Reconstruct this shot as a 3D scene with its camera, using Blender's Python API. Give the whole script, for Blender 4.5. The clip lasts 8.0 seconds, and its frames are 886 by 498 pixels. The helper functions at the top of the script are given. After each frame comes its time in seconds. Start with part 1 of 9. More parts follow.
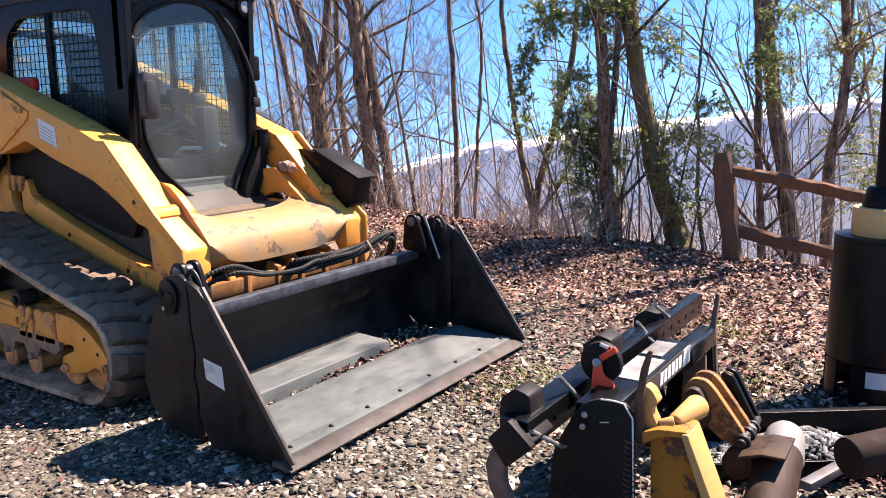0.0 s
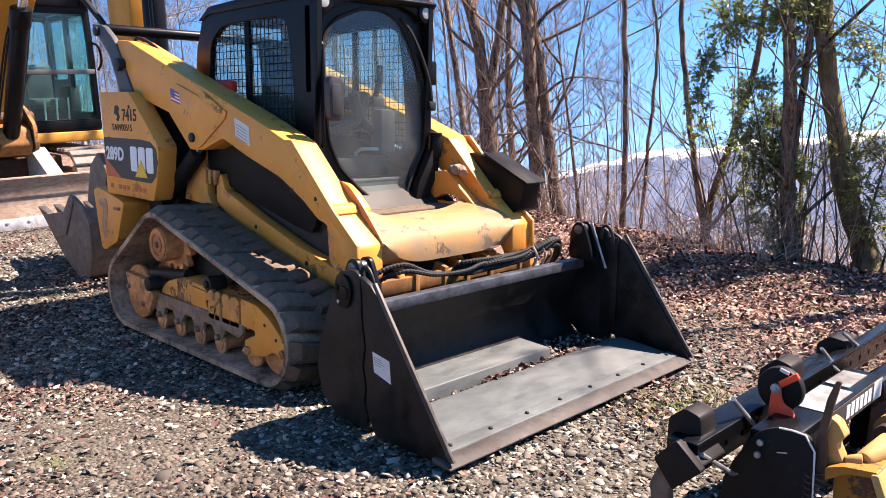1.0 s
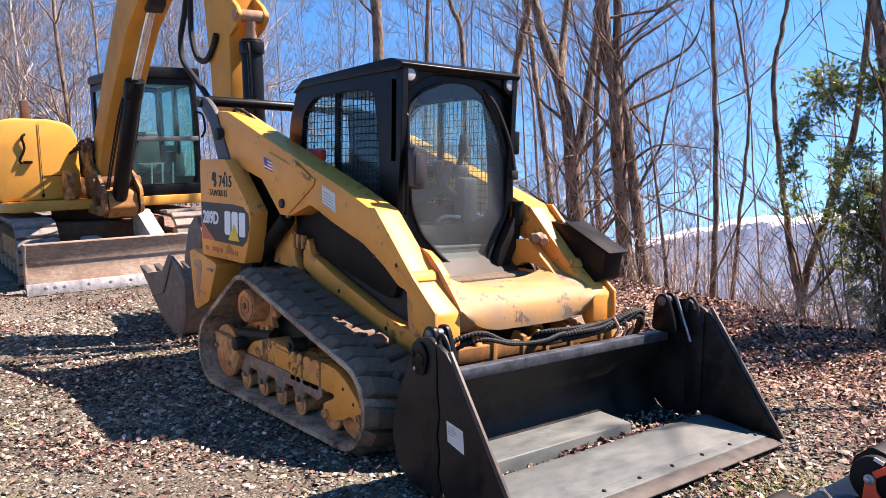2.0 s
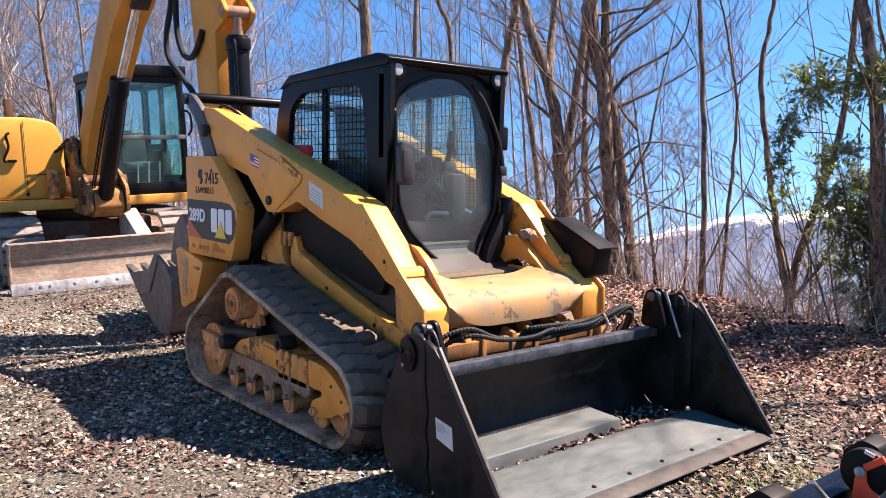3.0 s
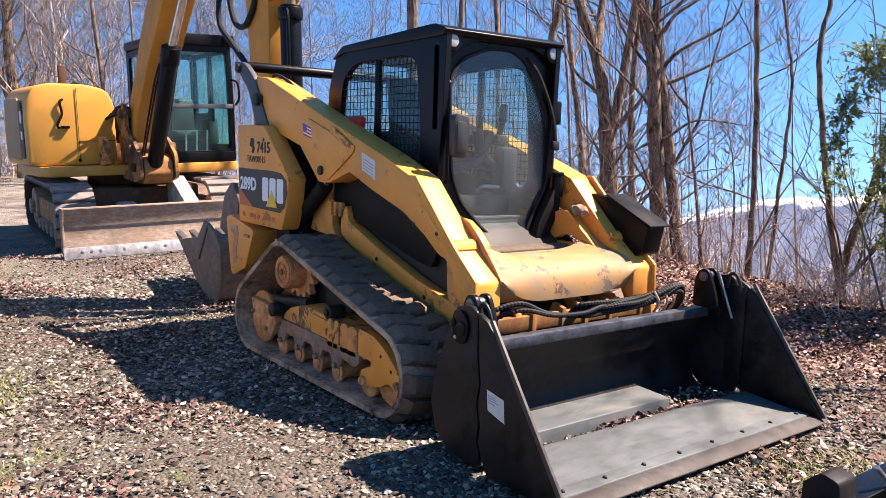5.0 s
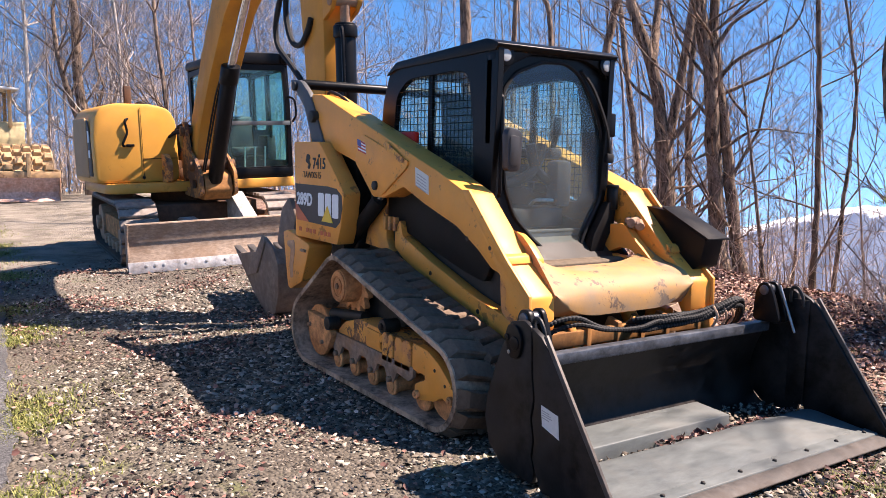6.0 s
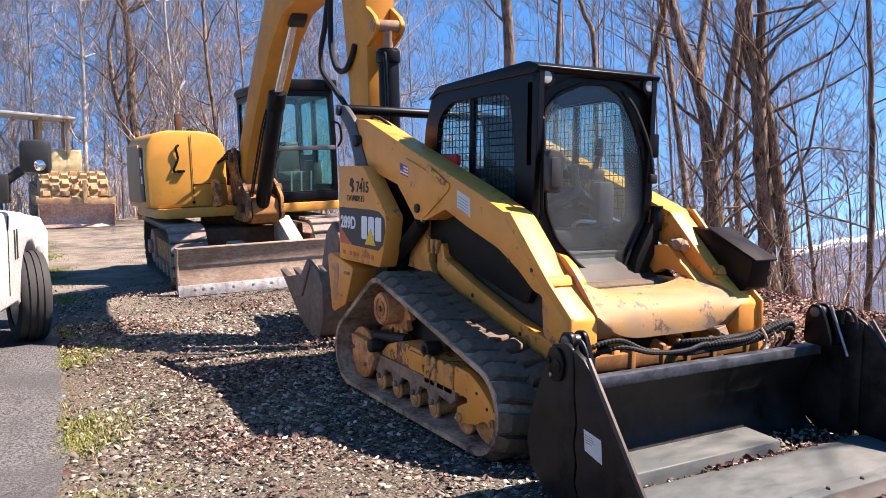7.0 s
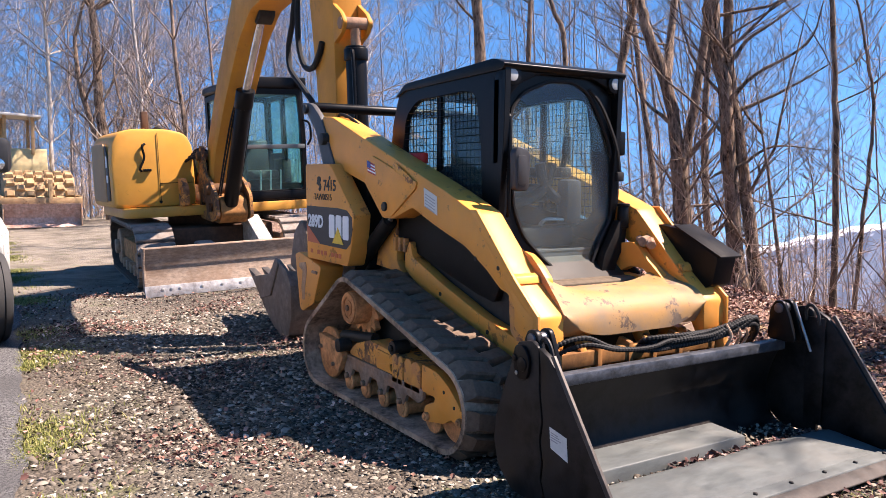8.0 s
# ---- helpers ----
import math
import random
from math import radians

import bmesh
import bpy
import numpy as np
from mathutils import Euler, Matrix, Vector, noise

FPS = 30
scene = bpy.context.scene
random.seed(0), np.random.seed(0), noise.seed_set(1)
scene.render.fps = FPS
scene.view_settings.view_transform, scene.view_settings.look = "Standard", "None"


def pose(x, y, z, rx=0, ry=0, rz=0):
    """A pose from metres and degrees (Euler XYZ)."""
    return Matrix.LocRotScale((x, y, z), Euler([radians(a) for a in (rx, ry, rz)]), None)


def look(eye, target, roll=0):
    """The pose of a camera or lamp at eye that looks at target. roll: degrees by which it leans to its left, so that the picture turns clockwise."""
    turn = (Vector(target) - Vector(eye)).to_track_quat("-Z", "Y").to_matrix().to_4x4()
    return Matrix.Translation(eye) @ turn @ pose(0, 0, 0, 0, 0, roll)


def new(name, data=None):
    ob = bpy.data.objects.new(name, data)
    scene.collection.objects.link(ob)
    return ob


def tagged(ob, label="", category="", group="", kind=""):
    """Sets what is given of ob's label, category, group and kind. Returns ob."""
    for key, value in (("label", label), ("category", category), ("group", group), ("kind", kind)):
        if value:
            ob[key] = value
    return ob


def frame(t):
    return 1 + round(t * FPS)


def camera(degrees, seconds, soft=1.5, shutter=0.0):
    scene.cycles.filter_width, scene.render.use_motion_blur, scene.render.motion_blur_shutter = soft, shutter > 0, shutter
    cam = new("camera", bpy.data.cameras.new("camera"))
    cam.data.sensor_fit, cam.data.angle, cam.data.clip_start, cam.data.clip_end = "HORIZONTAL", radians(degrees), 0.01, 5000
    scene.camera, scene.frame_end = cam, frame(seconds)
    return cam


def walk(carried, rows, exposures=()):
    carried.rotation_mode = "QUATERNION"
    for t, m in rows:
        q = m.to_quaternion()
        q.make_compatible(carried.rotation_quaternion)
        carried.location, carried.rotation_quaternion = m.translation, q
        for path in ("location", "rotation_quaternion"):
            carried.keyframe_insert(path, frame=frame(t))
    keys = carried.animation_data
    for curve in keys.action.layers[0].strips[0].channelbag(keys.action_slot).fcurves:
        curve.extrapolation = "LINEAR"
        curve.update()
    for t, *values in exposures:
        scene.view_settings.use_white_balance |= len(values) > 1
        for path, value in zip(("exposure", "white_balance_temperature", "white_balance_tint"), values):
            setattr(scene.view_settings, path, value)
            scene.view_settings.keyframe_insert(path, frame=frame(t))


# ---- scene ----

# The yard falls away along +x: everything that stands on it is placed through this slope.
SLOPE = pose(0, 0, 0, 0, 6, 0)
cam = camera(58.0, 8.0, soft=0.45)
PATH = [
    (0, (2.108, -3.147, 1.456), (1.04, -1.494, 1.097), -0.4),
    (0.5, (2.078, -3.167, 1.461), (0.861, -1.62, 1.106), -0.3),
    (1, (2.075, -3.18, 1.461), (0.699, -1.771, 1.113), 0.6),
    (1.5, (2.1, -3.18, 1.485), (0.594, -1.893, 1.216), 1.2),
    (1.7, (2.115, -3.173, 1.493), (0.586, -1.902, 1.276), 1.1),
    (2.8, (2.111, -3.133, 1.473), (0.566, -1.877, 1.293), 0.8),
    (3, (2.097, -3.136, 1.467), (0.574, -1.854, 1.272), 0.8),
    (3.5, (2.073, -3.154, 1.455), (0.58, -1.846, 1.214), 1.1),
    (4, (2.044, -3.195, 1.452), (0.548, -1.892, 1.197), 1.8),
    (4.5, (2.043, -3.2, 1.452), (0.513, -1.938, 1.194), 2.1),
    (6, (2.052, -3.195, 1.465), (0.396, -2.098, 1.233), 1.2),
    (6.5, (2.06, -3.201, 1.469), (0.366, -2.154, 1.28), 1.0),
    (7, (2.068, -3.177, 1.465), (0.346, -2.175, 1.287), 0.6),
    (7.5, (2.076, -3.145, 1.465), (0.351, -2.148, 1.287), 0.4),
    (8, (2.068, -3.133, 1.46), (0.381, -2.075, 1.28), 0.5),
]
walk(cam, [(t, SLOPE @ look(eye, target, roll)) for t, eye, target, roll in PATH], [(0, 2.12, 7000, 24), (1.5, 2.10, 7000, 24), (3, 2.0, 7000, 24), (4.5, 2.0, 7000, 24), (6, 1.93, 7000, 24), (8, 1.90, 7000, 24)])

# ---- daylight ----
SUN = Vector((0.30, 0.65, 1.0))
SUN = (SLOPE.to_3x3() @ SUN).normalized()
world = bpy.data.worlds.new("sky")
scene.world = world
world.use_nodes = True
wn = world.node_tree.nodes
wl = world.node_tree.links
sky = wn.new("ShaderNodeTexSky")
sky.sky_type = "NISHITA"
sky.sun_disc = False
sky.sun_elevation = math.asin(SUN.z)
sky.sun_rotation = math.atan2(SUN.x, SUN.y)
sky.altitude = 1400
sky.air_density = 1.0
sky.dust_density = 0.1
sky.ozone_density = 2.0
wn["Background"].inputs["Strength"].default_value = 0.072
tone = wn.new("ShaderNodeHueSaturation")
tone.inputs["Saturation"].default_value = 1.32
tone.inputs["Hue"].default_value = 0.497
lift = wn.new("ShaderNodeVectorMath")
lift.operation = "ADD"
lift.inputs[1].default_value = (0, 0, 0.15)
unit = wn.new("ShaderNodeVectorMath")
unit.operation = "NORMALIZE"
wl.new(wn.new("ShaderNodeTexCoord").outputs["Generated"], lift.inputs[0])
wl.new(lift.outputs[0], unit.inputs[0])
wl.new(unit.outputs[0], sky.inputs["Vector"])
wl.new(sky.outputs["Color"], tone.inputs["Color"])
wl.new(tone.outputs["Color"], wn["Background"].inputs["Color"])
sun = new("sun", bpy.data.lights.new("sun", "SUN"))
sun.data.energy = 4.4
sun.data.angle = radians(0.55)
sun.data.color = (1.0, 0.93, 0.83)
sun.matrix_world = look(SUN * 30, (0, 0, 0))


# ---- building helpers ----
def part(name, bm, material, parent=None, label="", smooth=40):
    """Link a bmesh (or a ready mesh) as one mesh object, under a thing or a part."""
    if isinstance(bm, bpy.types.Mesh):
        me = bm
    else:
        me = bpy.data.meshes.new(name)
        bmesh.ops.recalc_face_normals(bm, faces=bm.faces[:])
        bm.to_mesh(me)
        bm.free()
    if smooth:
        me.polygons.foreach_set("use_smooth", [True] * len(me.polygons))
        me.set_sharp_from_angle(angle=radians(smooth))
    if material:
        me.materials.append(material)
    ob = new(name, me)
    ob.parent = parent
    if label:
        tagged(ob, label)
    return ob


def thing(name, m, label, category, group="", kind=""):
    """An Empty at the thing's base, standing on the slope."""
    ob = new(name)
    ob.empty_display_size = 0.2
    ob.matrix_basis = SLOPE @ m
    return tagged(ob, label, category, group, kind)


def raw(name, verts, faces):
    me = bpy.data.meshes.new(name)
    me.from_pydata(verts, [], faces)
    me.update()
    return me


def bevelled(tmp, width, segments=2):
    if width:
        edges = [e for e in tmp.edges if len(e.link_faces) == 2 and e.calc_face_angle(0) > 0.45]
        bmesh.ops.bevel(tmp, geom=edges, offset=width, segments=segments, profile=0.5, affect="EDGES", clamp_overlap=True)


def merge(bm, tmp):
    me = bpy.data.meshes.new("tmp")
    tmp.to_mesh(me)
    tmp.free()
    bm.from_mesh(me)
    bpy.data.meshes.remove(me)
    return bm


def box(bm, x0, x1, y0, y1, z0, z1, bevel=0.006, turn=None):
    tmp = bmesh.new()
    bmesh.ops.create_cube(tmp, size=1)
    size = Vector((abs(x1 - x0), abs(y1 - y0), abs(z1 - z0)))
    mid = Vector(((x0 + x1) / 2, (y0 + y1) / 2, (z0 + z1) / 2))
    for v in tmp.verts:
        v.co = Vector((v.co.x * size.x, v.co.y * size.y, v.co.z * size.z))
    bevelled(tmp, min(bevel, min(size) * 0.4))
    m = Matrix.Translation(mid) @ (turn.to_4x4() if turn else Matrix())
    tmp.transform(m)
    return merge(bm, tmp)


AX = {"y": lambda a, b, c: (a, c, b), "x": lambda a, b, c: (c, a, b), "z": lambda a, b, c: (a, b, c)}


def prism(bm, outline, axis, lo, hi, bevel=0.005, holes=()):
    """Extrude an outline along an axis: (x, z) along y, (y, z) along x, (x, y) along z; with holes through it."""
    tmp = bmesh.new()
    put = AX[axis]
    edges = []
    for ring in (outline, *holes):
        vs = [tmp.verts.new(put(a, b, lo)) for a, b in ring]
        edges += [tmp.edges.new((vs[i], vs[(i + 1) % len(vs)])) for i in range(len(vs))]
    if holes:
        bmesh.ops.triangle_fill(tmp, use_beauty=True, use_dissolve=False, edges=edges)
    else:
        tmp.faces.new(tmp.verts[:])
    faces = tmp.faces[:]
    out = bmesh.ops.extrude_face_region(tmp, geom=faces)
    step = Vector(put(0, 0, hi - lo))
    bmesh.ops.translate(tmp, verts=[g for g in out["geom"] if isinstance(g, bmesh.types.BMVert)], vec=step)
    bmesh.ops.recalc_face_normals(tmp, faces=tmp.faces[:])
    if bevel:
        bevelled(tmp, bevel, 1 if holes else 2)
    return merge(bm, tmp)


def rounded(points, r, n=4):
    """Round the corners of a closed outline."""
    out = []
    k = len(points)
    for i in range(k):
        p, a, b = (Vector(points[j % k]) for j in (i, i - 1, i + 1))
        da, db = (a - p), (b - p)
        s = min(r, da.length * 0.45, db.length * 0.45)
        p0, p1 = p + da.normalized() * s, p + db.normalized() * s
        for j in range(n + 1):
            t = j / n
            q = p0 * (1 - t) ** 2 + p * 2 * t * (1 - t) + p1 * t * t
            out.append((q.x, q.y))
    return out


def circle(cx, cz, r, n=20, start=0.0, sweep=2 * math.pi):
    m = n if abs(sweep - 2 * math.pi) < 1e-6 else n - 1
    return [(cx + r * math.cos(start + sweep * i / m), cz + r * math.sin(start + sweep * i / m)) for i in range(n)]


def cyl(bm, p0, p1, r0, r1=None, seg=18, bevel=0.0):
    p0, p1 = Vector(p0), Vector(p1)
    d = p1 - p0
    tmp = bmesh.new()
    bmesh.ops.create_cone(tmp, cap_ends=True, segments=seg, radius1=r0, radius2=r0 if r1 is None else r1, depth=d.length)
    if bevel:
        edges = [e for e in tmp.edges if len(e.link_faces) == 2 and e.calc_face_angle(0) > 1.0]
        bmesh.ops.bevel(tmp, geom=edges, offset=bevel, segments=2, profile=0.5, affect="EDGES")
    tmp.transform(Matrix.Translation((p0 + p1) / 2) @ d.to_track_quat("Z", "Y").to_matrix().to_4x4())
    return merge(bm, tmp)


def spline(points, n=6):
    """A smooth line through points."""
    ps = [Vector(p) for p in points]
    ps = [ps[0] * 2 - ps[1], *ps, ps[-1] * 2 - ps[-2]]
    out = []
    for i in range(1, len(ps) - 2):
        a, b, c, d = ps[i - 1:i + 3]
        for j in range(n):
            t = j / n
            out.append(0.5 * ((2 * b) + (c - a) * t + (2 * a - 5 * b + 4 * c - d) * t * t + (3 * b - a - 3 * c + d) * t ** 3))
    return out + [ps[-2]]


def tube_lists(points, radii, seg, verts, faces, cap=True):
    """Rings along a line, appended to plain lists."""
    base = len(verts)
    n = len(points)
    up = Vector((0.31, 0.17, 0.93))
    for i, p in enumerate(points):
        d = points[min(i + 1, n - 1)] - points[max(i - 1, 0)]
        if d.length < 1e-9:
            d = Vector((0, 0, 1))
        d.normalize()
        a = d.cross(up)
        if a.length < 0.05:
            a = d.cross(Vector((1, 0, 0)))
        a.normalize()
        b = d.cross(a)
        r = radii[i]
        for j in range(seg):
            t = 2 * math.pi * j / seg
            q = p + a * (math.cos(t) * r) + b * (math.sin(t) * r)
            verts.append((q.x, q.y, q.z))
    for i in range(n - 1):
        for j in range(seg):
            k = (j + 1) % seg
            faces.append((base + i * seg + j, base + i * seg + k, base + (i + 1) * seg + k, base + (i + 1) * seg + j))
    if cap:
        faces.append(tuple(base + j for j in range(seg))[::-1])
        faces.append(tuple(base + (n - 1) * seg + j for j in range(seg)))


def hose(bm, points, r, seg=8, n=6, ribs=0.0):
    """A hose through points; ribs is the pitch of a spiral guard round it."""
    verts, faces = [], []
    ps = spline(points, n) if n else [Vector(p) for p in points]
    if ribs:
        fine = [ps[0]]
        for a, b in zip(ps, ps[1:]):
            k = max(1, round((b - a).length / (ribs / 4)))
            fine += [a.lerp(b, (i + 1) / k) for i in range(k)]
        tube_lists(fine, [r * (0.84, 1.0, 1.12, 1.0)[i % 4] for i in range(len(fine))], seg, verts, faces)
    else:
        tube_lists(ps, [r] * len(ps), seg, verts, faces)
    vs = [bm.verts.new(v) for v in verts]
    for f in faces:
        bm.faces.new([vs[i] for i in f])
    return bm


def words(name, text, height, m, material, parent, depth=0.0015, bold=0.0):
    """Lettering as a flat mesh; m places its baseline's left end."""
    cu = bpy.data.curves.new(name, "FONT")
    cu.body = text
    cu.size = height / 0.69
    cu.extrude = depth
    cu.offset = height * bold
    cu.resolution_u = 3
    ob = bpy.data.objects.new(name, cu)
    scene.collection.objects.link(ob)
    bpy.context.view_layer.update()
    me = bpy.data.meshes.new_from_object(ob.evaluated_get(bpy.context.evaluated_depsgraph_get()))
    bpy.data.objects.remove(ob)
    bpy.data.curves.remove(cu)
    me.transform(m)
    return part(name, me, material, parent, smooth=0)


# ---- materials ----
class Nodes:
    """Small shorthand over one material's node tree."""

    def __init__(self, name):
        self.mat = bpy.data.materials.new(name)
        self.mat.use_nodes = True
        self.t = self.mat.node_tree
        self.bsdf = self.t.nodes["Principled BSDF"]
        self.out = self.t.nodes["Material Output"]
        self.coord = self.t.nodes.new("ShaderNodeTexCoord").outputs["Object"]

    def link(self, a, b):
        self.t.links.new(a, b)
        return self

    def noise(self, scale, detail=4.0, rough=0.6, vec=None, distort=0.0):
        n = self.t.nodes.new("ShaderNodeTexNoise")
        n.inputs["Scale"].default_value = scale
        n.inputs["Detail"].default_value = detail
        n.inputs["Roughness"].default_value = rough
        n.inputs["Distortion"].default_value = distort
        self.link(vec or self.coord, n.inputs["Vector"])
        return n.outputs["Fac"]

    def voronoi(self, scale, feature="F1", out="Distance", vec=None, rand=1.0):
        n = self.t.nodes.new("ShaderNodeTexVoronoi")
        n.feature = feature
        n.inputs["Scale"].default_value = scale
        n.inputs["Randomness"].default_value = rand
        self.link(vec or self.coord, n.inputs["Vector"])
        return n.outputs[out]

    def ramp(self, fac, stops):
        n = self.t.nodes.new("ShaderNodeValToRGB")
        r = n.color_ramp
        while len(r.elements) < len(stops):
            r.elements.new(0.5)
        for e, (p, c) in zip(r.elements, stops):
            e.position = p
            e.color = (*c, 1) if isinstance(c, (tuple, list)) else (c, c, c, 1)
        self.link(fac, n.inputs["Fac"])
        return n.outputs["Color"]

    def mix(self, fac, a, b, mode="MIX"):
        n = self.t.nodes.new("ShaderNodeMix")
        n.data_type = "RGBA"
        n.blend_type = mode
        for s, v in ((n.inputs[0], fac), (n.inputs[6], a), (n.inputs[7], b)):
            if isinstance(v, bpy.types.NodeSocket):
                self.link(v, s)
            elif isinstance(v, (int, float)):
                s.default_value = v
            else:
                s.default_value = (*v, 1)
        return n.outputs[2]

    def math(self, op, a, b=0.0):
        n = self.t.nodes.new("ShaderNodeMath")
        n.operation = op
        for s, v in ((n.inputs[0], a), (n.inputs[1], b)):
            if isinstance(v, bpy.types.NodeSocket):
                self.link(v, s)
            else:
                s.default_value = v
        return n.outputs[0]

    def scaled(self, x, y, z):
        n = self.t.nodes.new("ShaderNodeMapping")
        n.inputs["Scale"].default_value = (x, y, z)
        self.link(self.coord, n.inputs["Vector"])
        return n.outputs["Vector"]

    def axis(self, i):
        n = self.t.nodes.new("ShaderNodeSeparateXYZ")
        self.link(self.coord, n.inputs[0])
        return n.outputs[i]

    def random(self, island=True):
        if island:
            return self.t.nodes.new("ShaderNodeNewGeometry").outputs["Random Per Island"]
        return self.t.nodes.new("ShaderNodeObjectInfo").outputs["Random"]

    def up(self):
        n = self.t.nodes.new("ShaderNodeSeparateXYZ")
        self.link(self.t.nodes.new("ShaderNodeNewGeometry").outputs["Normal"], n.inputs[0])
        return n.outputs[2]

    def bump(self, height, strength, distance=0.01):
        n = self.t.nodes.new("ShaderNodeBump")
        n.inputs["Strength"].default_value = strength
        n.inputs["Distance"].default_value = distance
        self.link(height, n.inputs["Height"])
        self.link(n.outputs["Normal"], self.bsdf.inputs["Normal"])
        return self

    def set(self, colour=None, rough=None, metal=None, spec=None):
        for key, v in (("Base Color", colour), ("Roughness", rough), ("Metallic", metal), ("Specular IOR Level", spec)):
            if v is None:
                continue
            s = self.bsdf.inputs[key]
            if isinstance(v, bpy.types.NodeSocket):
                self.link(v, s)
            elif key == "Base Color":
                s.default_value = (*v, 1)
            else:
                s.default_value = v
        return self


def painted(name, colour, rust=0.25, dust=0.35, rough=0.42, dirt=(0.16, 0.115, 0.075), scale=1.0, spec=0.4):
    """Machine paint: faded patches, chips down to rust, and dust that settles on what faces up."""
    n = Nodes(name)
    fade = n.noise(2.3 * scale, 5)
    dark = tuple(c * 0.72 for c in colour)
    base = n.mix(n.ramp(fade, [(0.3, 0.0), (0.75, 1.0)]), colour, dark)
    chips = n.noise(19 * scale, 6, 0.72)
    big = n.noise(3.1 * scale, 3, 0.6, distort=0.4)
    edge = 0.74 - 0.16 * rust
    chip = n.ramp(n.math("ADD", n.math("MULTIPLY", chips, 0.55), n.math("MULTIPLY", big, 0.45)), [(edge - 0.13, 0.0), (edge - 0.10, 1.0)])
    rusty = n.mix(n.noise(55, 4), (0.11, 0.045, 0.02), (0.045, 0.028, 0.02))
    base = n.mix(n.math("MULTIPLY", chip, min(1.0, rust * 2.2)), base, rusty)
    film = n.math("MULTIPLY", n.ramp(n.noise(7 * scale, 6, 0.65), [(0.35, 0.0), (0.72, 1.0)]), dust)
    base = n.mix(film, base, dirt)
    n.set(base, n.mix(film, (rough,) * 3, (0.85,) * 3), 0.0, spec)
    n.bump(n.math("ADD", n.noise(90, 3), n.math("MULTIPLY", chip, -0.6)), 0.12, 0.004)
    return n.mat


def steel(name, colour, rough=0.5, metal=0.6, rust=0.3, stretch=(1, 1, 1), rustcol=(0.13, 0.06, 0.03), scuffs=0.35, bump=0.15):
    """Bare or blackened steel with scuffs and a bloom of rust."""
    n = Nodes(name)
    v = n.scaled(*stretch)
    scuff = n.noise(14, 6, 0.7, v)
    base = n.mix(n.ramp(scuff, [(0.35, 0.0), (0.7, 1.0)]), tuple(c * (1 - scuffs) for c in colour), tuple(min(1, c * (1 + scuffs)) for c in colour))
    bloom = n.math("MULTIPLY", n.ramp(n.noise(4.5, 6, 0.65), [(0.45, 0.0), (0.68, 1.0)]), rust)
    base = n.mix(bloom, base, rustcol)
    n.set(base, n.mix(bloom, n.ramp(scuff, [(0.3, rough * 0.8), (0.7, min(1, rough * 1.25))]), (0.85,) * 3), metal * (1 - 0.5 * rust), 0.2)
    n.bump(n.noise(60, 4, 0.6, v), bump, 0.003)
    return n.mat


def plain(name, colour, rough=0.5, metal=0.0, grain=0.15, scale=30):
    n = Nodes(name)
    a = tuple(c * (1 - grain) for c in colour)
    b = tuple(min(1, c * (1 + grain)) for c in colour)
    n.set(n.mix(n.noise(scale, 5), a, b), rough, metal, 0.35)
    n.bump(n.noise(scale * 4, 3), 0.08, 0.003)
    return n.mat


def pane(name, tint=(0.85, 0.93, 0.92), haze=0.1, hazecol=(0.42, 0.42, 0.38), gloss=1.0):
    """Thin glazing: mostly see-through, a sharp reflection, and a film of dust."""
    n = Nodes(name)
    t = n.t
    clear = t.nodes.new("ShaderNodeBsdfTransparent")
    clear.inputs["Color"].default_value = (*tint, 1)
    shine = t.nodes.new("ShaderNodeBsdfGlossy")
    shine.inputs["Roughness"].default_value = 0.03
    face = t.nodes.new("ShaderNodeLayerWeight")
    face.inputs["Blend"].default_value = 0.5
    m1 = t.nodes.new("ShaderNodeMixShader")
    n.link(n.math("ADD", n.math("MULTIPLY", n.math("POWER", face.outputs["Facing"], 4.0), 0.7 * gloss), 0.03 * gloss), m1.inputs[0])
    n.link(clear.outputs[0], m1.inputs[1])
    n.link(shine.outputs[0], m1.inputs[2])
    dust = t.nodes.new("ShaderNodeBsdfDiffuse")
    dust.inputs["Color"].default_value = (*hazecol, 1)
    film = n.ramp(n.math("ADD", n.math("MULTIPLY", n.noise(2.2, 5, 0.6), 0.85), n.math("MULTIPLY", n.noise(60, 5, 0.6, n.scaled(1, 1, 0.25)), 0.15)), [(0.32, haze * 0.35), (0.68, min(1, haze * 1.7))])
    m2 = t.nodes.new("ShaderNodeMixShader")
    n.link(film, m2.inputs[0])
    n.link(m1.outputs[0], m2.inputs[1])
    n.link(dust.outputs[0], m2.inputs[2])
    n.link(m2.outputs[0], n.out.inputs["Surface"])
    return n.mat


YELLOW = painted("loader_yellow", (0.86, 0.335, 0.052), rust=0.27, dust=0.20, dirt=(0.42, 0.25, 0.13), spec=0.25)
YELLOW_SCUFFED = painted("scuffed_yellow", (0.46, 0.24, 0.075), rust=0.45, dust=0.8, dirt=(0.21, 0.165, 0.12), rough=0.55, spec=0.3, scale=0.8)
YELLOW_WORN = painted("worn_yellow", (0.88, 0.37, 0.06), rust=0.62, dust=0.9, rough=0.7, dirt=(0.52, 0.22, 0.09))
YELLOW_EXC = painted("excavator_yellow", (0.66, 0.31, 0.05), rust=0.08, dust=0.14, rough=0.38, scale=0.6, dirt=(0.34, 0.19, 0.08), spec=0.3)
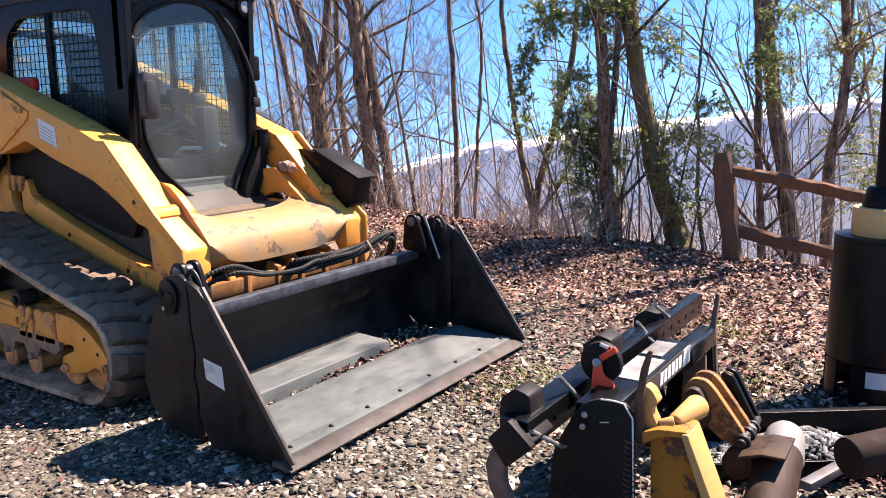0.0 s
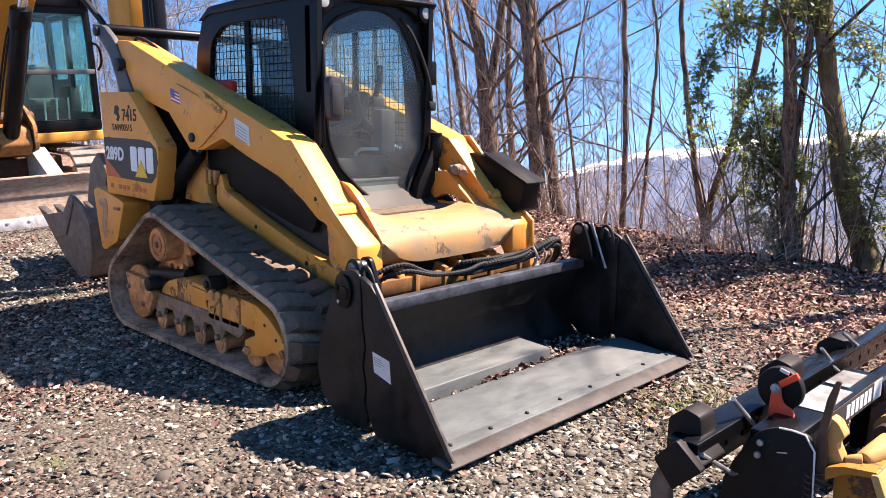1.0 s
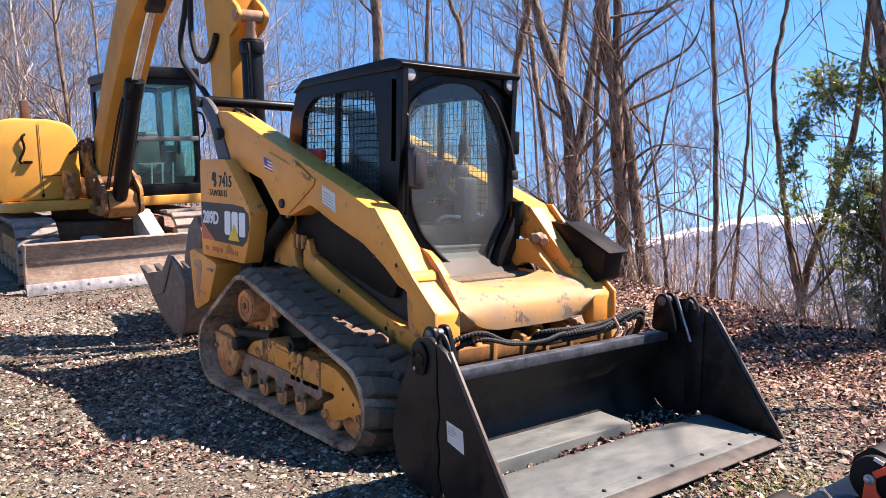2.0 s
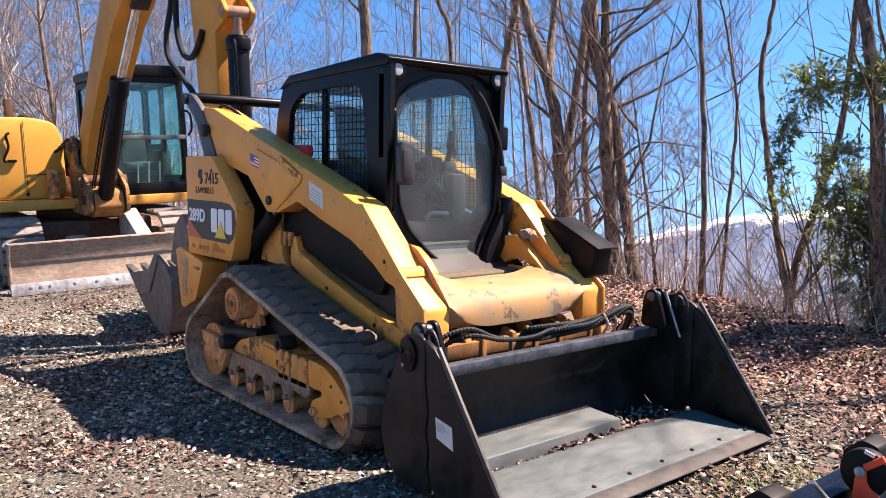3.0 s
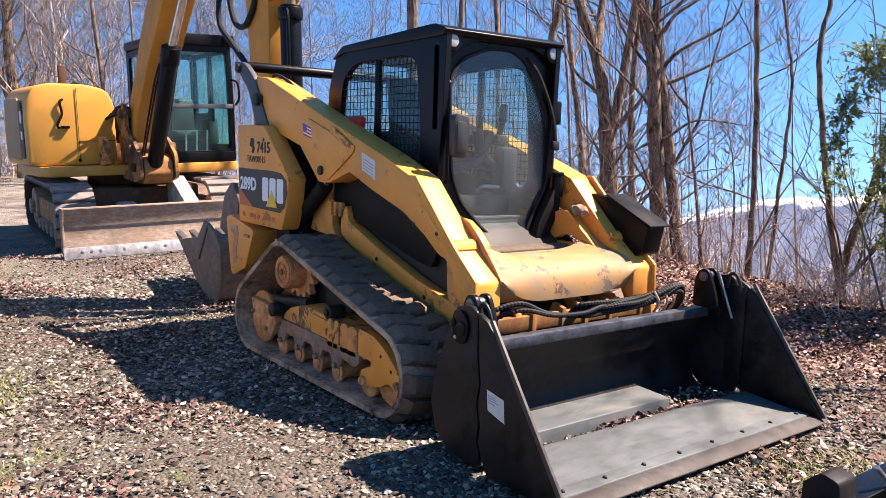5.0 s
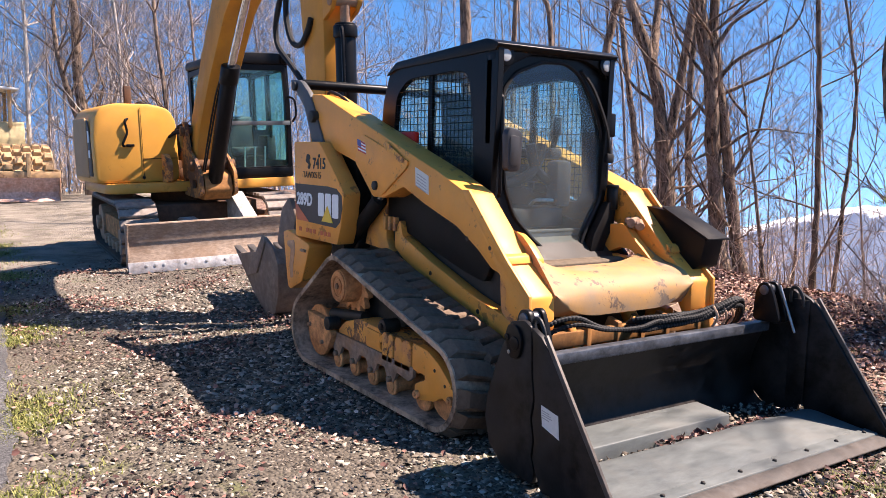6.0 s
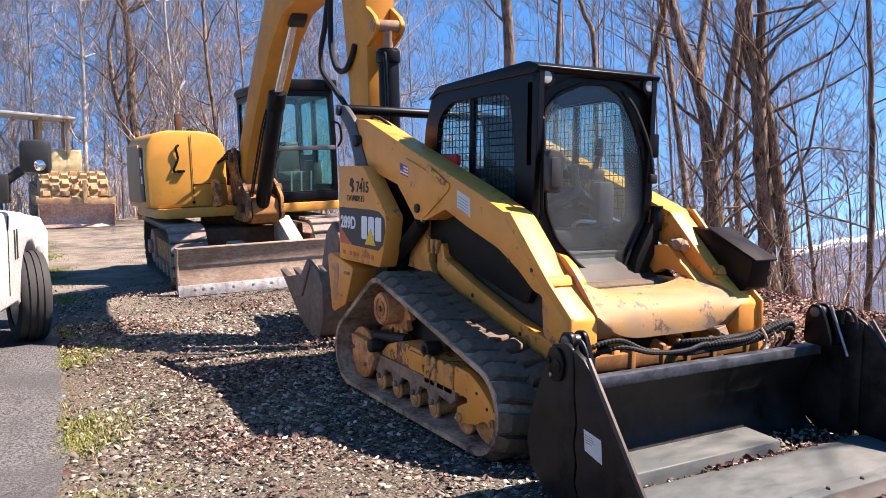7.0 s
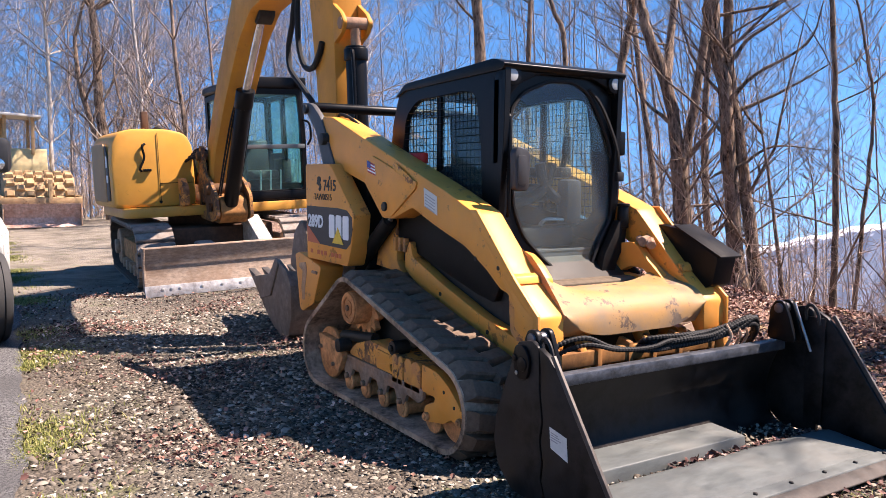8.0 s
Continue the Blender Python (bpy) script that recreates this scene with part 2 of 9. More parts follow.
# excavator yellow again, with the boom's and stick's shade put into the colour
YELLOW_EXC_SHADED = painted("shaded_boom_yellow", (0.60, 0.255, 0.032), rust=0.12, dust=0.4, rough=0.5, scale=0.6, dirt=(0.30, 0.15, 0.055), spec=0.15)
YELLOW_FADED = painted("faded_yellow", (0.56, 0.36, 0.17), rust=0.3, dust=0.6, rough=0.6, dirt=(0.22, 0.125, 0.075))
BLACK = painted("black_paint", (0.0045, 0.0045, 0.005), rust=0.02, dust=0.06, rough=0.36, dirt=(0.045, 0.037, 0.03), spec=0.14)
BLACK_DUSTY = painted("dusty_black_paint", (0.010, 0.009, 0.0085), rust=0.10, dust=0.25, rough=0.5, dirt=(0.05, 0.042, 0.034), spec=0.1)
GREY_LINK = painted("grey_link_paint", (0.055, 0.058, 0.062), rust=0.05, dust=0.2, rough=0.5)
BUCKET = steel("bucket_black", (0.0130, 0.0112, 0.0102), 0.45, 0.0, rust=0.55, rustcol=(0.046, 0.035, 0.029), scuffs=0.8)
FLOOR_STEEL = steel("scoured_steel", (0.102, 0.112, 0.108), 0.5, 0.0, rust=0.5, stretch=(1, 0.35, 1), rustcol=(0.125, 0.124, 0.112), scuffs=0.25, bump=0.05)
DUST_PLATE = steel("dust_covered_plate", (0.125, 0.095, 0.066), 0.9, 0.0, rust=0.5, rustcol=(0.085, 0.062, 0.042), scuffs=0.4)
EDGE_STEEL = steel("cutting_edge_steel", (0.068, 0.060, 0.054), 0.6, 0.2, rust=0.5, rustcol=(0.060, 0.042, 0.032))
MUD_RUST = steel("mud_caked_rust", (0.58, 0.26, 0.105), 0.85, 0.0, rust=0.6, rustcol=(0.33, 0.11, 0.035), scuffs=0.5)
SOOTY = steel("sooty_brown_pipe", (0.10, 0.055, 0.035), 0.8, 0.0, rust=0.5, rustcol=(0.06, 0.03, 0.02))
MUD_CAKED = steel("mud_caked_plate", (0.27, 0.185, 0.135), 0.9, 0.0, rust=0.6, rustcol=(0.36, 0.16, 0.06), scuffs=0.45)
RUSTY = steel("rusty_steel", (0.46, 0.29, 0.19), 0.8, 0.0, rust=0.75, rustcol=(0.36, 0.155, 0.07))
BLADE_STEEL = steel("blade_steel", (0.30, 0.225, 0.17), 0.7, 0.0, rust=0.75, stretch=(1, 1, 3), rustcol=(0.20, 0.125, 0.08))
RUST_ORANGE = steel("orange_brown_rust", (0.30, 0.135, 0.042), 0.6, 0.0, rust=0.6, rustcol=(0.07, 0.035, 0.02))
CHROME = steel("chromed_rod", (0.6, 0.6, 0.6), 0.15, 1.0, rust=0.03)
BOLT = steel("zinc_bolt", (0.4, 0.4, 0.38), 0.4, 0.8, rust=0.35)
DARK_METAL = steel("oily_dark_metal", (0.03, 0.028, 0.026), 0.5, 0.3, rust=0.3, rustcol=(0.06, 0.045, 0.03))
HOSE = plain("hose_rubber", (0.006, 0.006, 0.006), 0.75, grain=0.5, scale=90)
SEAT = plain("seat_vinyl", (0.025, 0.025, 0.027), 0.6)
RED = plain("red_plastic", (0.62, 0.028, 0.018), 0.45)
ORANGE_RED = plain("orange_red_paint", (0.95, 0.085, 0.03), 0.4)
WHITE = plain("white_decal", (0.72, 0.72, 0.70), 0.5, grain=0.1)
PAPER = plain("weathered_white_label", (0.62, 0.60, 0.55), 0.7, grain=0.2)
INK = plain("black_ink", (0.015, 0.013, 0.012), 0.6)
DECAL_GREY = plain("dark_decal", (0.055, 0.044, 0.037), 0.6)
FAINT_INK = plain("faint_grey_ink", (0.33, 0.32, 0.30), 0.7)
DECAL_RED = plain("decal_red", (0.50, 0.10, 0.03), 0.45)
DECAL_YELLOW = plain("decal_yellow", (0.75, 0.45, 0.02), 0.45)
BLUE_INK = plain("flag_blue", (0.05, 0.07, 0.25), 0.5)
FLAG_RED = plain("flag_red", (0.45, 0.05, 0.05), 0.5)
LENS = plain("lamp_lens", (0.36, 0.36, 0.34), 0.15, grain=0.25, scale=60)
GLASS_SIDE = pane("side_glass", (0.72, 0.84, 0.80), haze=0.03, hazecol=(0.5, 0.58, 0.56))
GLASS_FRONT = pane("scratched_front_glass", (0.88, 0.97, 0.97), haze=0.030, hazecol=(0.56, 0.60, 0.60), gloss=0.8)
LINING_PANE = pane("roof_lining_pane", (0.34, 0.38, 0.44), haze=0.06, hazecol=(0.30, 0.34, 0.42))
GLASS_EXC = pane("tinted_cab_glass", (0.70, 1.0, 0.98), haze=0.025, hazecol=(0.35, 0.50, 0.50))


def track_rubber(name, amount):
    n = Nodes(name)
    base = n.mix(n.noise(9, 5), (0.028, 0.020, 0.015), (0.12, 0.078, 0.052))
    mud = n.ramp(n.math("ADD", n.math("MULTIPLY", n.noise(3.2, 4), 0.6), n.math("MULTIPLY", n.noise(28, 5), 0.4)), [(0.36, 0.0), (0.60, 1.0)])
    base = n.mix(n.math("MULTIPLY", mud, amount), base, (0.55, 0.38, 0.26))
    n.set(base, 0.8, 0.0, 0.22)
    n.bump(n.noise(70, 5), 0.3, 0.006)
    return n.mat


RUBBER = track_rubber("track_rubber", 0.9)
LUG_RUBBER = track_rubber("lug_rubber", 0.22)
RUST_BROWN = steel("brown_rusty_iron", (0.27, 0.16, 0.10), 0.75, 0.0, rust=0.7, rustcol=(0.17, 0.085, 0.045))

# ---- terrain ----
CREST = [(-60, 24), (-25, 13.5), (-14, 9.0), (-8, 6.6), (-4.6, 5.35), (-3.5, 5.0), (-2.5, 4.9), (-1.5, 4.5), (-0.6, 4.35), (0.5, 4.2), (1.2, 3.95), (3, 3.5), (6, 3.0), (60, -4)]
CX, CY = np.array([c[0] for c in CREST], float), np.array([c[1] for c in CREST], float)


def ground_z(x, y):
    """Height of the ground over the yard's plane (arrays or numbers)."""
    x, y = np.asarray(x, float), np.asarray(y, float)
    d = np.maximum(y - np.interp(x, CX, CY), 0.0)
    z = -0.62 * (d - 0.9 * (1 - np.exp(-d / 0.9)))
    back = np.maximum(-26.0 - x, 0.0)
    z = z - 0.105 * (back - 3 * (1 - np.exp(-back / 3))) - 0.3 * np.maximum(-75.0 - x, 0.0)
    near = np.exp(-(x * x + y * y) / 900.0)
    z = z + near * (0.010 * np.sin(2.1 * x + 0.7 * y) + 0.008 * np.sin(1.3 * y - 2.9 * x + 1.0) + 0.006 * np.sin(5.3 * y + 4.1 * x)) * (np.abs(y + 0.1) > 1.02)
    z = z + 0.10 * np.exp(-((y - np.interp(x, CX, CY) + 0.5) / 0.8) ** 2) * (x > -9)
    ramp = np.clip((-5.6 - x) / 2.0, 0, 1)
    z = z + 0.05 * np.clip(y + 1.1, 0, 3.2) * ramp * ramp * (3 - 2 * ramp) * np.clip((x + 30) / 8, 0, 1)
    floor = -230.0 + 0.105 * x
    return np.maximum(z, floor)


def on_ground(x, y):
    """The true place of the ground under a point given level with the world."""
    xs = x
    for _ in range(6):
        p = SLOPE @ Vector((xs, y, float(ground_z(xs, y))))
        xs -= p.x - x
    return SLOPE @ Vector((xs, y, float(ground_z(xs, y))))


def road_edge(x):
    return -2.25 - 0.9 * np.exp(np.minimum(x, 1.5) / 6.0)


def ground_material():
    n = Nodes("gravel_and_leaf_ground")
    fine = n.voronoi(46, out="Color")
    g = n.ramp(fine, [(0.0, (0.014, 0.011, 0.009)), (0.4, (0.060, 0.048, 0.038)), (0.75, (0.15, 0.125, 0.10)), (1.0, (0.36, 0.315, 0.265))])
    dirt = n.mix(n.noise(30, 5), (0.06, 0.045, 0.036), (0.205, 0.16, 0.127))
    gap = n.ramp(n.voronoi(46, "DISTANCE_TO_EDGE"), [(0.0, 0.25), (0.14, 1.0)])
    g = n.mix(1.0, g, gap, "MULTIPLY")
    g = n.mix(n.ramp(n.noise(1.312, 4.920, 0.533), [(0.38, 0.05), (0.70, 0.55)]), g, dirt)
    leaf = n.ramp(n.voronoi(17, out="Color"), [(0.0, (0.05, 0.03, 0.024)), (0.5, (0.20, 0.12, 0.085)), (1.0, (0.46, 0.31, 0.22))])
    yy = n.axis(1)
    xx = n.axis(0)
    edge = n.math("ADD", n.math("ADD", yy, n.math("MULTIPLY", n.noise(0.9, 5), 2.2)), n.math("MULTIPLY", xx, 0.06))
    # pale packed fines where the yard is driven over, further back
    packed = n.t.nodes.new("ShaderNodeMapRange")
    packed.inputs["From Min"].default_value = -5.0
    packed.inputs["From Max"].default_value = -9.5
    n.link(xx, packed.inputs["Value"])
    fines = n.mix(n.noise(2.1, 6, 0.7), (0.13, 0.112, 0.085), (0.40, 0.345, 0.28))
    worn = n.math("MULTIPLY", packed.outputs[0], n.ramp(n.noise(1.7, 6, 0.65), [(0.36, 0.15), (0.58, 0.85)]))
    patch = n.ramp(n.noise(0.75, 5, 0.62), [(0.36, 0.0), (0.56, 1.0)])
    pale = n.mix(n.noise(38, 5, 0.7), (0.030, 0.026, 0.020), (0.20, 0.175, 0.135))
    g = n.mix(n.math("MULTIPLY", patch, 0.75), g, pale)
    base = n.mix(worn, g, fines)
    mask = n.t.nodes.new("ShaderNodeMapRange")
    mask.inputs["From Min"].default_value = 2.5
    mask.inputs["From Max"].default_value = 3.4
    n.link(edge, mask.inputs["Value"])
    base = n.mix(mask.outputs[0], base, leaf)
    moss = n.math("MULTIPLY", n.ramp(n.noise(2.7, 5, 0.7), [(0.58, 0.0), (0.70, 1.0)]), 0.55)
    base = n.mix(moss, base, (0.10, 0.115, 0.035))
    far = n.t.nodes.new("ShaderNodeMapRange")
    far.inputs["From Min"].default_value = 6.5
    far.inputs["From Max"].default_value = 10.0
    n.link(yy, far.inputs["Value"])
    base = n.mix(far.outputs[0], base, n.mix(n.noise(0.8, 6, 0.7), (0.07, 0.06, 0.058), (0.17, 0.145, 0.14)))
    # far valley floor: the blue of distant haze is mixed into its colour
    valley_haze = n.t.nodes.new("ShaderNodeMapRange")
    valley_haze.inputs["From Min"].default_value = 25.0
    valley_haze.inputs["From Max"].default_value = 160.0
    n.link(yy, valley_haze.inputs["Value"])
    base = n.mix(valley_haze.outputs[0], base, n.mix(n.noise(0.02, 6, 0.6), (0.05, 0.064, 0.095), (0.085, 0.095, 0.12)))
    n.set(base, 0.95, 0.0, 0.2)
    h = n.math("ADD", n.math("MULTIPLY", n.voronoi(46), -0.8), n.math("MULTIPLY", n.noise(9, 6, 0.7), 1.2))
    n.bump(h, 1.0, 0.022)
    return n.mat


def asphalt_material():
    n = Nodes("weathered_asphalt")
    base = n.mix(n.ramp(n.noise(60, 5, 0.75), [(0.42, 0.0), (0.60, 1.0)]), (0.028, 0.028, 0.03), (0.165, 0.162, 0.162))
    base = n.mix(n.ramp(n.noise(1.3, 6, 0.6), [(0.42, 0.0), (0.58, 0.7)]), base, (0.055, 0.054, 0.054))
    cracks = n.ramp(n.math("ADD", n.voronoi(0.55, "DISTANCE_TO_EDGE", vec=None), n.math("MULTIPLY", n.noise(3, 6, 0.7), 0.09)), [(0.035, 1.0), (0.042, 0.0)])
    base = n.mix(n.math("MULTIPLY", cracks, 0.6), base, (0.04, 0.038, 0.035))
    n.set(base, 0.9, 0.0, 0.3)
    n.bump(n.math("SUBTRACT", n.noise(70, 5, 0.7), cracks), 0.9, 0.012)
    return n.mat


def grid_mesh(name, us, vs, fz):
    X, Y = np.meshgrid(us, vs, indexing="ij")
    Z = fz(X, Y)
    a, b = X.shape
    me = bpy.data.meshes.new(name)
    idx = np.arange(a * b).reshape(a, b)
    quads = np.stack([idx[:-1, :-1], idx[1:, :-1], idx[1:, 1:], idx[:-1, 1:]], -1).reshape(-1, 4)
    fast_mesh(me, np.stack([X, Y, Z], -1).reshape(-1, 3), quads)
    return me


def fast_mesh(me, verts, polys):
    """Fill a mesh from arrays of points and of equal-sided faces."""
    k = polys.shape[1]
    me.vertices.add(len(verts))
    me.vertices.foreach_set("co", np.asarray(verts, np.float32).ravel())
    me.loops.add(polys.size)
    me.loops.foreach_set("vertex_index", polys.astype(np.int32).ravel())
    me.polygons.add(len(polys))
    me.polygons.foreach_set("loop_start", np.arange(0, polys.size, k, dtype=np.int32))
    me.update(calc_edges=True)
    me.validate()
    return me


u = np.linspace(-1, 1, 331)
reach = np.arcsinh(3800 / 3.0)
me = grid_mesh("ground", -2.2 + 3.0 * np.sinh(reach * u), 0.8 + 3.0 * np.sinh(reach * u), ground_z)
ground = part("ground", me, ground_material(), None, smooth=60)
ground.matrix_basis = SLOPE
tagged(ground, "gravel yard with fallen leaves running down a wooded slope", "ground", kind="structure")

# driveway
xs = np.concatenate([np.linspace(-60, -14, 60), np.linspace(-13.8, 6, 200), np.linspace(6.5, 60, 60)])
rng = np.random.default_rng(4)
rag = np.convolve(rng.normal(0, 0.06, len(xs)), np.ones(5) / 5, "same")
cols = np.array([0.0, 0.012, 0.06, 0.3, 0.8, 1.6, 2.6, 3.4, 3.5])
verts, quads = [], []
for i, x in enumerate(xs):
    for j, c in enumerate(cols):
        y = float(road_edge(x)) + rag[i] * (1 if c < 0.5 else 0) - c
        verts.append((x, y, float(ground_z(x, y)) + (-0.02 if j in (0, len(cols) - 1) else 0.016)))
for i in range(len(xs) - 1):
    for j in range(len(cols) - 1):
        a = i * len(cols) + j
        quads.append((a, a + 1, a + 1 + len(cols), a + len(cols)))
road = part("road", fast_mesh(bpy.data.meshes.new("road"), np.array(verts), np.array(quads)), asphalt_material(), None, smooth=60)
road.matrix_basis = SLOPE
tagged(road, "weathered grey asphalt driveway with a ragged edge", "driveway", kind="structure")


# ---- loose cover ----
def scatter_boxes(rng, px, py, size, flat, lift=0.25):
    """Irregular eight-cornered stones at the given places, open underneath where they sit in the ground."""
    k = len(px)
    corner = np.array([(-1, -1, -1), (1, -1, -1), (1, 1, -1), (-1, 1, -1), (-1, -1, 1), (1, -1, 1), (1, 1, 1), (-1, 1, 1)], float) * 0.5
    v = corner[None] * np.where(corner[:, 2:] > 0, 0.78, 1.0)[None] + rng.normal(0, 0.19, (k, 8, 3))
    v *= (size[:, None] * rng.uniform(0.65, 1.35, (k, 3)))[:, None, :] * np.array([1, 1, flat])
    a = rng.uniform(0, 6.283, k)
    t = rng.normal(0, 0.35, k)
    ca, sa = np.cos(a)[:, None], np.sin(a)[:, None]
    ct, st = np.cos(t)[:, None], np.sin(t)[:, None]
    y = v[..., 1] * ct - v[..., 2] * st
    z = v[..., 1] * st + v[..., 2] * ct
    x = v[..., 0] * ca - y * sa
    y = v[..., 0] * sa + y * ca
    base = ground_z(px, py) + size * lift * flat
    verts = np.stack([x + px[:, None], y + py[:, None], z + base[:, None]], -1).reshape(-1, 3)
    f = np.array([(4, 5, 6, 7), (0, 1, 5, 4), (1, 2, 6, 5), (2, 3, 7, 6), (3, 0, 4, 7)])
    polys = (np.arange(k)[:, None, None] * 8 + f[None]).reshape(-1, 4)
    return verts, polys


def scatter_leaves(rng, px, py, size, lift):
    """Curled fallen leaves: a folded blade of two by two faces."""
    k = len(px)
    blade = np.array([(-0.5, 0, 0), (-0.15, -0.32, 0.12), (-0.15, 0.32, 0.12), (-0.1, 0, -0.02), (0.25, -0.25, 0.1), (0.25, 0.25, 0.1), (0.5, 0, 0.05)], float)
    v = np.repeat(blade[None], k, 0) * size[:, None, None]
    v[..., 2] *= rng.uniform(-1.2, 2.6, k)[:, None]
    v += rng.normal(0, 0.05, v.shape) * size[:, None, None]
    a, t, r = rng.uniform(0, 6.283, k), rng.normal(0, 0.45, k), rng.normal(0, 0.45, k)
    x, y, z = v[..., 0], v[..., 1], v[..., 2]
    c, s = np.cos(t)[:, None], np.sin(t)[:, None]
    x, z = x * c - z * s, x * s + z * c
    c, s = np.cos(r)[:, None], np.sin(r)[:, None]
    y, z = y * c - z * s, y * s + z * c
    c, s = np.cos(a)[:, None], np.sin(a)[:, None]
    x, y = x * c - y * s, x * s + y * c
    base = ground_z(px, py) + lift
    verts = np.stack([x + px[:, None], y + py[:, None], z + base[:, None]], -1).reshape(-1, 3)
    f = np.array([(0, 1, 3), (0, 3, 2), (1, 4, 3), (4, 6, 3), (3, 6, 5), (3, 5, 2)])
    polys = (np.arange(k)[:, None, None] * 7 + f[None]).reshape(-1, 3)
    return verts, polys


def island_material(name, stops, rough=0.9, patches=None):
    """Loose pieces, each in a tone of its own; patches are two tints that drift over the ground."""
    n = Nodes(name)
    base = n.ramp(n.random(), stops)
    if patches:
        base = n.mix(1.0, base, n.mix(n.ramp(n.noise(0.75, 5, 0.62), [(0.36, 0.0), (0.56, 1.0)]), *patches), "MULTIPLY")
    base = n.mix(0.35, base, n.mix(n.noise(60, 4), (0.5, 0.5, 0.5), (1, 1, 1)), "MULTIPLY")
    n.set(base, rough, 0.0, 0.25)
    return n.mat


def leafiness(x, y):
    """Where the fallen leaves take over from the gravel, nought to one."""
    e = y + 0.06 * x + 0.75 * np.clip(x, 0, 2) + 0.5 * np.sin(1.1 * x + 0.4) + 0.35 * np.sin(2.3 * y - 1.7 * x)
    return np.clip((e - 0.9) / 1.6, 0, 1)


rng = np.random.default_rng(11)
N = 128000
px, py = np.where(rng.uniform(0, 1, N) < 0.55, rng.uniform(-4.5, 2.2, N), rng.uniform(-8.5, 3.2, N)), rng.uniform(-3.2, 3.4, N)
keep = (rng.uniform(0, 1, N) > leafiness(px, py) * 0.9) & (py > road_edge(px) + 0.1 + rng.uniform(0, 0.45, N)) & (np.sin(1.9 * px + 0.8 * np.sin(2.2 * py)) * np.sin(2.4 * py + 0.7 * np.sin(1.7 * px)) + rng.normal(0, 0.55, N) > -0.75)
px, py = px[keep], py[keep]
size = 0.007 + 0.030 * rng.beta(1.0, 4.2, len(px))
size[rng.uniform(0, 1, len(px)) < 0.012] *= 1.8
v, f = scatter_boxes(rng, px, py, size, 0.30, rng.uniform(0.0, 0.9, len(px)))
GRAVEL = island_material("gravel_stones", [(0.0, (0.012, 0.010, 0.008)), (0.34, (0.050, 0.042, 0.034)), (0.62, (0.160, 0.138, 0.11)), (0.86, (0.31, 0.28, 0.23)), (1.0, (0.52, 0.48, 0.42))], 0.9, ((0.62, 0.52, 0.48), (1.0, 1.0, 0.96)))
gravel = part("gravel", fast_mesh(bpy.data.meshes.new("gravel"), v, f), GRAVEL, None, smooth=0)
gravel.matrix_basis = SLOPE
tagged(gravel, "loose grey and tan crushed gravel", "gravel", kind="stuff")

# larger pale flakes of stone lying on top
N = 24000
px, py = rng.uniform(-6.5, 2.0, N), rng.uniform(-3.2, 2.6, N)
keep = (rng.uniform(0, 1, N) > leafiness(px, py)) & (py > road_edge(px) + 0.05) & (np.sin(1.3 * px + 0.9 * np.sin(1.7 * py)) * np.sin(1.6 * py + 1.1 * px) + rng.normal(0, 0.45, N) > 0.0)
px, py = px[keep], py[keep]
v, f = scatter_boxes(rng, px, py, 0.013 + 0.034 * rng.beta(1.2, 3.2, len(px)), 0.34, rng.uniform(0.3, 1.3, len(px)))
FLAKES = island_material("pale_stone_flakes", [(0.0, (0.07, 0.06, 0.05)), (0.4, (0.17, 0.15, 0.125)), (0.8, (0.30, 0.275, 0.235)), (1.0, (0.44, 0.41, 0.37))], 0.85, ((0.8, 0.7, 0.65), (1.0, 1.0, 0.96)))
flakes = part("stone_flakes", fast_mesh(bpy.data.meshes.new("stone_flakes"), v, f), FLAKES, None, smooth=0)
flakes.matrix_basis = SLOPE
tagged(flakes, "pale flat chips of stone strewn over the gravel", "gravel", kind="stuff")

N = 150000
px, py = rng.uniform(-9, 4.5, N), rng.uniform(-3.0, 6.8, N)
keep = (rng.uniform(0, 1, N) < np.maximum(leafiness(px, py), 0.10 + 0.85 * np.clip((np.sin(3.1 * px + 1 + np.sin(2 * py)) * np.sin(2.7 * py + 0.8 * np.sin(1.9 * px)) + 0.35 * np.sin(1.1 * px - 0.6 * py) - 0.15) * 1.6 + 0.95 * np.exp(-((px + 2.7) / 1.0) ** 2 - ((py + 1.95) / 0.30) ** 2), 0, 1))) & (py < np.interp(px, CX, CY) + 1.6) & (py > road_edge(px))
px, py = px[keep], py[keep]
size = (0.016 + 0.046 * rng.beta(1.6, 2.2, len(px))) * (0.72 + 0.28 * leafiness(px, py))
v, f = scatter_leaves(rng, px, py, size, rng.uniform(0.004, 0.035, len(px)))
LITTER = island_material("fallen_leaves", [(0.0, (0.025, 0.012, 0.011)), (0.35, (0.105, 0.046, 0.038)), (0.62, (0.27, 0.138, 0.105)), (0.83, (0.45, 0.28, 0.22)), (1.0, (0.64, 0.49, 0.40))], 0.7)
litter = part("leaf_litter", fast_mesh(bpy.data.meshes.new("leaf_litter"), v, f), LITTER, None, smooth=0)
litter.matrix_basis = SLOPE
tagged(litter, "dry brown fallen leaves over the ground", "leaf litter", kind="stuff")


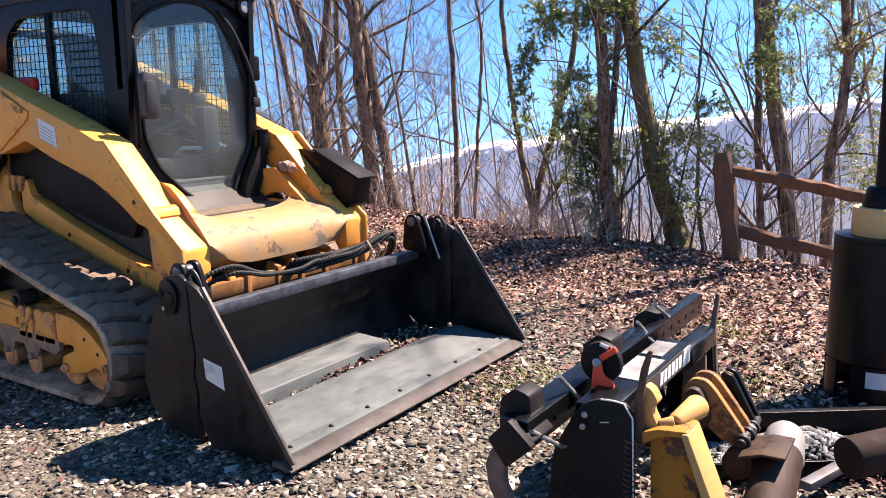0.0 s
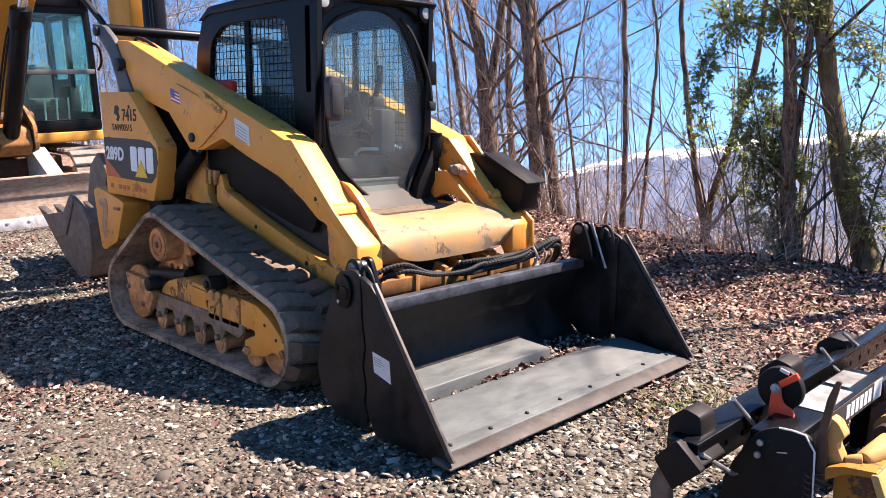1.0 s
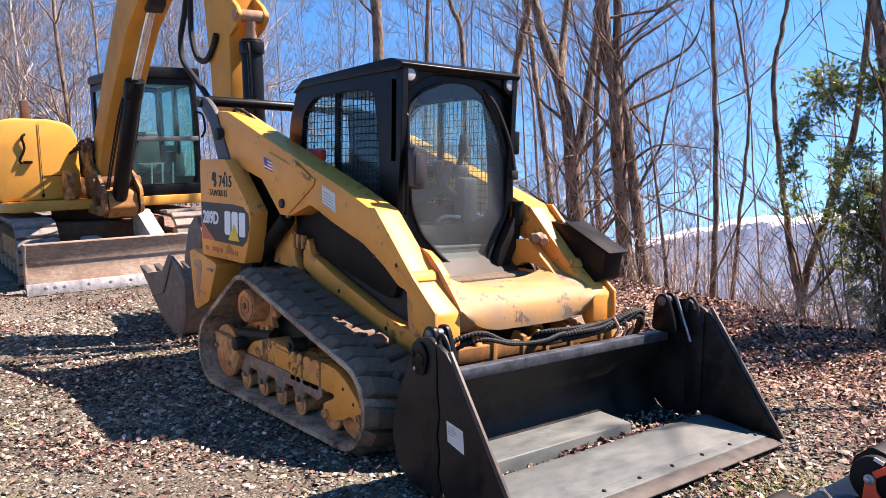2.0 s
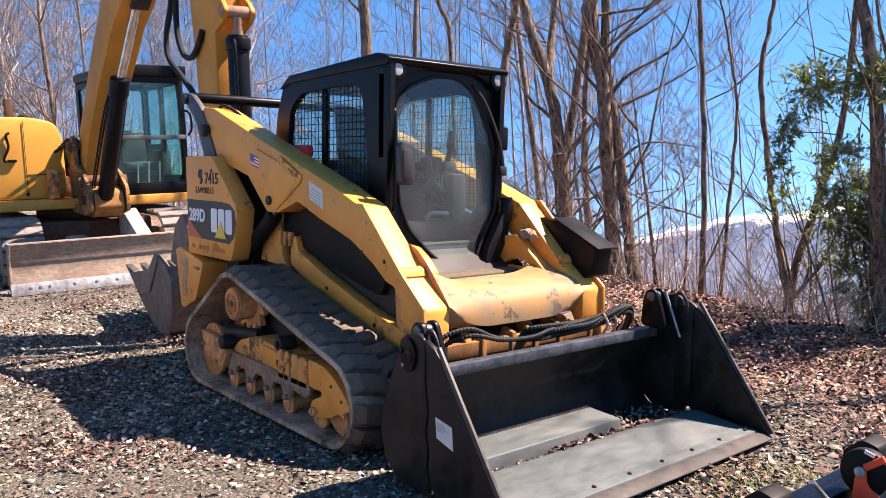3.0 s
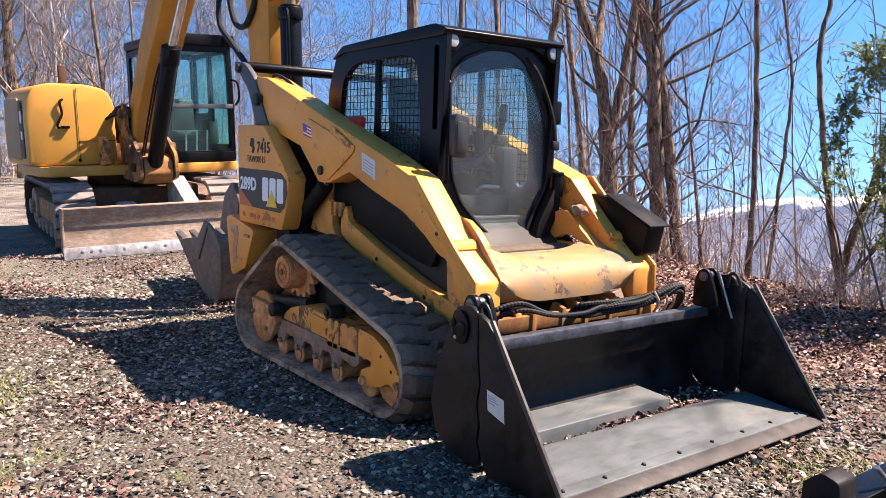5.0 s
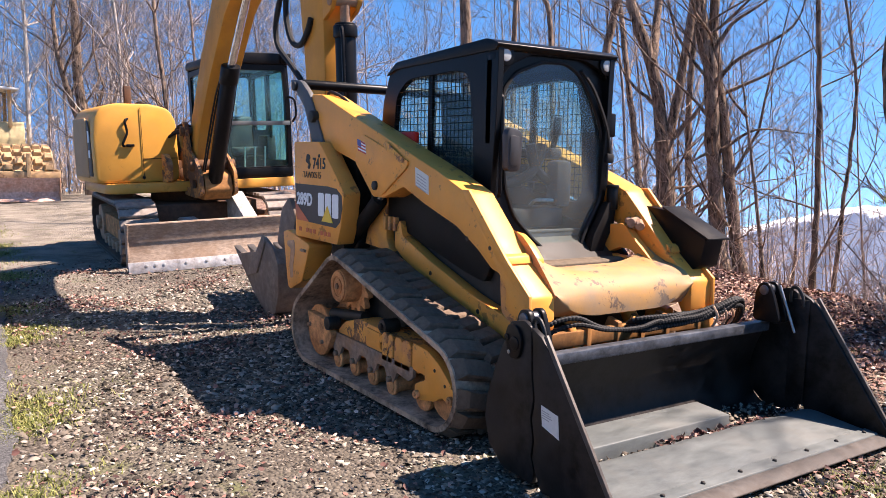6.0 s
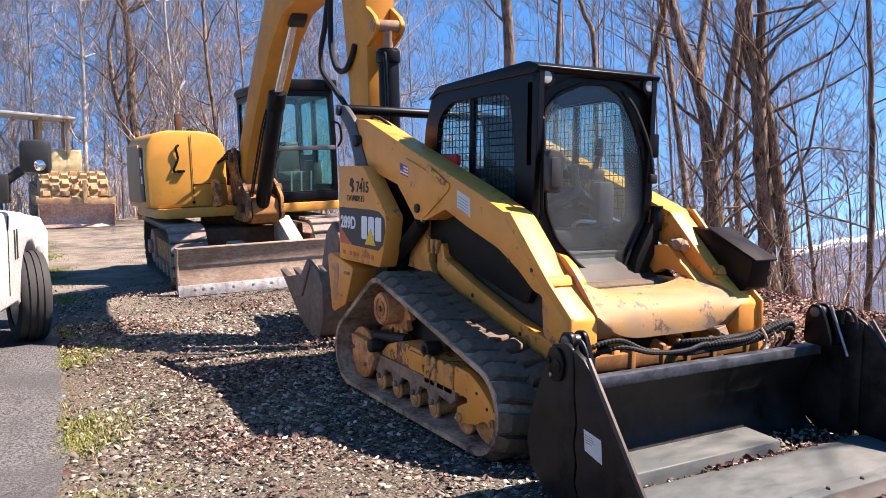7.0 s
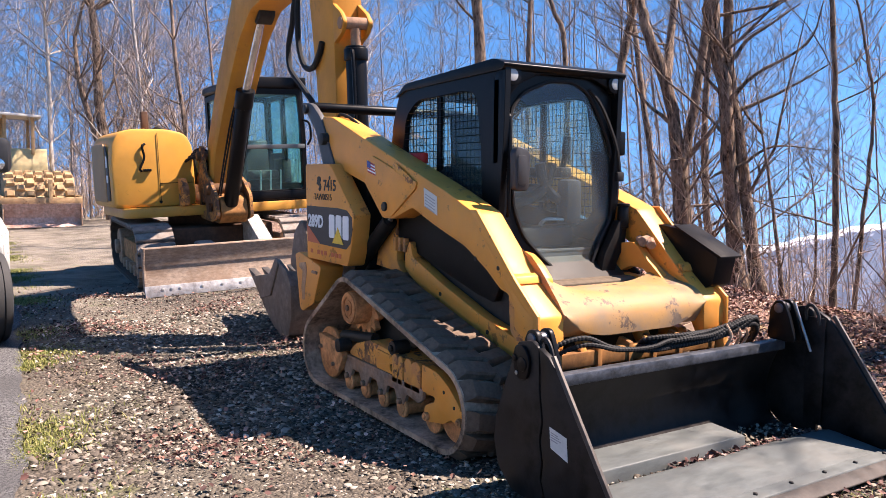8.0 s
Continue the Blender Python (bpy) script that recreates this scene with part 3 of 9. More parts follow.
def blades(rng, px, py, length, spread):
    """Grass blades: thin bent triangles in tufts."""
    k = len(px)
    a = rng.uniform(0, 6.283, k)
    d = np.stack([np.cos(a), np.sin(a)], -1)
    w = 0.0022 + 0.002 * rng.uniform(0, 1, k)
    lean = rng.uniform(0.1, spread, k) * length
    z = ground_z(px, py)
    side = np.stack([-d[:, 1], d[:, 0]], -1) * w[:, None]
    p = np.stack([px, py], -1)
    v = np.zeros((k, 5, 3))
    v[:, 0, :2], v[:, 1, :2] = p - side, p + side
    v[:, 2, :2], v[:, 3, :2] = p + side * 0.7 + d * (lean * 0.35)[:, None], p - side * 0.7 + d * (lean * 0.35)[:, None]
    v[:, 4, :2] = p + d * lean[:, None]
    v[:, 0, 2] = v[:, 1, 2] = z - 0.005
    v[:, 2, 2] = v[:, 3, 2] = z + length * 0.6
    v[:, 4, 2] = z + length * 0.95
    f = np.array([(0, 1, 2), (0, 2, 3), (3, 2, 4)])
    return v.reshape(-1, 3), (np.arange(k)[:, None, None] * 5 + f[None]).reshape(-1, 3)


N = 75000
gx = rng.uniform(-22, 0.5, N)
gy = road_edge(gx) - 0.03 + np.abs(rng.normal(0, 0.20, N))
clump = np.sin(3.7 * gx) + np.sin(2.3 * gx + 1.2) + np.sin(6.1 * gx + 5 * gy)
keep = clump + rng.normal(0, 0.7, N) > 0.55
tx, ty = np.concatenate([rng.uniform(-4, 2, 40), rng.normal(0.43, 0.22, 22), rng.normal(1.2, 0.10, 12), rng.normal(0.97, 0.08, 10)]), np.concatenate([rng.uniform(1.0, 3.8, 40), rng.normal(0.44, 0.22, 22), rng.normal(1.03, 0.2, 12), rng.normal(1.97, 0.15, 10)])
ex = (tx[:, None] + rng.normal(0, 0.10, (len(tx), 70))).ravel()
ey = (ty[:, None] + rng.normal(0, 0.10, (len(tx), 70))).ravel()
cx0, cy0 = rng.uniform(-3.6, -2.6, 1800), rng.uniform(4.7, 5.5, 1800)
gx, gy = np.concatenate([gx[keep], ex, cx0]), np.concatenate([gy[keep], ey, cy0])
v, f = blades(rng, gx, gy, rng.uniform(0.010, 0.034, len(gx)), 2.6)
GRASS = island_material("spring_grass", [(0.0, (0.06, 0.075, 0.016)), (0.5, (0.15, 0.165, 0.035)), (1.0, (0.32, 0.29, 0.11))], 0.7)
grass = part("grass", fast_mesh(bpy.data.meshes.new("grass"), v, f), GRASS, None, smooth=0)
grass.matrix_basis = SLOPE
tagged(grass, "thin new grass and weeds along the driveway", "grass", kind="stuff")


# ---- distant mountains ----
def mountain_material():
    n = Nodes("hazed_mountain")
    # bare slopes with the blue haze of distance put into their colour
    hazed_rock = n.mix(n.noise(0.012, 6, 0.6), (0.070, 0.096, 0.152), (0.102, 0.128, 0.184))
    share = n.t.nodes.new("ShaderNodeAttribute")
    share.attribute_name = "share"
    line = n.math("ADD", share.outputs["Fac"], n.math("MULTIPLY", n.noise(0.011, 7, 0.7), 0.42))
    m = n.t.nodes.new("ShaderNodeMapRange")
    m.inputs["From Min"].default_value = 1.10
    m.inputs["From Max"].default_value = 1.17
    n.link(line, m.inputs["Value"])
    n.set(n.mix(m.outputs[0], hazed_rock, (0.84, 0.86, 0.92)), 1.0, 0.0, 0.0)
    return n.mat


az = np.radians(np.linspace(60, 215, 400))
deg = np.degrees(az)
top_el = np.interp(deg, [60, 90, 98, 105, 112, 118, 120, 122, 124.3, 126.5, 129, 135, 150, 180, 215], [0.7, 0.65, 0.68, 0.6, 0.45, 0.2, 0.2, 0.0, -0.5, -1.1, -1.5, -1.7, -0.9, 0.2, 0.4])
top_el = top_el + 0.10 * np.sin(az * 61) + 0.07 * np.sin(az * 143 + 1) + 0.04 * np.sin(az * 331)
rows = np.linspace(0, 1, 26)
R = 2400 + 1200 * rows
H = np.tan(np.radians(top_el))[:, None] * 3600 * rows[None] ** 1.2 + -240 * (1 - rows[None] ** 1.2)
X, Y = np.cos(az)[:, None] * R[None], np.sin(az)[:, None] * R[None]
H = H + 12 * np.sin(az[:, None] * 190 + rows[None] * 9) * np.sin(rows[None] * 3.14159) + 7 * np.sin(az[:, None] * 400 - rows[None] * 17) * np.sin(rows[None] * 3.14159)
idx = np.arange(X.size).reshape(X.shape)
quads = np.stack([idx[:-1, :-1], idx[1:, :-1], idx[1:, 1:], idx[:-1, 1:]], -1).reshape(-1, 4)
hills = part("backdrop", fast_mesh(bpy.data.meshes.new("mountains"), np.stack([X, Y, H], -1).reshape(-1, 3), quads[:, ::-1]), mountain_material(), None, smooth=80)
share = hills.data.attributes.new("share", "FLOAT", "POINT")
share.data.foreach_set("value", np.repeat(rows[None], len(az), 0).astype(np.float32).ravel())
tagged(hills, "blue distant mountain ridge streaked with snow", "mountains", kind="structure")

# ---- trees ----
def bark_material(name, dark, light, moss=0.0):
    n = Nodes(name)
    v = n.scaled(1, 1, 0.22)
    base = n.mix(n.ramp(n.noise(26, 6, 0.7, v), [(0.36, 0.0), (0.62, 1.0)]), dark, light)
    base = n.mix(n.ramp(n.noise(3.5, 5), [(0.5, 0.0), (0.68, 0.5)]), base, tuple(min(1, c * 1.5) for c in light))
    if moss:
        base = n.mix(n.math("MULTIPLY", n.ramp(n.noise(5, 5, 0.7), [(0.4, 0.0), (0.6, 1.0)]), moss), base, (0.17, 0.155, 0.045))
    n.set(base, 0.95, 0.0, 0.15)
    n.bump(n.noise(34, 6, 0.75, v), 1.0, 0.03)
    return n.mat


BARK = bark_material("grey_brown_bark", (0.012, 0.0085, 0.006), (0.29, 0.205, 0.15))
BARK_PALE = bark_material("pale_bark", (0.24, 0.20, 0.17), (0.58, 0.52, 0.46))
BARK_MOSS = bark_material("mossy_bark", (0.06, 0.042, 0.030), (0.25, 0.18, 0.12), 0.55)
TWIG = bark_material("twig_bark", (0.045, 0.031, 0.025), (0.40, 0.31, 0.25))


BRUSH = bark_material("pale_brush", (0.27, 0.20, 0.155), (0.68, 0.52, 0.40))
WOODS = bark_material("far_woods_bark", (0.07, 0.057, 0.052), (0.36, 0.305, 0.275))


def branch_line(rnd, start, way, length, bend, steps, droop=0.0):
    """A crooked line from start, that wanders and lifts towards its tip."""
    pts = [start.copy()]
    d = way.normalized()
    for i in range(steps):
        d = (d + Vector((rnd.gauss(0, bend), rnd.gauss(0, bend), rnd.gauss(0, bend) * 0.6 + droop))).normalized()
        pts.append(pts[-1] + d * (length / steps))
    return pts


def crown_lists(rnd, stems, height, limbs, twigs, first, fine, lv, lf, cv, cf):
    """Limbs and twigs on a tree's stems, appended to plain lists."""
    for k in range(limbs):
        p, rr = stems[rnd.randrange(len(stems))] if rnd.random() < 0.45 else stems[0]
        lo = max(1, int(first * len(p)))
        i = rnd.randint(lo, len(p) - 1)
        a = rnd.uniform(0, 6.28)
        rise = rnd.uniform(0.1, 1.6)
        way = Vector((math.cos(a), math.sin(a), rise))
        length = height * rnd.uniform(0.12, 0.32)
        q = branch_line(rnd, p[i], way, length, 0.2, 7, 0.07)
        r0 = max(0.004, min(rr[i] * 0.34, 0.004 + length * 0.0075) * rnd.uniform(0.6, 1.25))
        rq = [r0 * min(fine, 1.6) * (1 - 0.85 * j / 7) for j in range(8)]
        tube_lists(q, rq, 6, lv, lf, cap=False)
        for _ in range(twigs):
            j = rnd.randint(1, 6)
            a2 = rnd.uniform(0, 6.28)
            d = (q[j + 1] - q[j]).normalized() + Vector((math.cos(a2), math.sin(a2), rnd.uniform(-0.2, 0.8))) * 0.8
            L = length * rnd.uniform(0.2, 0.55)
            s = branch_line(rnd, q[j], d, L, 0.2, 4, 0.05)
            r1 = max(0.0032 * fine, rq[j] * 0.5)
            tube_lists(s, [r1, r1 * 0.8, r1 * 0.6, r1 * 0.45, r1 * 0.3], 3, cv, cf, cap=False)
            for _ in range(2):
                i3 = rnd.randint(1, 3)
                d3 = (s[i3 + 1] - s[i3]).normalized() + Vector((rnd.gauss(0, 0.6), rnd.gauss(0, 0.6), rnd.gauss(0.2, 0.4)))
                w = branch_line(rnd, s[i3], d3, L * rnd.uniform(0.3, 0.6), 0.2, 2, 0.04)
                tube_lists(w, [0.0030 * fine, 0.0024 * fine, 0.0016 * fine], 3, cv, cf, cap=False)


def tree_lists(rnd, base, height, r, lean, limbs, twigs, first=0.35, wobble=0.03, fork=0, fine=1.0):
    """Trunk and crown of a bare winter tree, as two pairs of lists."""
    tv, tf, cv, cf = [], [], [], []
    stems = []
    steps = 14
    pts, rad = [], []
    off = Vector((0, 0, 0))
    for i in range(steps + 1):
        t = i / steps
        z = t * height
        off += Vector((rnd.gauss(0, wobble), rnd.gauss(0, wobble), 0)) * (height / steps) * (0.3 + t)
        pts.append(base + Vector((lean[0] * z, lean[1] * z, z - 0.25)) + off)
        rad.append(0.70 * r * (1 - 0.72 * t) * (1 + 0.5 * math.exp(-z / 0.22)))
    tube_lists(pts, rad, 10, tv, tf)
    stems.append((pts, rad))
    for k in range(fork):
        i = rnd.randint(2, 5)
        a = rnd.uniform(0, 6.28)
        way = Vector((math.cos(a) * 0.3, math.sin(a) * 0.3, 1))
        p = branch_line(rnd, pts[i], way, height * rnd.uniform(0.45, 0.65), 0.1, 9, 0.05)
        rr = [rad[i] * 0.72 * (1 - 0.8 * j / 9) for j in range(10)]
        tube_lists(p, rr, 8, tv, tf)
        stems.append((p, rr))
    crown_lists(rnd, stems, height, limbs, twigs, first, fine, tv, tf, cv, cf)
    return tv, tf, cv, cf


def tree(spot, height, r, lean, seed, limbs=16, twigs=5, bark=None, label="bare winter tree with grey-brown bark", fork=0, first=0.35, wobble=0.03, fine=1.0):
    rnd = random.Random(seed)
    base = on_ground(*spot)
    top = new("tree")
    top.matrix_basis = Matrix.Translation(base)
    tagged(top, label, "tree", "trees round the yard")
    tv, tf, cv, cf = tree_lists(rnd, Vector((0, 0, 0)), height, r, lean, limbs, twigs, first, wobble, fork, fine)
    part("trunk", raw("trunk", tv, tf), bark or BARK, top, smooth=60)
    part("crown", raw("crown", cv, cf), TWIG, top, smooth=60)
    return top


ACROSS = Vector((0.751, 0.661, 0))
DEPTH = Vector((-0.661, 0.751, 0))


def grown(spot, stems, seed, height=9.0, limbs=22, twigs=9, bark=None, label="tall bare winter tree with grey-brown bark", fine=1.1):
    """A tree whose stems are drawn by a few points across the ridge and up; each carries its radius at foot and tip, and the first ones run on up into the crown."""
    rnd = random.Random(seed)
    base = on_ground(*spot)
    top = new("tree")
    top.matrix_basis = Matrix.Translation(base)
    tagged(top, label, "tree", "trees round the yard")
    tv, tf = [], []
    lines = []
    for k, (r0, r1, tall, line) in enumerate(stems):
        pts = [ACROSS * a + Vector((0, 0, z)) for a, z in line]
        if k == 0:
            pts = [pts[0] - Vector((0, 0, 0.35)), *pts]
        sway = rnd.gauss(0, 0.04)
        for q in pts[1:]:
            q += DEPTH * (sway * q.z)
        n = 5
        if tall:
            way = (pts[-1] - pts[-2]).normalized() * 0.6 + Vector((rnd.gauss(0, 0.1), rnd.gauss(0, 0.1), 0.5))
            for q in branch_line(rnd, pts[-1], way, max(0.8, height - pts[-1].z), 0.10, 6, 0.05)[1:]:
                pts.append(q)
        ps = spline(pts, n)
        m = len(ps) - 1
        tip = (0.25 if tall else 1.0 if r1 > 0.1 else 0.4) * r1
        rad = []
        for i, q in enumerate(ps):
            q += Vector((rnd.gauss(0, 1), rnd.gauss(0, 1), 0)) * (0.05 * r0 + 0.003)
            flare = 1 + (0.45 * math.exp(-max(0, q.z) / 0.2) if k == 0 else 0)
            rad.append((r0 + (tip - r0) * (i / m) ** 0.85) * flare * rnd.uniform(0.95, 1.06))
        tube_lists(ps, rad, 11, tv, tf)
        lines.append((ps, rad))
    cv, cf = [], []
    crown_lists(rnd, lines, min(height, 9.0), limbs + limbs // 3, twigs, 0.12, fine, tv, tf, cv, cf)
    part("trunk", raw("trunk", tv, tf), bark or BARK, top, smooth=70)
    part("crown", raw("crown", cv, cf), TWIG, top, smooth=60)
    return top


# the trees along the crest, from the yard's far end round to the fence
grown((-9.94, 5.61), [(0.135, 0.09, True, [(-0.17, 0.0), (-0.10, 3.6), (-0.10, 5.6)])], 401, 12, 18)
grown((-10.10, 7.10), [(0.065, 0.04, True, [(-0.51, 0.0), (-0.30, 3.85), (-0.13, 5.7)])], 402, 11, 14)
grown((-10.60, 8.20), [(0.07, 0.045, True, [(-0.15, 0.0), (-0.07, 4.1), (-0.25, 4.9), (-0.47, 5.8)])], 403, 11, 14)
grown((-7.32, 7.08), [(0.095, 0.07, True, [(-0.88, 0.0), (-0.66, 2.2), (-0.40, 3.7), (-0.15, 4.6), (0.09, 5.4)])], 404, 11)
grown((-7.96, 7.84), [(0.075, 0.05, True, [(0.0, 0.0), (-0.07, 1.6), (-0.20, 3.1), (-0.32, 4.7), (-0.38, 5.7)])], 405, 11)
grown((-6.00, 6.24), [(0.150, 0.125, False, [(0.0, 0.0), (0.0, 0.86), (-0.04, 1.75)]), (0.105, 0.06, True, [(-0.05, 1.6), (-0.11, 2.7), (-0.37, 3.6), (-0.49, 4.2), (-0.59, 4.8)]),
      (0.07, 0.05, True, [(-0.15, 2.95), (-0.06, 3.7), (0.01, 4.65)]), (0.08, 0.05, True, [(0.02, 1.6), (0.21, 2.45), (0.42, 3.6), (0.53, 4.6)]),
      (0.035, 0.02, False, [(-0.12, 2.3), (-0.45, 2.63), (-0.68, 3.04)]), (0.045, 0.02, False, [(0.08, 1.76), (0.45, 2.13), (0.71, 2.48), (1.0, 2.9)])], 406, 12, 24, label="grey-brown bare tree that forks low into three stems")
grown((-6.71, 7.61), [(0.075, 0.04, True, [(0.02, 0.0), (0.0, 1.8), (0.05, 3.0), (0.17, 4.3)]), (0.035, 0.02, False, [(-0.05, 0.4), (-0.17, 2.1), (-0.02, 3.0)])], 407, 10)
grown((-4.84, 5.90), [(0.130, 0.095, True, [(0.0, 0.0), (-0.02, 1.26), (-0.04, 2.6), (-0.14, 3.55), (-0.11, 4.5)]), (0.045, 0.02, False, [(-0.08, 3.1), (0.10, 3.16), (0.29, 3.39), (0.61, 3.57), (0.96, 3.78)]),
      (0.045, 0.018, False, [(-0.02, 2.5), (0.10, 2.66), (0.37, 2.89), (1.0, 3.22), (1.21, 3.74)]), (0.045, 0.016, False, [(-0.02, 2.35), (0.10, 2.43), (0.78, 2.69), (1.42, 3.03)]),
      (0.040, 0.014, False, [(0.0, 1.62), (0.14, 1.70), (0.54, 1.91), (1.21, 1.80)]), (0.03, 0.012, False, [(-0.04, 1.66), (-0.24, 1.57), (-0.41, 1.44)])], 408, 12, 24, label="stout bare tree with long limbs sweeping out over the drop")
grown((-4.66, 6.13), [(0.100, 0.07, True, [(0.0, 0.0), (-0.07, 0.84), (-0.17, 2.14), (-0.25, 3.38), (-0.17, 4.6)])], 409, 12, 18)
grown((-4.10, 5.83), [(0.040, 0.014, False, [(0.0, 0.0), (-0.07, 1.2), (-0.16, 2.34), (-0.20, 2.9)]), (0.024, 0.012, False, [(-0.155, 2.14), (-0.33, 2.34), (-0.47, 2.61)])], 410, 3.2, 9, 5, label="slim bare tree with a thin forked top")
grown((-3.38, 5.72), [(0.046, 0.032, True, [(0.0, 0.0), (0.08, 1.06), (0.14, 2.5), (0.16, 4.2)])], 411, 9, 18, label="slim straight bare tree with dark bark")
grown((-4.73, 6.62), [(0.030, 0.006, False, [(0.42, 0.0), (0.51, 1.0), (0.49, 1.76), (0.39, 2.46)])], 412, 4, 10, label="thin bare sapling on the slope")
grown((-2.90, 5.90), [(0.030, 0.02, True, [(-0.30, 0.0), (-0.15, 1.2), (-0.05, 1.83), (0.03, 2.6)])], 413, 6, 12, label="thin bare sapling on the slope")
grown((-1.83, 4.95), [(0.052, 0.035, True, [(-0.04, 0.0), (0.03, 0.44), (0.29, 1.22), (0.52, 1.85), (0.68, 2.85)]), (0.04, 0.025, True, [(-0.03, 0.2), (-0.09, 0.73), (-0.16, 1.67), (-0.17, 2.6)])], 414, 6, 18, label="bare tree parting near the ground into two stems")
grown((-0.02, 5.00), [(0.026, 0.018, True, [(0.03, 0.0), (-0.02, 0.64), (0.04, 1.2)])], 415, 3.5, 10, label="thin bare sapling on the slope")
grown((0.43, 5.67), [(0.05, 0.032, True, [(-0.02, 0.0), (0.0, 1.5), (0.06, 2.5), (0.04, 3.3)])], 416, 9, 18)
grown((0.80, 5.33), [(0.105, 0.075, True, [(0.0, 0.0), (-0.03, 0.96), (-0.10, 2.26), (-0.11, 3.2)])], 417, 10, 18)
grown((0.93, 6.77), [(0.08, 0.05, True, [(-0.10, 0.0), (-0.01, 1.8), (0.18, 2.56), (0.27, 3.1), (0.27, 3.9)])], 418, 9, 15)
grown((2.20, 5.90), [(0.095, 0.07, True, [(-0.55, 0.0), (-0.55, 2.35), (-0.55, 3.7)])], 419, 10, 15)
grown((-0.15, 4.69), [(0.125, 0.095, True, [(0.0, 0.0), (-0.05, 0.3), (-0.19, 0.9), (-0.27, 1.8), (-0.31, 2.9)])], 420, 9, 14, 5, BARK_MOSS, "leaning mossy tree trunk among evergreen leaves")
grown((-0.74, 4.35), [(0.085, 0.065, True, [(0.01, 0.0), (0.0, 0.8), (0.03, 1.72), (-0.03, 2.7)]), (0.04, 0.028, True, [(0.01, 0.74), (0.15, 1.5), (0.24, 2.1)])], 421, 8, 14, 5, BARK, "dark tree trunk rising through a thicket")

# the taller trees of the woods behind the machines
TREES = [
    ((-21.3, 1.85), 13, 0.085, (-0.011, -0.053), 0, "pale"), ((-23.4, 1.24), 13, 0.24, (-0.013, -0.06), 1, None), ((-23.6, -0.35), 12, 0.10, (0.0, 0.002), 0, "pale"),
    ((-19.3, 2.6), 12, 0.10, (-0.02, -0.07), 0, None), ((-17.2, 7.1), 13, 0.08, (-0.08, -0.12), 0, "pale"), ((-20.8, 3.8), 12, 0.07, (-0.01, -0.034), 0, None),
]
for i, (spot, h, r, lean, fork, kind) in enumerate(TREES):
    tree(spot, h, r, lean, 108 + i, limbs=40, twigs=9, fine=1.6, bark=BARK_PALE if kind else BARK,
         label="tall bare tree with pale bark" if kind else "tall bare winter tree with grey-brown bark", fork=fork, first=0.15, wobble=0.05)


def woods(name, count, seed, area, heights, label, limbs=12, twigs=3):
    """Far trees that stand too thick to count, as one object."""
    rnd = random.Random(seed)
    tv, tf, cv, cf = [], [], [], []
    for _ in range(count):
        x, y = rnd.uniform(*area[0]), rnd.uniform(*area[1])
        if y < float(np.interp(x, CX, CY)) + 0.7 and x > -23.5:
            continue
        h = rnd.uniform(*heights)
        b = on_ground(x, y)
        a = tree_lists(rnd, b, h, h * rnd.uniform(0.0022, 0.0048), (rnd.gauss(0, 0.04), rnd.gauss(0, 0.04)), limbs, twigs, 0.15, 0.03, 0, 1.7 if x < -15 else 1.2)
        for (v, f), (ov, of) in (((a[0], a[1]), (tv, tf)), ((a[2], a[3]), (cv, cf))):
            k = len(ov)
            ov.extend(v)
            of.extend(tuple(i + k for i in q) for q in f)
    k = len(tv)
    ob = part(name, raw(name, tv + cv, tf + [tuple(i + k for i in q) for q in cf]), WOODS if area[0][1] < -7 else TWIG, None, smooth=60)
    tagged(ob, label, "woods", kind="stuff")
    return ob


woods("woods", 105, 5, ((-34, -23.5), (-7, 14)), (7, 13), "thick bare winter woods beyond the yard", limbs=26, twigs=7)
woods("woods", 50, 6, ((-22, -8), (8, 19)), (8, 14), "bare winter woods along the ridge", limbs=18, twigs=6)
woods("saplings", 34, 7, ((-8, 5), (4.9, 11)), (2.0, 6.5), "thin bare saplings on the slope below the yard", limbs=10, twigs=4)


def undergrowth(name, count, seed, area, heights, label, thick=1.0):
    """A tangle of thin pale stems, too thick to count."""
    rnd = random.Random(seed)
    v, f = [], []
    for _ in range(count):
        b = on_ground(rnd.uniform(*area[0]), rnd.uniform(*area[1]))
        h = rnd.uniform(*heights)
        p = branch_line(rnd, b - Vector((0, 0, 0.1)), Vector((rnd.gauss(0, 0.3), rnd.gauss(0, 0.3), 1)), h, 0.12, 5)
        tube_lists(p, [thick * r for r in (0.016, 0.014, 0.011, 0.008, 0.006, 0.003)], 3, v, f, cap=False)
        for _ in range(6):
            i = rnd.randint(1, 4)
            q = branch_line(rnd, p[i], Vector((rnd.gauss(0, 1), rnd.gauss(0, 1), rnd.uniform(0, 1.2))), h * rnd.uniform(0.15, 0.45), 0.2, 3)
            tube_lists(q, [thick * r for r in (0.008, 0.006, 0.004, 0.002)], 3, v, f, cap=False)
    ob = part(name, raw(name, v, f), BRUSH, None, smooth=60)
    tagged(ob, label, "undergrowth", kind="stuff")


undergrowth("undergrowth", 1300, 31, ((-40, -24.2), (-7, 12)), (1.0, 4.0), "pale tangled winter undergrowth behind the yard")
undergrowth("undergrowth", 220, 32, ((-22, -9), (8.5, 15)), (0.8, 3.0), "pale tangled winter undergrowth along the ridge")
undergrowth("undergrowth", 800, 33, ((-8, 4.5), (4.9, 8.5)), (0.4, 1.6), "thin dry stems on the slope below the yard", 0.42)

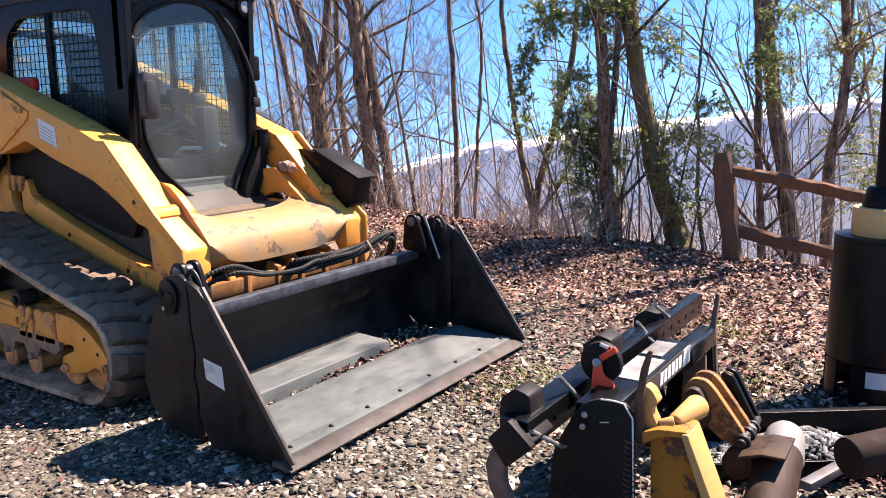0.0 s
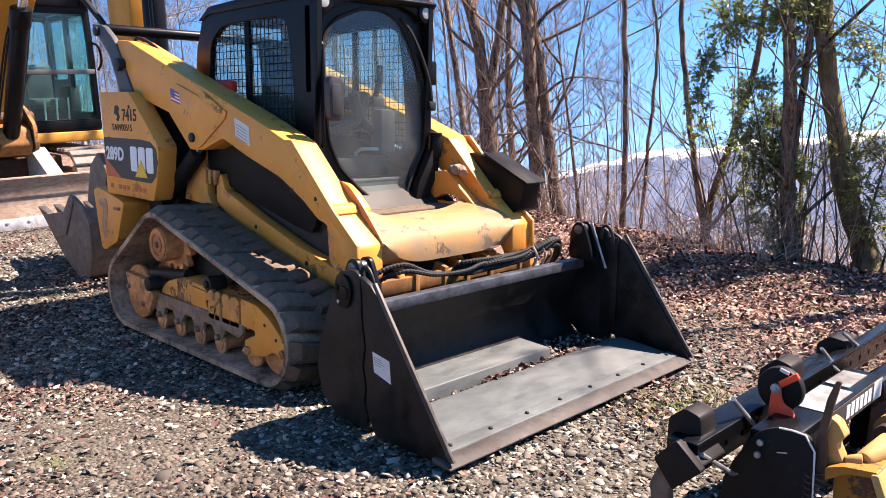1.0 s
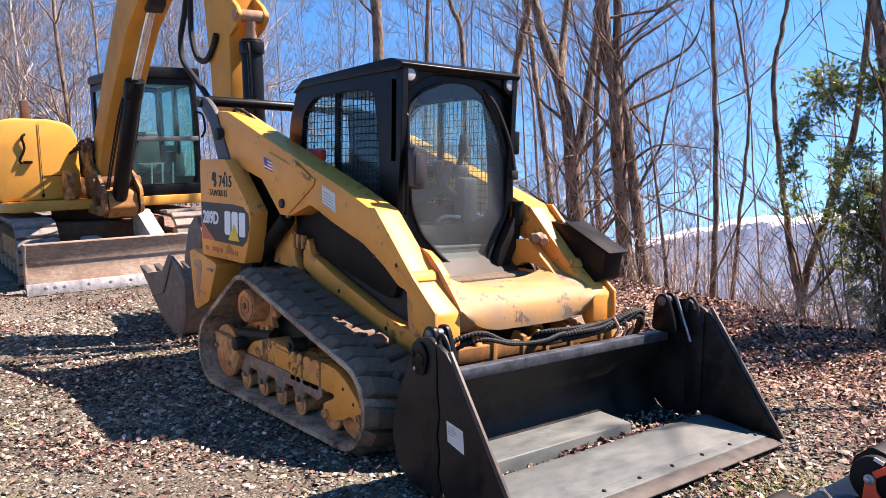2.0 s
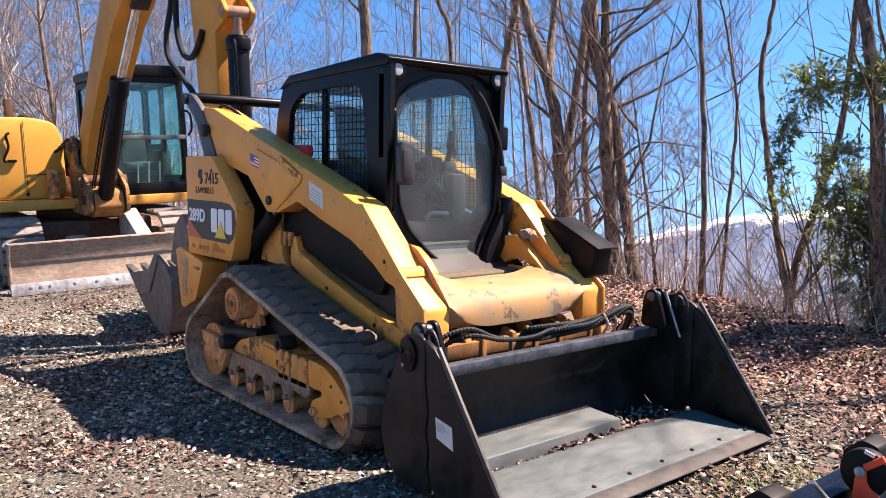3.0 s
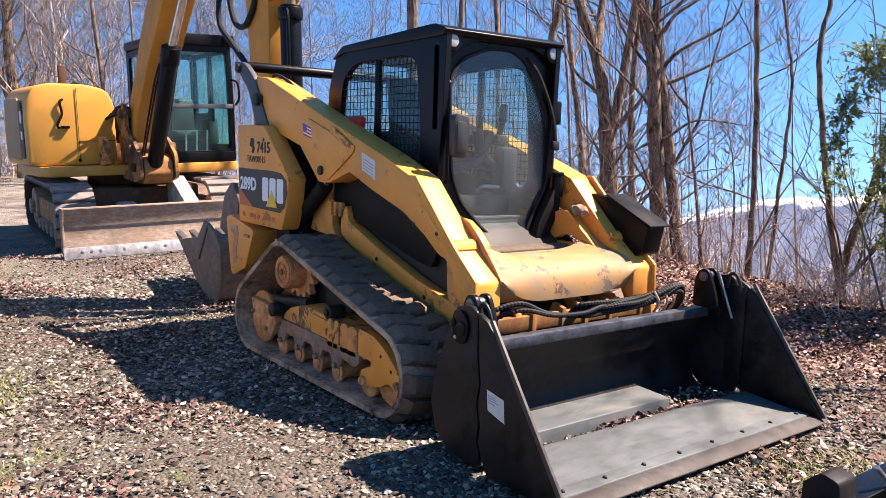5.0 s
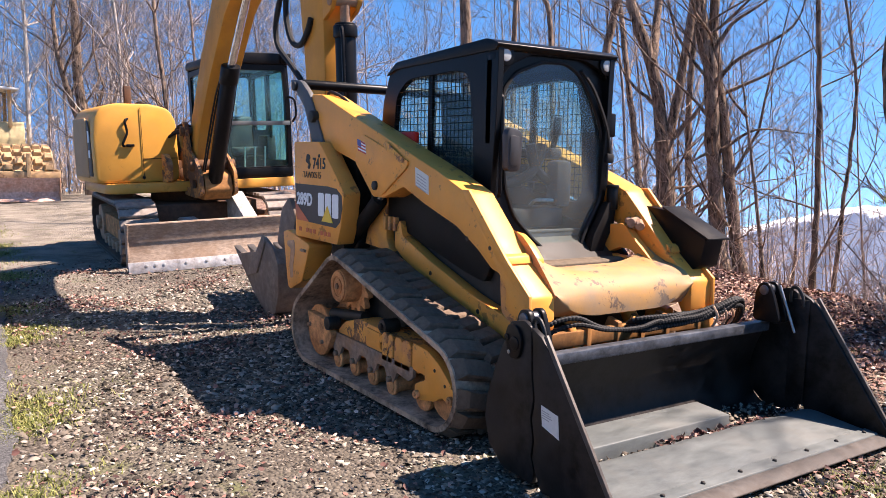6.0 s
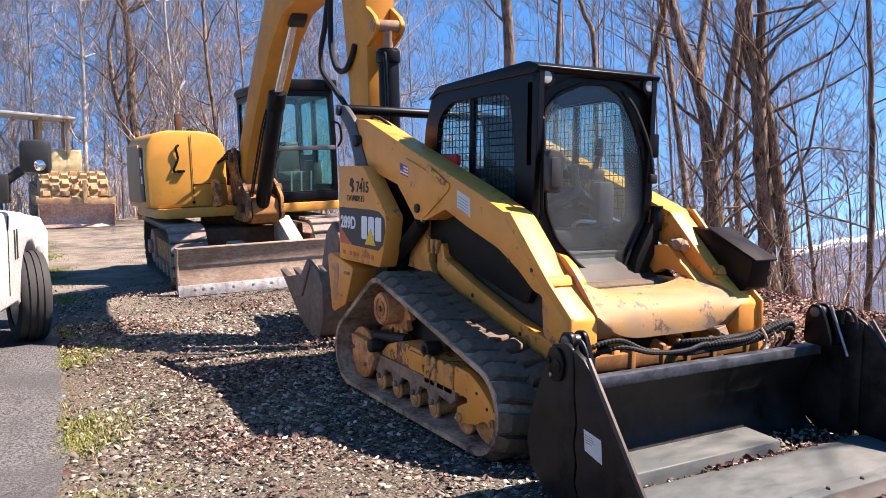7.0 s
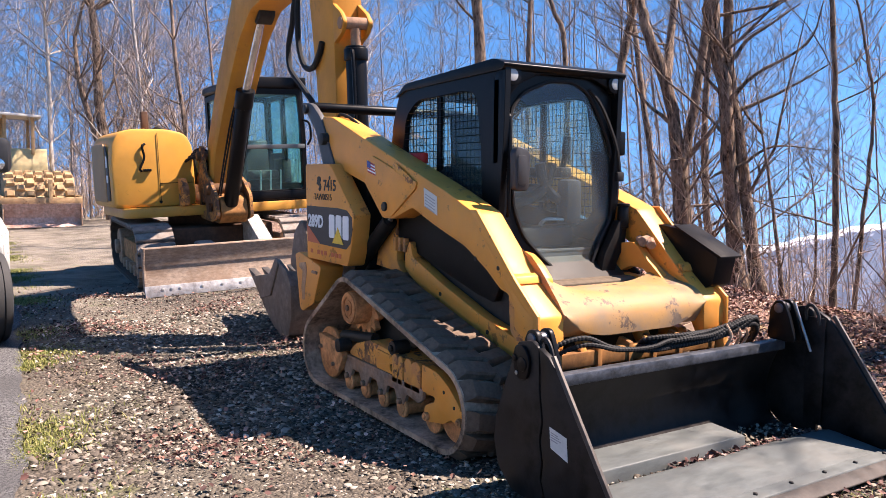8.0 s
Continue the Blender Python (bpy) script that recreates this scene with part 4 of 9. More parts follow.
# ---- compact track loader ----
def belt_path(circles, step=0.03):
    """The line of a belt round wheels listed clockwise as seen from the near side: points and outward normals."""
    arcs = []
    k = len(circles)
    tang = []
    for i in range(k):
        (ax, az, ar), (bx, bz, br) = circles[i], circles[(i + 1) % k]
        d = Vector((bx - ax, bz - az))
        L = d.length
        ang = math.atan2(d.y, d.x) + math.pi / 2 - math.asin((br - ar) / L) * -1
        nrm = Vector((math.cos(ang), math.sin(ang)))
        tang.append(nrm)
    pts = []
    for i in range(k):
        cx, cz, r = circles[i]
        n0, n1 = tang[i - 1], tang[i]
        a0, a1 = math.atan2(n0.y, n0.x), math.atan2(n1.y, n1.x)
        while a1 > a0:
            a1 -= 2 * math.pi
        m = max(2, int((a0 - a1) * r / step))
        for j in range(m + 1):
            a = a0 + (a1 - a0) * j / m
            pts.append((Vector((cx + r * math.cos(a), cz + r * math.sin(a))), Vector((math.cos(a), math.sin(a)))))
        cx2, cz2, r2 = circles[(i + 1) % k]
        p, q = Vector((cx, cz)) + n1 * r, Vector((cx2, cz2)) + n1 * r2
        m = max(2, int((q - p).length / step))
        for j in range(1, m):
            pts.append((p + (q - p) * j / m, n1))
    return pts


def belt(bm, pts, y0, y1, thick):
    rings = []
    for p, n in pts:
        q = p - n * thick
        rings.append([bm.verts.new((p.x, y0, p.y)), bm.verts.new((p.x, y1, p.y)), bm.verts.new((q.x, y1, q.y)), bm.verts.new((q.x, y0, q.y))])
    k = len(rings)
    for i in range(k):
        a, b = rings[i], rings[(i + 1) % k]
        for j in range(4):
            bm.faces.new((a[j], a[(j + 1) % 4], b[(j + 1) % 4], b[j]))


def lug(bm, p, n, y0, y1, length, height, skew=0.0, slope=(0.01, 0.01)):
    """A moulded tread block on a belt, its top smaller than its foot; slope: how far its two ends run out."""
    tdir = Vector((n.y, -n.x))
    rows = []
    for h, s in ((-0.004, 1.0), (height * 0.7, 0.92), (height, 0.78)):
        t = max(0.0, h / height)
        row = []
        for sy, st in ((0, -1), (1, -1), (1, 1), (0, 1)):
            q = p + n * h + tdir * (st * length / 2 * s + (skew if sy else -skew * 0.3))
            yy = (y0 + slope[0] * t) if not sy else (y1 - slope[1] * t)
            row.append(bm.verts.new((q.x, yy, q.y)))
        rows.append(row)
    bm.faces.new(rows[-1])
    for a, b in zip(rows, rows[1:]):
        for j in range(4):
            bm.faces.new((a[j], a[(j + 1) % 4], b[(j + 1) % 4], b[j]))


def track_assembly(parent, s):
    """One rubber track with its frame, wheels and sprocket; s is the side (-1 right, 1 left)."""
    ya, yb = (-0.99, -0.56) if s < 0 else (0.56, 0.99)
    out = ya if s < 0 else yb

    def Y(d):
        return out - s * d

    wheels = [(-2.53, 0.60, 0.22), (-1.37, 0.265, 0.24), (-2.98, 0.265, 0.24)]
    pts = belt_path(wheels)
    bm = bmesh.new()
    belt(bm, pts, ya, yb, 0.030)
    track = part("track", bm, RUBBER, parent, "muddy black rubber track with tread lugs", smooth=30)
    mid = (ya + yb) / 2
    blocks = []
    for k, (y0, y1, skew, slope) in enumerate(((ya + 0.006, mid + 0.012, 0.034, (0.055, 0.012)), (mid - 0.012, yb - 0.006, -0.034, (0.012, 0.055)))):
        tmp = bmesh.new()
        lug(tmp, Vector((0, 0)), Vector((0, 1)), y0, y1, 0.108, 0.036, skew, slope)
        bmesh.ops.recalc_face_normals(tmp, faces=tmp.faces[:])
        block = bpy.data.meshes.new("tread_lug")
        tmp.to_mesh(block)
        tmp.free()
        block.materials.append(LUG_RUBBER)
        blocks.append(block)
    run, last = 0.0, None
    for p, n in pts:
        if last is not None:
            run += (p - last).length
        last = p
        if run >= 0.131:
            run -= 0.131
            for k, block in enumerate(blocks):
                q = p + Vector((n.y, -n.x)) * (0.066 * k)
                ob = new("tread_lug", block)
                ob.parent = track
                ob.matrix_basis = Matrix.Translation((q.x, 0, q.y)) @ Matrix.Rotation(math.atan2(n.x, n.y), 4, "Y")

    # frame: a worn yellow box with plates and ribs over a mud-caked skirt
    bm = bmesh.new()
    prism(bm, rounded([(-2.70, 0.30), (-2.60, 0.37), (-2.40, 0.425), (-2.05, 0.405), (-1.66, 0.40), (-1.66, 0.24), (-2.62, 0.20)], 0.03), "y", Y(0.115), Y(0.38), 0.008)
    frame_box = part("track_frame", bm, YELLOW_WORN, parent, "yellow track frame rubbed down to rust")
    bm = bmesh.new()
    prism(bm, rounded([(-2.28, 0.30), (-2.28, 0.395), (-2.06, 0.385), (-2.06, 0.345), (-2.10, 0.335), (-2.10, 0.30), (-2.06, 0.29), (-2.08, 0.265), (-2.26, 0.265)], 0.01, 2), "y", Y(0.10), Y(0.118), 0.003)
    part("access_plate", bm, YELLOW, frame_box, "cleaner yellow access plate")
    for x, w in ((-2.02, 0.035), (-1.955, 0.03), (-1.86, 0.045), (-1.77, 0.05)):
        bm = bmesh.new()
        prism(bm, rounded([(x - w, 0.24), (x - w, 0.395), (x - w * 0.4, 0.415), (x + w * 0.4, 0.415), (x + w, 0.395), (x + w, 0.24)], 0.012, 2), "y", Y(0.088), Y(0.12), 0.006)
        part("frame_rib", bm, YELLOW_WORN, frame_box)
    bm = bmesh.new()
    cyl(bm, (-2.06, Y(0.09), 0.44), (-2.06, Y(0.20), 0.44), 0.045, bevel=0.008)
    cyl(bm, (-2.06, Y(0.075), 0.44), (-2.06, Y(0.10), 0.44), 0.022, seg=8, bevel=0.004)
    part("tension_valve", bm, DARK_METAL, frame_box)
    # skirt over the small rollers, cut away between them
    xs = [-2.66, -2.42, -2.18, -1.945]
    low = []
    for x in xs:
        low += [(x - 0.075, 0.205), (x - 0.045, 0.155), (x - 0.025, 0.128), (x + 0.025, 0.128), (x + 0.045, 0.155), (x + 0.075, 0.205)]
    prism(bm := bmesh.new(), [(-2.70, 0.285), (-2.75, 0.20), *low, (-1.74, 0.185), (-1.69, 0.22), (-1.69, 0.275)], "y", Y(0.088), Y(0.112), 0.003)
    part("roller_guard", bm, MUD_CAKED, parent, "scalloped mud-caked roller guard")
    for x in xs:
        bm = bmesh.new()
        for d in (0.095, 0.30):
            prism(bm, circle(x, 0.112, 0.062, 22), "y", Y(d), Y(d + 0.022), 0.005)
        cyl(bm, (x, Y(0.11), 0.112), (x, Y(0.31), 0.112), 0.048, seg=18)
        cyl(bm, (x, Y(0.088), 0.112), (x, Y(0.10), 0.112), 0.040, seg=18, bevel=0.003)
        wheel = part("roller", bm, MUD_RUST, parent)
        bm = bmesh.new()
        cyl(bm, (x, Y(0.066), 0.150), (x, Y(0.09), 0.150), 0.020, seg=6, bevel=0.004)
        part("roller_bolt", bm, RUST_BROWN, wheel)
    for x, z, r, nm in ((-1.60, 0.135, 0.085, "front_roller"), (-1.37, 0.225, 0.165, "front_idler"), (-2.97, 0.245, 0.178, "rear_idler")):
        bm = bmesh.new()
        for d in (0.10, 0.30):
            prism(bm, circle(x, z, r, 30), "y", Y(d), Y(d + 0.03), 0.008)
        prism(bm, circle(x, z, r * 0.80, 26), "y", Y(0.118), Y(0.32), 0.004)
        prism(bm, circle(x, z, r * 0.62, 26), "y", Y(0.108), Y(0.13), 0.008)
        cyl(bm, (x, Y(0.085), z), (x, Y(0.13), z), r * 0.26, bevel=0.006)
        part(nm, bm, MUD_RUST, parent)
    # yellow shoe over the front idler
    bm = bmesh.new()
    prism(bm, rounded([(-1.63, 0.44), (-1.47, 0.425), (-1.36, 0.375), (-1.27, 0.31), (-1.205, 0.245), (-1.205, 0.195), (-1.24, 0.180), (-1.33, 0.205), (-1.40, 0.165), (-1.56, 0.135), (-1.60, 0.15), (-1.60, 0.215), (-1.50, 0.255), (-1.49, 0.285), (-1.63, 0.29)], 0.022, 3), "y", Y(0.045), Y(0.095), 0.006)
    shoe = part("idler_guard", bm, YELLOW, parent, "yellow front idler guard")
    for x, z in ((-1.565, 0.165), (-1.235, 0.215)):
        bm = bmesh.new()
        cyl(bm, (x, Y(0.024), z), (x, Y(0.046), z), 0.024, seg=20, bevel=0.004)
        cyl(bm, (x, Y(0.014), z), (x, Y(0.026), z), 0.014, seg=6, bevel=0.003)
        part("bolt", bm, MUD_RUST, shoe)
    for x, z in ((-1.40, 0.335), (-1.30, 0.275)):
        bm = bmesh.new()
        cyl(bm, (x, Y(0.043), z), (x, Y(0.047), z), 0.010, seg=10)
        part("bolt_hole", bm, DARK_METAL, shoe)
    # yoke that carries the rear idler
    bm = bmesh.new()
    prism(bm, rounded([(-3.05, 0.375), (-2.76, 0.355), (-2.66, 0.275), (-2.73, 0.165), (-2.83, 0.165), (-2.99, 0.20)], 0.02), "y", Y(0.05), Y(0.10), 0.008)
    yoke = part("idler_yoke", bm, MUD_RUST, parent, "mud-stained rear idler yoke")
    for x, z, r in ((-2.70, 0.345, 0.045), (-3.0, 0.285, 0.016), (-2.80, 0.20, 0.014)):
        bm = bmesh.new()
        cyl(bm, (x, Y(0.03), z), (x, Y(0.12), z), r, bevel=0.005)
        part("yoke_pin", bm, DARK_METAL if r > 0.03 else RUST_BROWN, yoke)
    # drive motor and sprocket
    hx, hz = -2.575, 0.612
    bm = bmesh.new()
    cyl(bm, (hx, Y(0.055), hz), (hx, Y(0.30), hz), 0.108, seg=30, bevel=0.010)
    prism(bm, circle(hx, hz, 0.100, 30), "y", Y(0.046), Y(0.06), 0.004, holes=[circle(hx, hz, 0.066, 24)])
    cyl(bm, (hx, Y(0.048), hz), (hx, Y(0.06), hz), 0.050, seg=22, bevel=0.004)
    hub = part("drive_hub", bm, MUD_RUST, parent, "round rusty yellow drive hub")
    bm = bmesh.new()
    cyl(bm, (hx, Y(0.036), hz), (hx, Y(0.05), hz), 0.020, seg=8, bevel=0.003)
    part("hub_cap", bm, RUST_BROWN, hub)
    teeth = []
    for k in range(26):
        a = 2 * math.pi * k / 26
        r = 0.196 if k % 2 else 0.150
        teeth += [(hx + r * math.cos(a - 0.06), hz + r * math.sin(a - 0.06)), (hx + r * math.cos(a + 0.06), hz + r * math.sin(a + 0.06))]
    prism(bm := bmesh.new(), teeth, "y", Y(0.17), Y(0.21), 0.004)
    part("sprocket", bm, MUD_RUST, parent, "toothed rusty drive sprocket")
    # dark drive housing and links inside the triangle
    bm = bmesh.new()
    prism(bm, rounded([(-2.86, 0.36), (-2.66, 0.72), (-2.44, 0.72), (-2.05, 0.50), (-2.05, 0.42), (-2.80, 0.28)], 0.05), "y", Y(0.26), Y(0.42), 0.01)
    cyl(bm, (-2.80, Y(0.13), 0.39), (-2.40, Y(0.16), 0.43), 0.036)
    part("final_drive", bm, DARK_METAL, parent)


def arm_assembly(parent, s):
    """One lift arm with its rear link and lift cylinder."""
    def Y(y):
        return s * y

    prof = [(-3.52, 1.90), (-3.34, 1.885), (-2.67, 1.66), (-1.80, 1.38), (-1.50, 1.27), (-1.14, 0.92), (-0.955, 0.77), (-0.95, 0.60), (-1.00, 0.56),
            (-1.06, 0.66), (-1.13, 0.70), (-1.13, 0.80), (-1.19, 0.87), (-1.25, 0.88), (-1.38, 0.97), (-1.59, 1.08), (-1.92, 1.18), (-2.17, 1.27), (-2.42, 1.19),
            (-2.56, 1.19), (-2.64, 1.26), (-2.76, 1.40), (-3.26, 1.52), (-3.46, 1.60)]
    bm = bmesh.new()
    prism(bm, rounded(prof, 0.02, 2), "y", Y(0.70), Y(0.52), 0.006)
    # raised side flanges down the knee, with a stop block between
    flange = [(-1.53, 1.285), (-1.47, 1.285), (-1.12, 0.94), (-0.935, 0.785), (-0.93, 0.60), (-0.96, 0.60), (-0.97, 0.765), (-1.16, 0.90), (-1.50, 1.235)]
    prism(bm, flange, "y", Y(0.705), Y(0.685), 0.003)
    prism(bm, [(-1.17, 0.97), (-1.145, 0.955), (-1.125, 0.92), (-1.15, 0.92)], "y", Y(0.68), Y(0.53), 0.004)
    arm = part("lift_arm", bm, YELLOW, parent, "yellow welded steel lift arm with worn paint")
    bm = bmesh.new()
    prism(bm, rounded([(-2.80, 1.42), (-2.55, 1.205), (-2.42, 1.205), (-2.12, 1.385), (-2.10, 1.43), (-2.22, 1.455), (-2.70, 1.60)], 0.035), "y", Y(0.712), Y(0.70), 0.003)
    part("doubler_plate", bm, YELLOW, arm)
    bm = bmesh.new()
    cyl(bm, (-2.50, Y(0.728), 1.265), (-2.50, Y(0.70), 1.265), 0.030, bevel=0.004)
    part("pin", bm, DARK_METAL, arm)
    for x, z in ((-1.48, 1.02), (-1.27, 0.99), (-1.18, 0.945), (-2.60, 1.52), (-2.54, 1.47)):
        bm = bmesh.new()
        cyl(bm, (x, Y(0.7025), z), (x, Y(0.70), z), 0.013, seg=10)
        part("bolt", bm, DARK_METAL, arm)
    # slotted stiffener pressed into the doubler
    bm = bmesh.new()
    prism(bm, rounded([(-2.40, 1.53), (-2.36, 1.545), (-2.14, 1.44), (-2.16, 1.415), (-2.20, 1.42), (-2.38, 1.50)], 0.012), "y", Y(0.716), Y(0.711), 0.002)
    part("weld_seam", bm, YELLOW_WORN, arm)
    # front foot: gusset with an open eye, and the coupler cheek
    bm = bmesh.new()
    prism(bm, rounded([(-1.22, 0.86), (-1.12, 0.90), (-0.99, 0.75), (-0.99, 0.56), (-1.10, 0.60), (-1.20, 0.66)], 0.03), "y", Y(0.67), Y(0.62), 0.006, holes=[circle(-1.09, 0.735, 0.035, 16)])
    prism(bm, rounded([(-1.00, 0.62), (-0.90, 0.60), (-0.86, 0.30), (-0.90, 0.16), (-0.98, 0.16), (-1.02, 0.40)], 0.02), "y", Y(0.66), Y(0.62), 0.005)
    part("arm_foot", bm, YELLOW_WORN, arm)
    # rear upright link
    bm = bmesh.new()
    prism(bm, rounded([(-3.90, 2.03), (-3.70, 2.01), (-3.53, 1.90), (-3.26, 1.50), (-3.12, 1.05), (-3.32, 1.02), (-3.46, 1.50), (-3.62, 1.80)], 0.05), "y", Y(0.715), Y(0.675), 0.005)
    link = part("rear_link", bm, GREY_LINK, parent, "dark grey rear lift link")
    bm = bmesh.new()
    cyl(bm, (-3.44, Y(0.75), 1.73), (-3.44, Y(0.66), 1.73), 0.045, bevel=0.006)
    part("link_pin", bm, DARK_METAL, link)
    bm = bmesh.new()
    cyl(bm, (-3.78, Y(0.74), 1.97), (-3.78, Y(0.66), 1.97), 0.035, bevel=0.006)
    part("link_pin", bm, DARK_METAL, link)
    # lift cylinder
    bm = bmesh.new()
    cyl(bm, (-3.05, Y(0.62), 0.84), (-2.60, Y(0.62), 1.17), 0.052, bevel=0.006)
    cyl(bm, (-3.12, Y(0.66), 0.80), (-3.12, Y(0.58), 0.80), 0.07, bevel=0.006)
    ram = part("lift_cylinder", bm, BLACK_DUSTY, parent)
    bm = bmesh.new()
    cyl(bm, (-2.62, Y(0.62), 1.155), (-2.50, Y(0.62), 1.262), 0.028)
    part("rod", bm, CHROME, ram)
    return arm


def make_loader():
    m = thing("track_loader", Matrix(), "yellow and black compact track loader, worn paint, parked on gravel", "loader")
    for s in (-1, 1):
        track_assembly(m, s)
    arms = {s: arm_assembly(m, s) for s in (-1, 1)}

    # main frame
    bm = bmesh.new()
    prism(bm, rounded([(-3.60, 0.62), (-3.55, 1.15), (-2.85, 1.20), (-1.70, 1.02), (-1.42, 0.80), (-1.26, 0.60), (-1.30, 0.34), (-3.35, 0.34)], 0.04), "y", -0.50, 0.50, 0.01)
    part("chassis", bm, DARK_METAL, m)
    for s in (-1, 1):
        bm = bmesh.new()
        prism(bm, rounded([(-2.46, 0.965), (-2.40, 1.05), (-2.36, 0.945), (-2.05, 0.83), (-1.59, 0.685), (-1.27, 0.61), (-1.13, 0.585), (-1.13, 0.48), (-1.38, 0.50), (-1.82, 0.61), (-2.35, 0.80), (-2.46, 0.86)], 0.02), "y", s * 0.585, s * 0.51, 0.008)
        rail = part("side_rail", bm, YELLOW, m, "yellow lower side rail")
        for x, z in ((-2.02, 0.75), (-1.52, 0.60)):
            bm = bmesh.new()
            cyl(bm, (x, s * 0.588, z), (x, s * 0.58, z), 0.014, seg=10)
            part("bolt", bm, DARK_METAL, rail)
        for k in range(3):
            bm = bmesh.new()
            box(bm, -2.60 + 0.065 * k, -2.565 + 0.065 * k, s * 0.60, s * 0.57, 0.97, 1.06, 0.004)
            part("bracket", bm, YELLOW_WORN, rail)
        bm = bmesh.new()
        prism(bm, rounded([(-2.70, 1.20), (-2.33, 1.29), (-1.82, 1.13), (-1.46, 0.87), (-1.52, 0.76), (-1.70, 0.79), (-2.52, 1.00), (-2.66, 1.08)], 0.03), "y", s * 0.545, s * 0.50, 0.008)
        panel = part("side_cover", bm, BLACK_DUSTY, m, "black plastic side cover")
        bm = bmesh.new()
        for k in range(16):
            x = -2.24 + 0.045 * k
            z = 1.225 - (x + 2.24) * 0.33
            box(bm, x, x + 0.022, s * 0.552, s * 0.54, z - 0.035, z + 0.012, 0.002)
        part("louvre", bm, DECAL_GREY, panel)
        # yellow upright behind the cover
        bm = bmesh.new()
        prism(bm, [(-2.92, 0.84), (-2.78, 1.30), (-2.62, 1.30), (-2.62, 0.90), (-2.56, 0.82)], "y", s * 0.56, s * 0.50, 0.006)
        part("upright", bm, YELLOW_WORN, m)

    # cab shell
    side = rounded([(-2.80, 1.16), (-2.88, 1.60), (-2.85, 1.82), (-2.76, 2.02), (-2.62, 2.075), (-1.55, 2.10), (-1.56, 1.70), (-1.60, 1.20), (-1.66, 1.06)], 0.04)
    hole = rounded([(-2.55, 1.28), (-2.70, 1.62), (-2.67, 1.86), (-2.52, 1.955), (-1.95, 1.97), (-1.84, 1.94), (-1.79, 1.70), (-1.76, 1.24), (-1.82, 1.18)], 0.07, 5)
    # roof with its visor
    bm = bmesh.new()
    top = rounded([(-2.80, 1.99), (-2.66, 2.075), (-1.64, 2.125), (-1.535, 2.09), (-1.56, 2.055), (-2.66, 2.03)], 0.03)
    prism(bm, top, "y", -0.48, 0.445, 0.012)
    prism(bm, rounded([(-0.462, 1.95), (-0.468, 2.06), (-0.40, 2.105), (0.36, 2.105), (0.45, 2.06), (0.45, 1.93), (0.42, 1.90), (0.36, 1.99), (0.20, 2.05), (-0.20, 2.05), (-0.34, 1.99), (-0.43, 1.90)], 0.03), "x", -1.66, -1.575, 0.008)
    cab = part("cab", bm, BLACK, m, "black cab shell with a rounded roof visor")
    for s in (-1, 1):
        e = 0.0 if s < 0 else 0.035
        bm = bmesh.new()
        prism(bm, side, "y", s * (0.465 - e), s * (0.425 - e), 0.004, holes=[hole])
        part("side_frame", bm, BLACK, cab, smooth=30)
        bm = bmesh.new()
        prism(bm, hole, "y", s * (0.438 - e), s * (0.434 - e), 0)
        glass = part("side_window", bm, GLASS_SIDE, cab, "side glazing behind a wire guard")
        glass.visible_shadow = False
        # wire guard
        hp = [Vector(p) for p in hole]

        def inside(x, z):
            c = False
            for i in range(len(hp)):
                a, b = hp[i], hp[i - 1]
                if (a.y > z) != (b.y > z) and x < (b.x - a.x) * (z - a.y) / (b.y - a.y) + a.x:
                    c = not c
            return c

        def wire(a, b):
            verts, faces = [], []
            tube_lists([Vector(a), Vector(b)], [0.0024] * 2, 5, verts, faces)
            part("guard_wire", raw("guard_wire", verts, faces), BLACK, cab)

        for k in range(24):
            x = -2.72 + 0.043 * k
            zz = [1.15 + 0.01 * j for j in range(86) if inside(x, 1.15 + 0.01 * j)]
            if len(zz) > 2:
                wire((x, s * (0.452 - e), zz[0] - 0.02), (x, s * (0.452 - e), zz[-1] + 0.02))
        for k in range(19):
            z = 1.19 + 0.043 * k
            xx = [-2.75 + 0.01 * j for j in range(106) if inside(-2.75 + 0.01 * j, z)]
            if len(xx) > 2:
                wire((xx[0] - 0.02, s * (0.458 - e), z), (xx[-1] + 0.02, s * (0.458 - e), z))
        bm = bmesh.new()
        box(bm, -2.30, -2.25, s * (0.448 - e), s * (0.425 - e), 1.20, 1.96, 0.004)
        part("window_mullion", bm, BLACK, cab)

    # front frame with the door opening
    opening = rounded([(-0.388, 1.83), (-0.30, 1.945), (-0.105, 2.02), (0.08, 2.025), (0.19, 1.97), (0.275, 1.855), (0.370, 1.685), (0.412, 1.525), (0.430, 1.36), (0.392, 1.19), (0.295, 1.03), (0.236, 0.885), (0.04, 0.868), (-0.118, 0.968), (-0.28, 1.12), (-0.352, 1.28), (-0.378, 1.55)], 0.05, 4)
    frame_out = rounded([(-0.465, 2.06), (0.40, 2.06), (0.425, 1.80), (0.470, 1.53), (0.478, 1.34), (0.435, 1.16), (0.33, 0.99), (0.27, 0.83), (0.0, 0.82), (-0.16, 0.92), (-0.33, 1.06), (-0.43, 1.20), (-0.465, 1.5)], 0.04)
    bm = bmesh.new()
    prism(bm, frame_out, "x", -1.66, -1.61, 0.004, holes=[opening])
    part("front_frame", bm, BLACK, cab)
    bm = bmesh.new()
    prism(bm, opening, "x", -1.618, -1.612, 0)
    door = part("front_door", bm, GLASS_FRONT, cab, "scratched dusty front door glass")
    door.visible_shadow = False
    # grey pane added in place of the roof lining seen through the glass
    bm = bmesh.new()
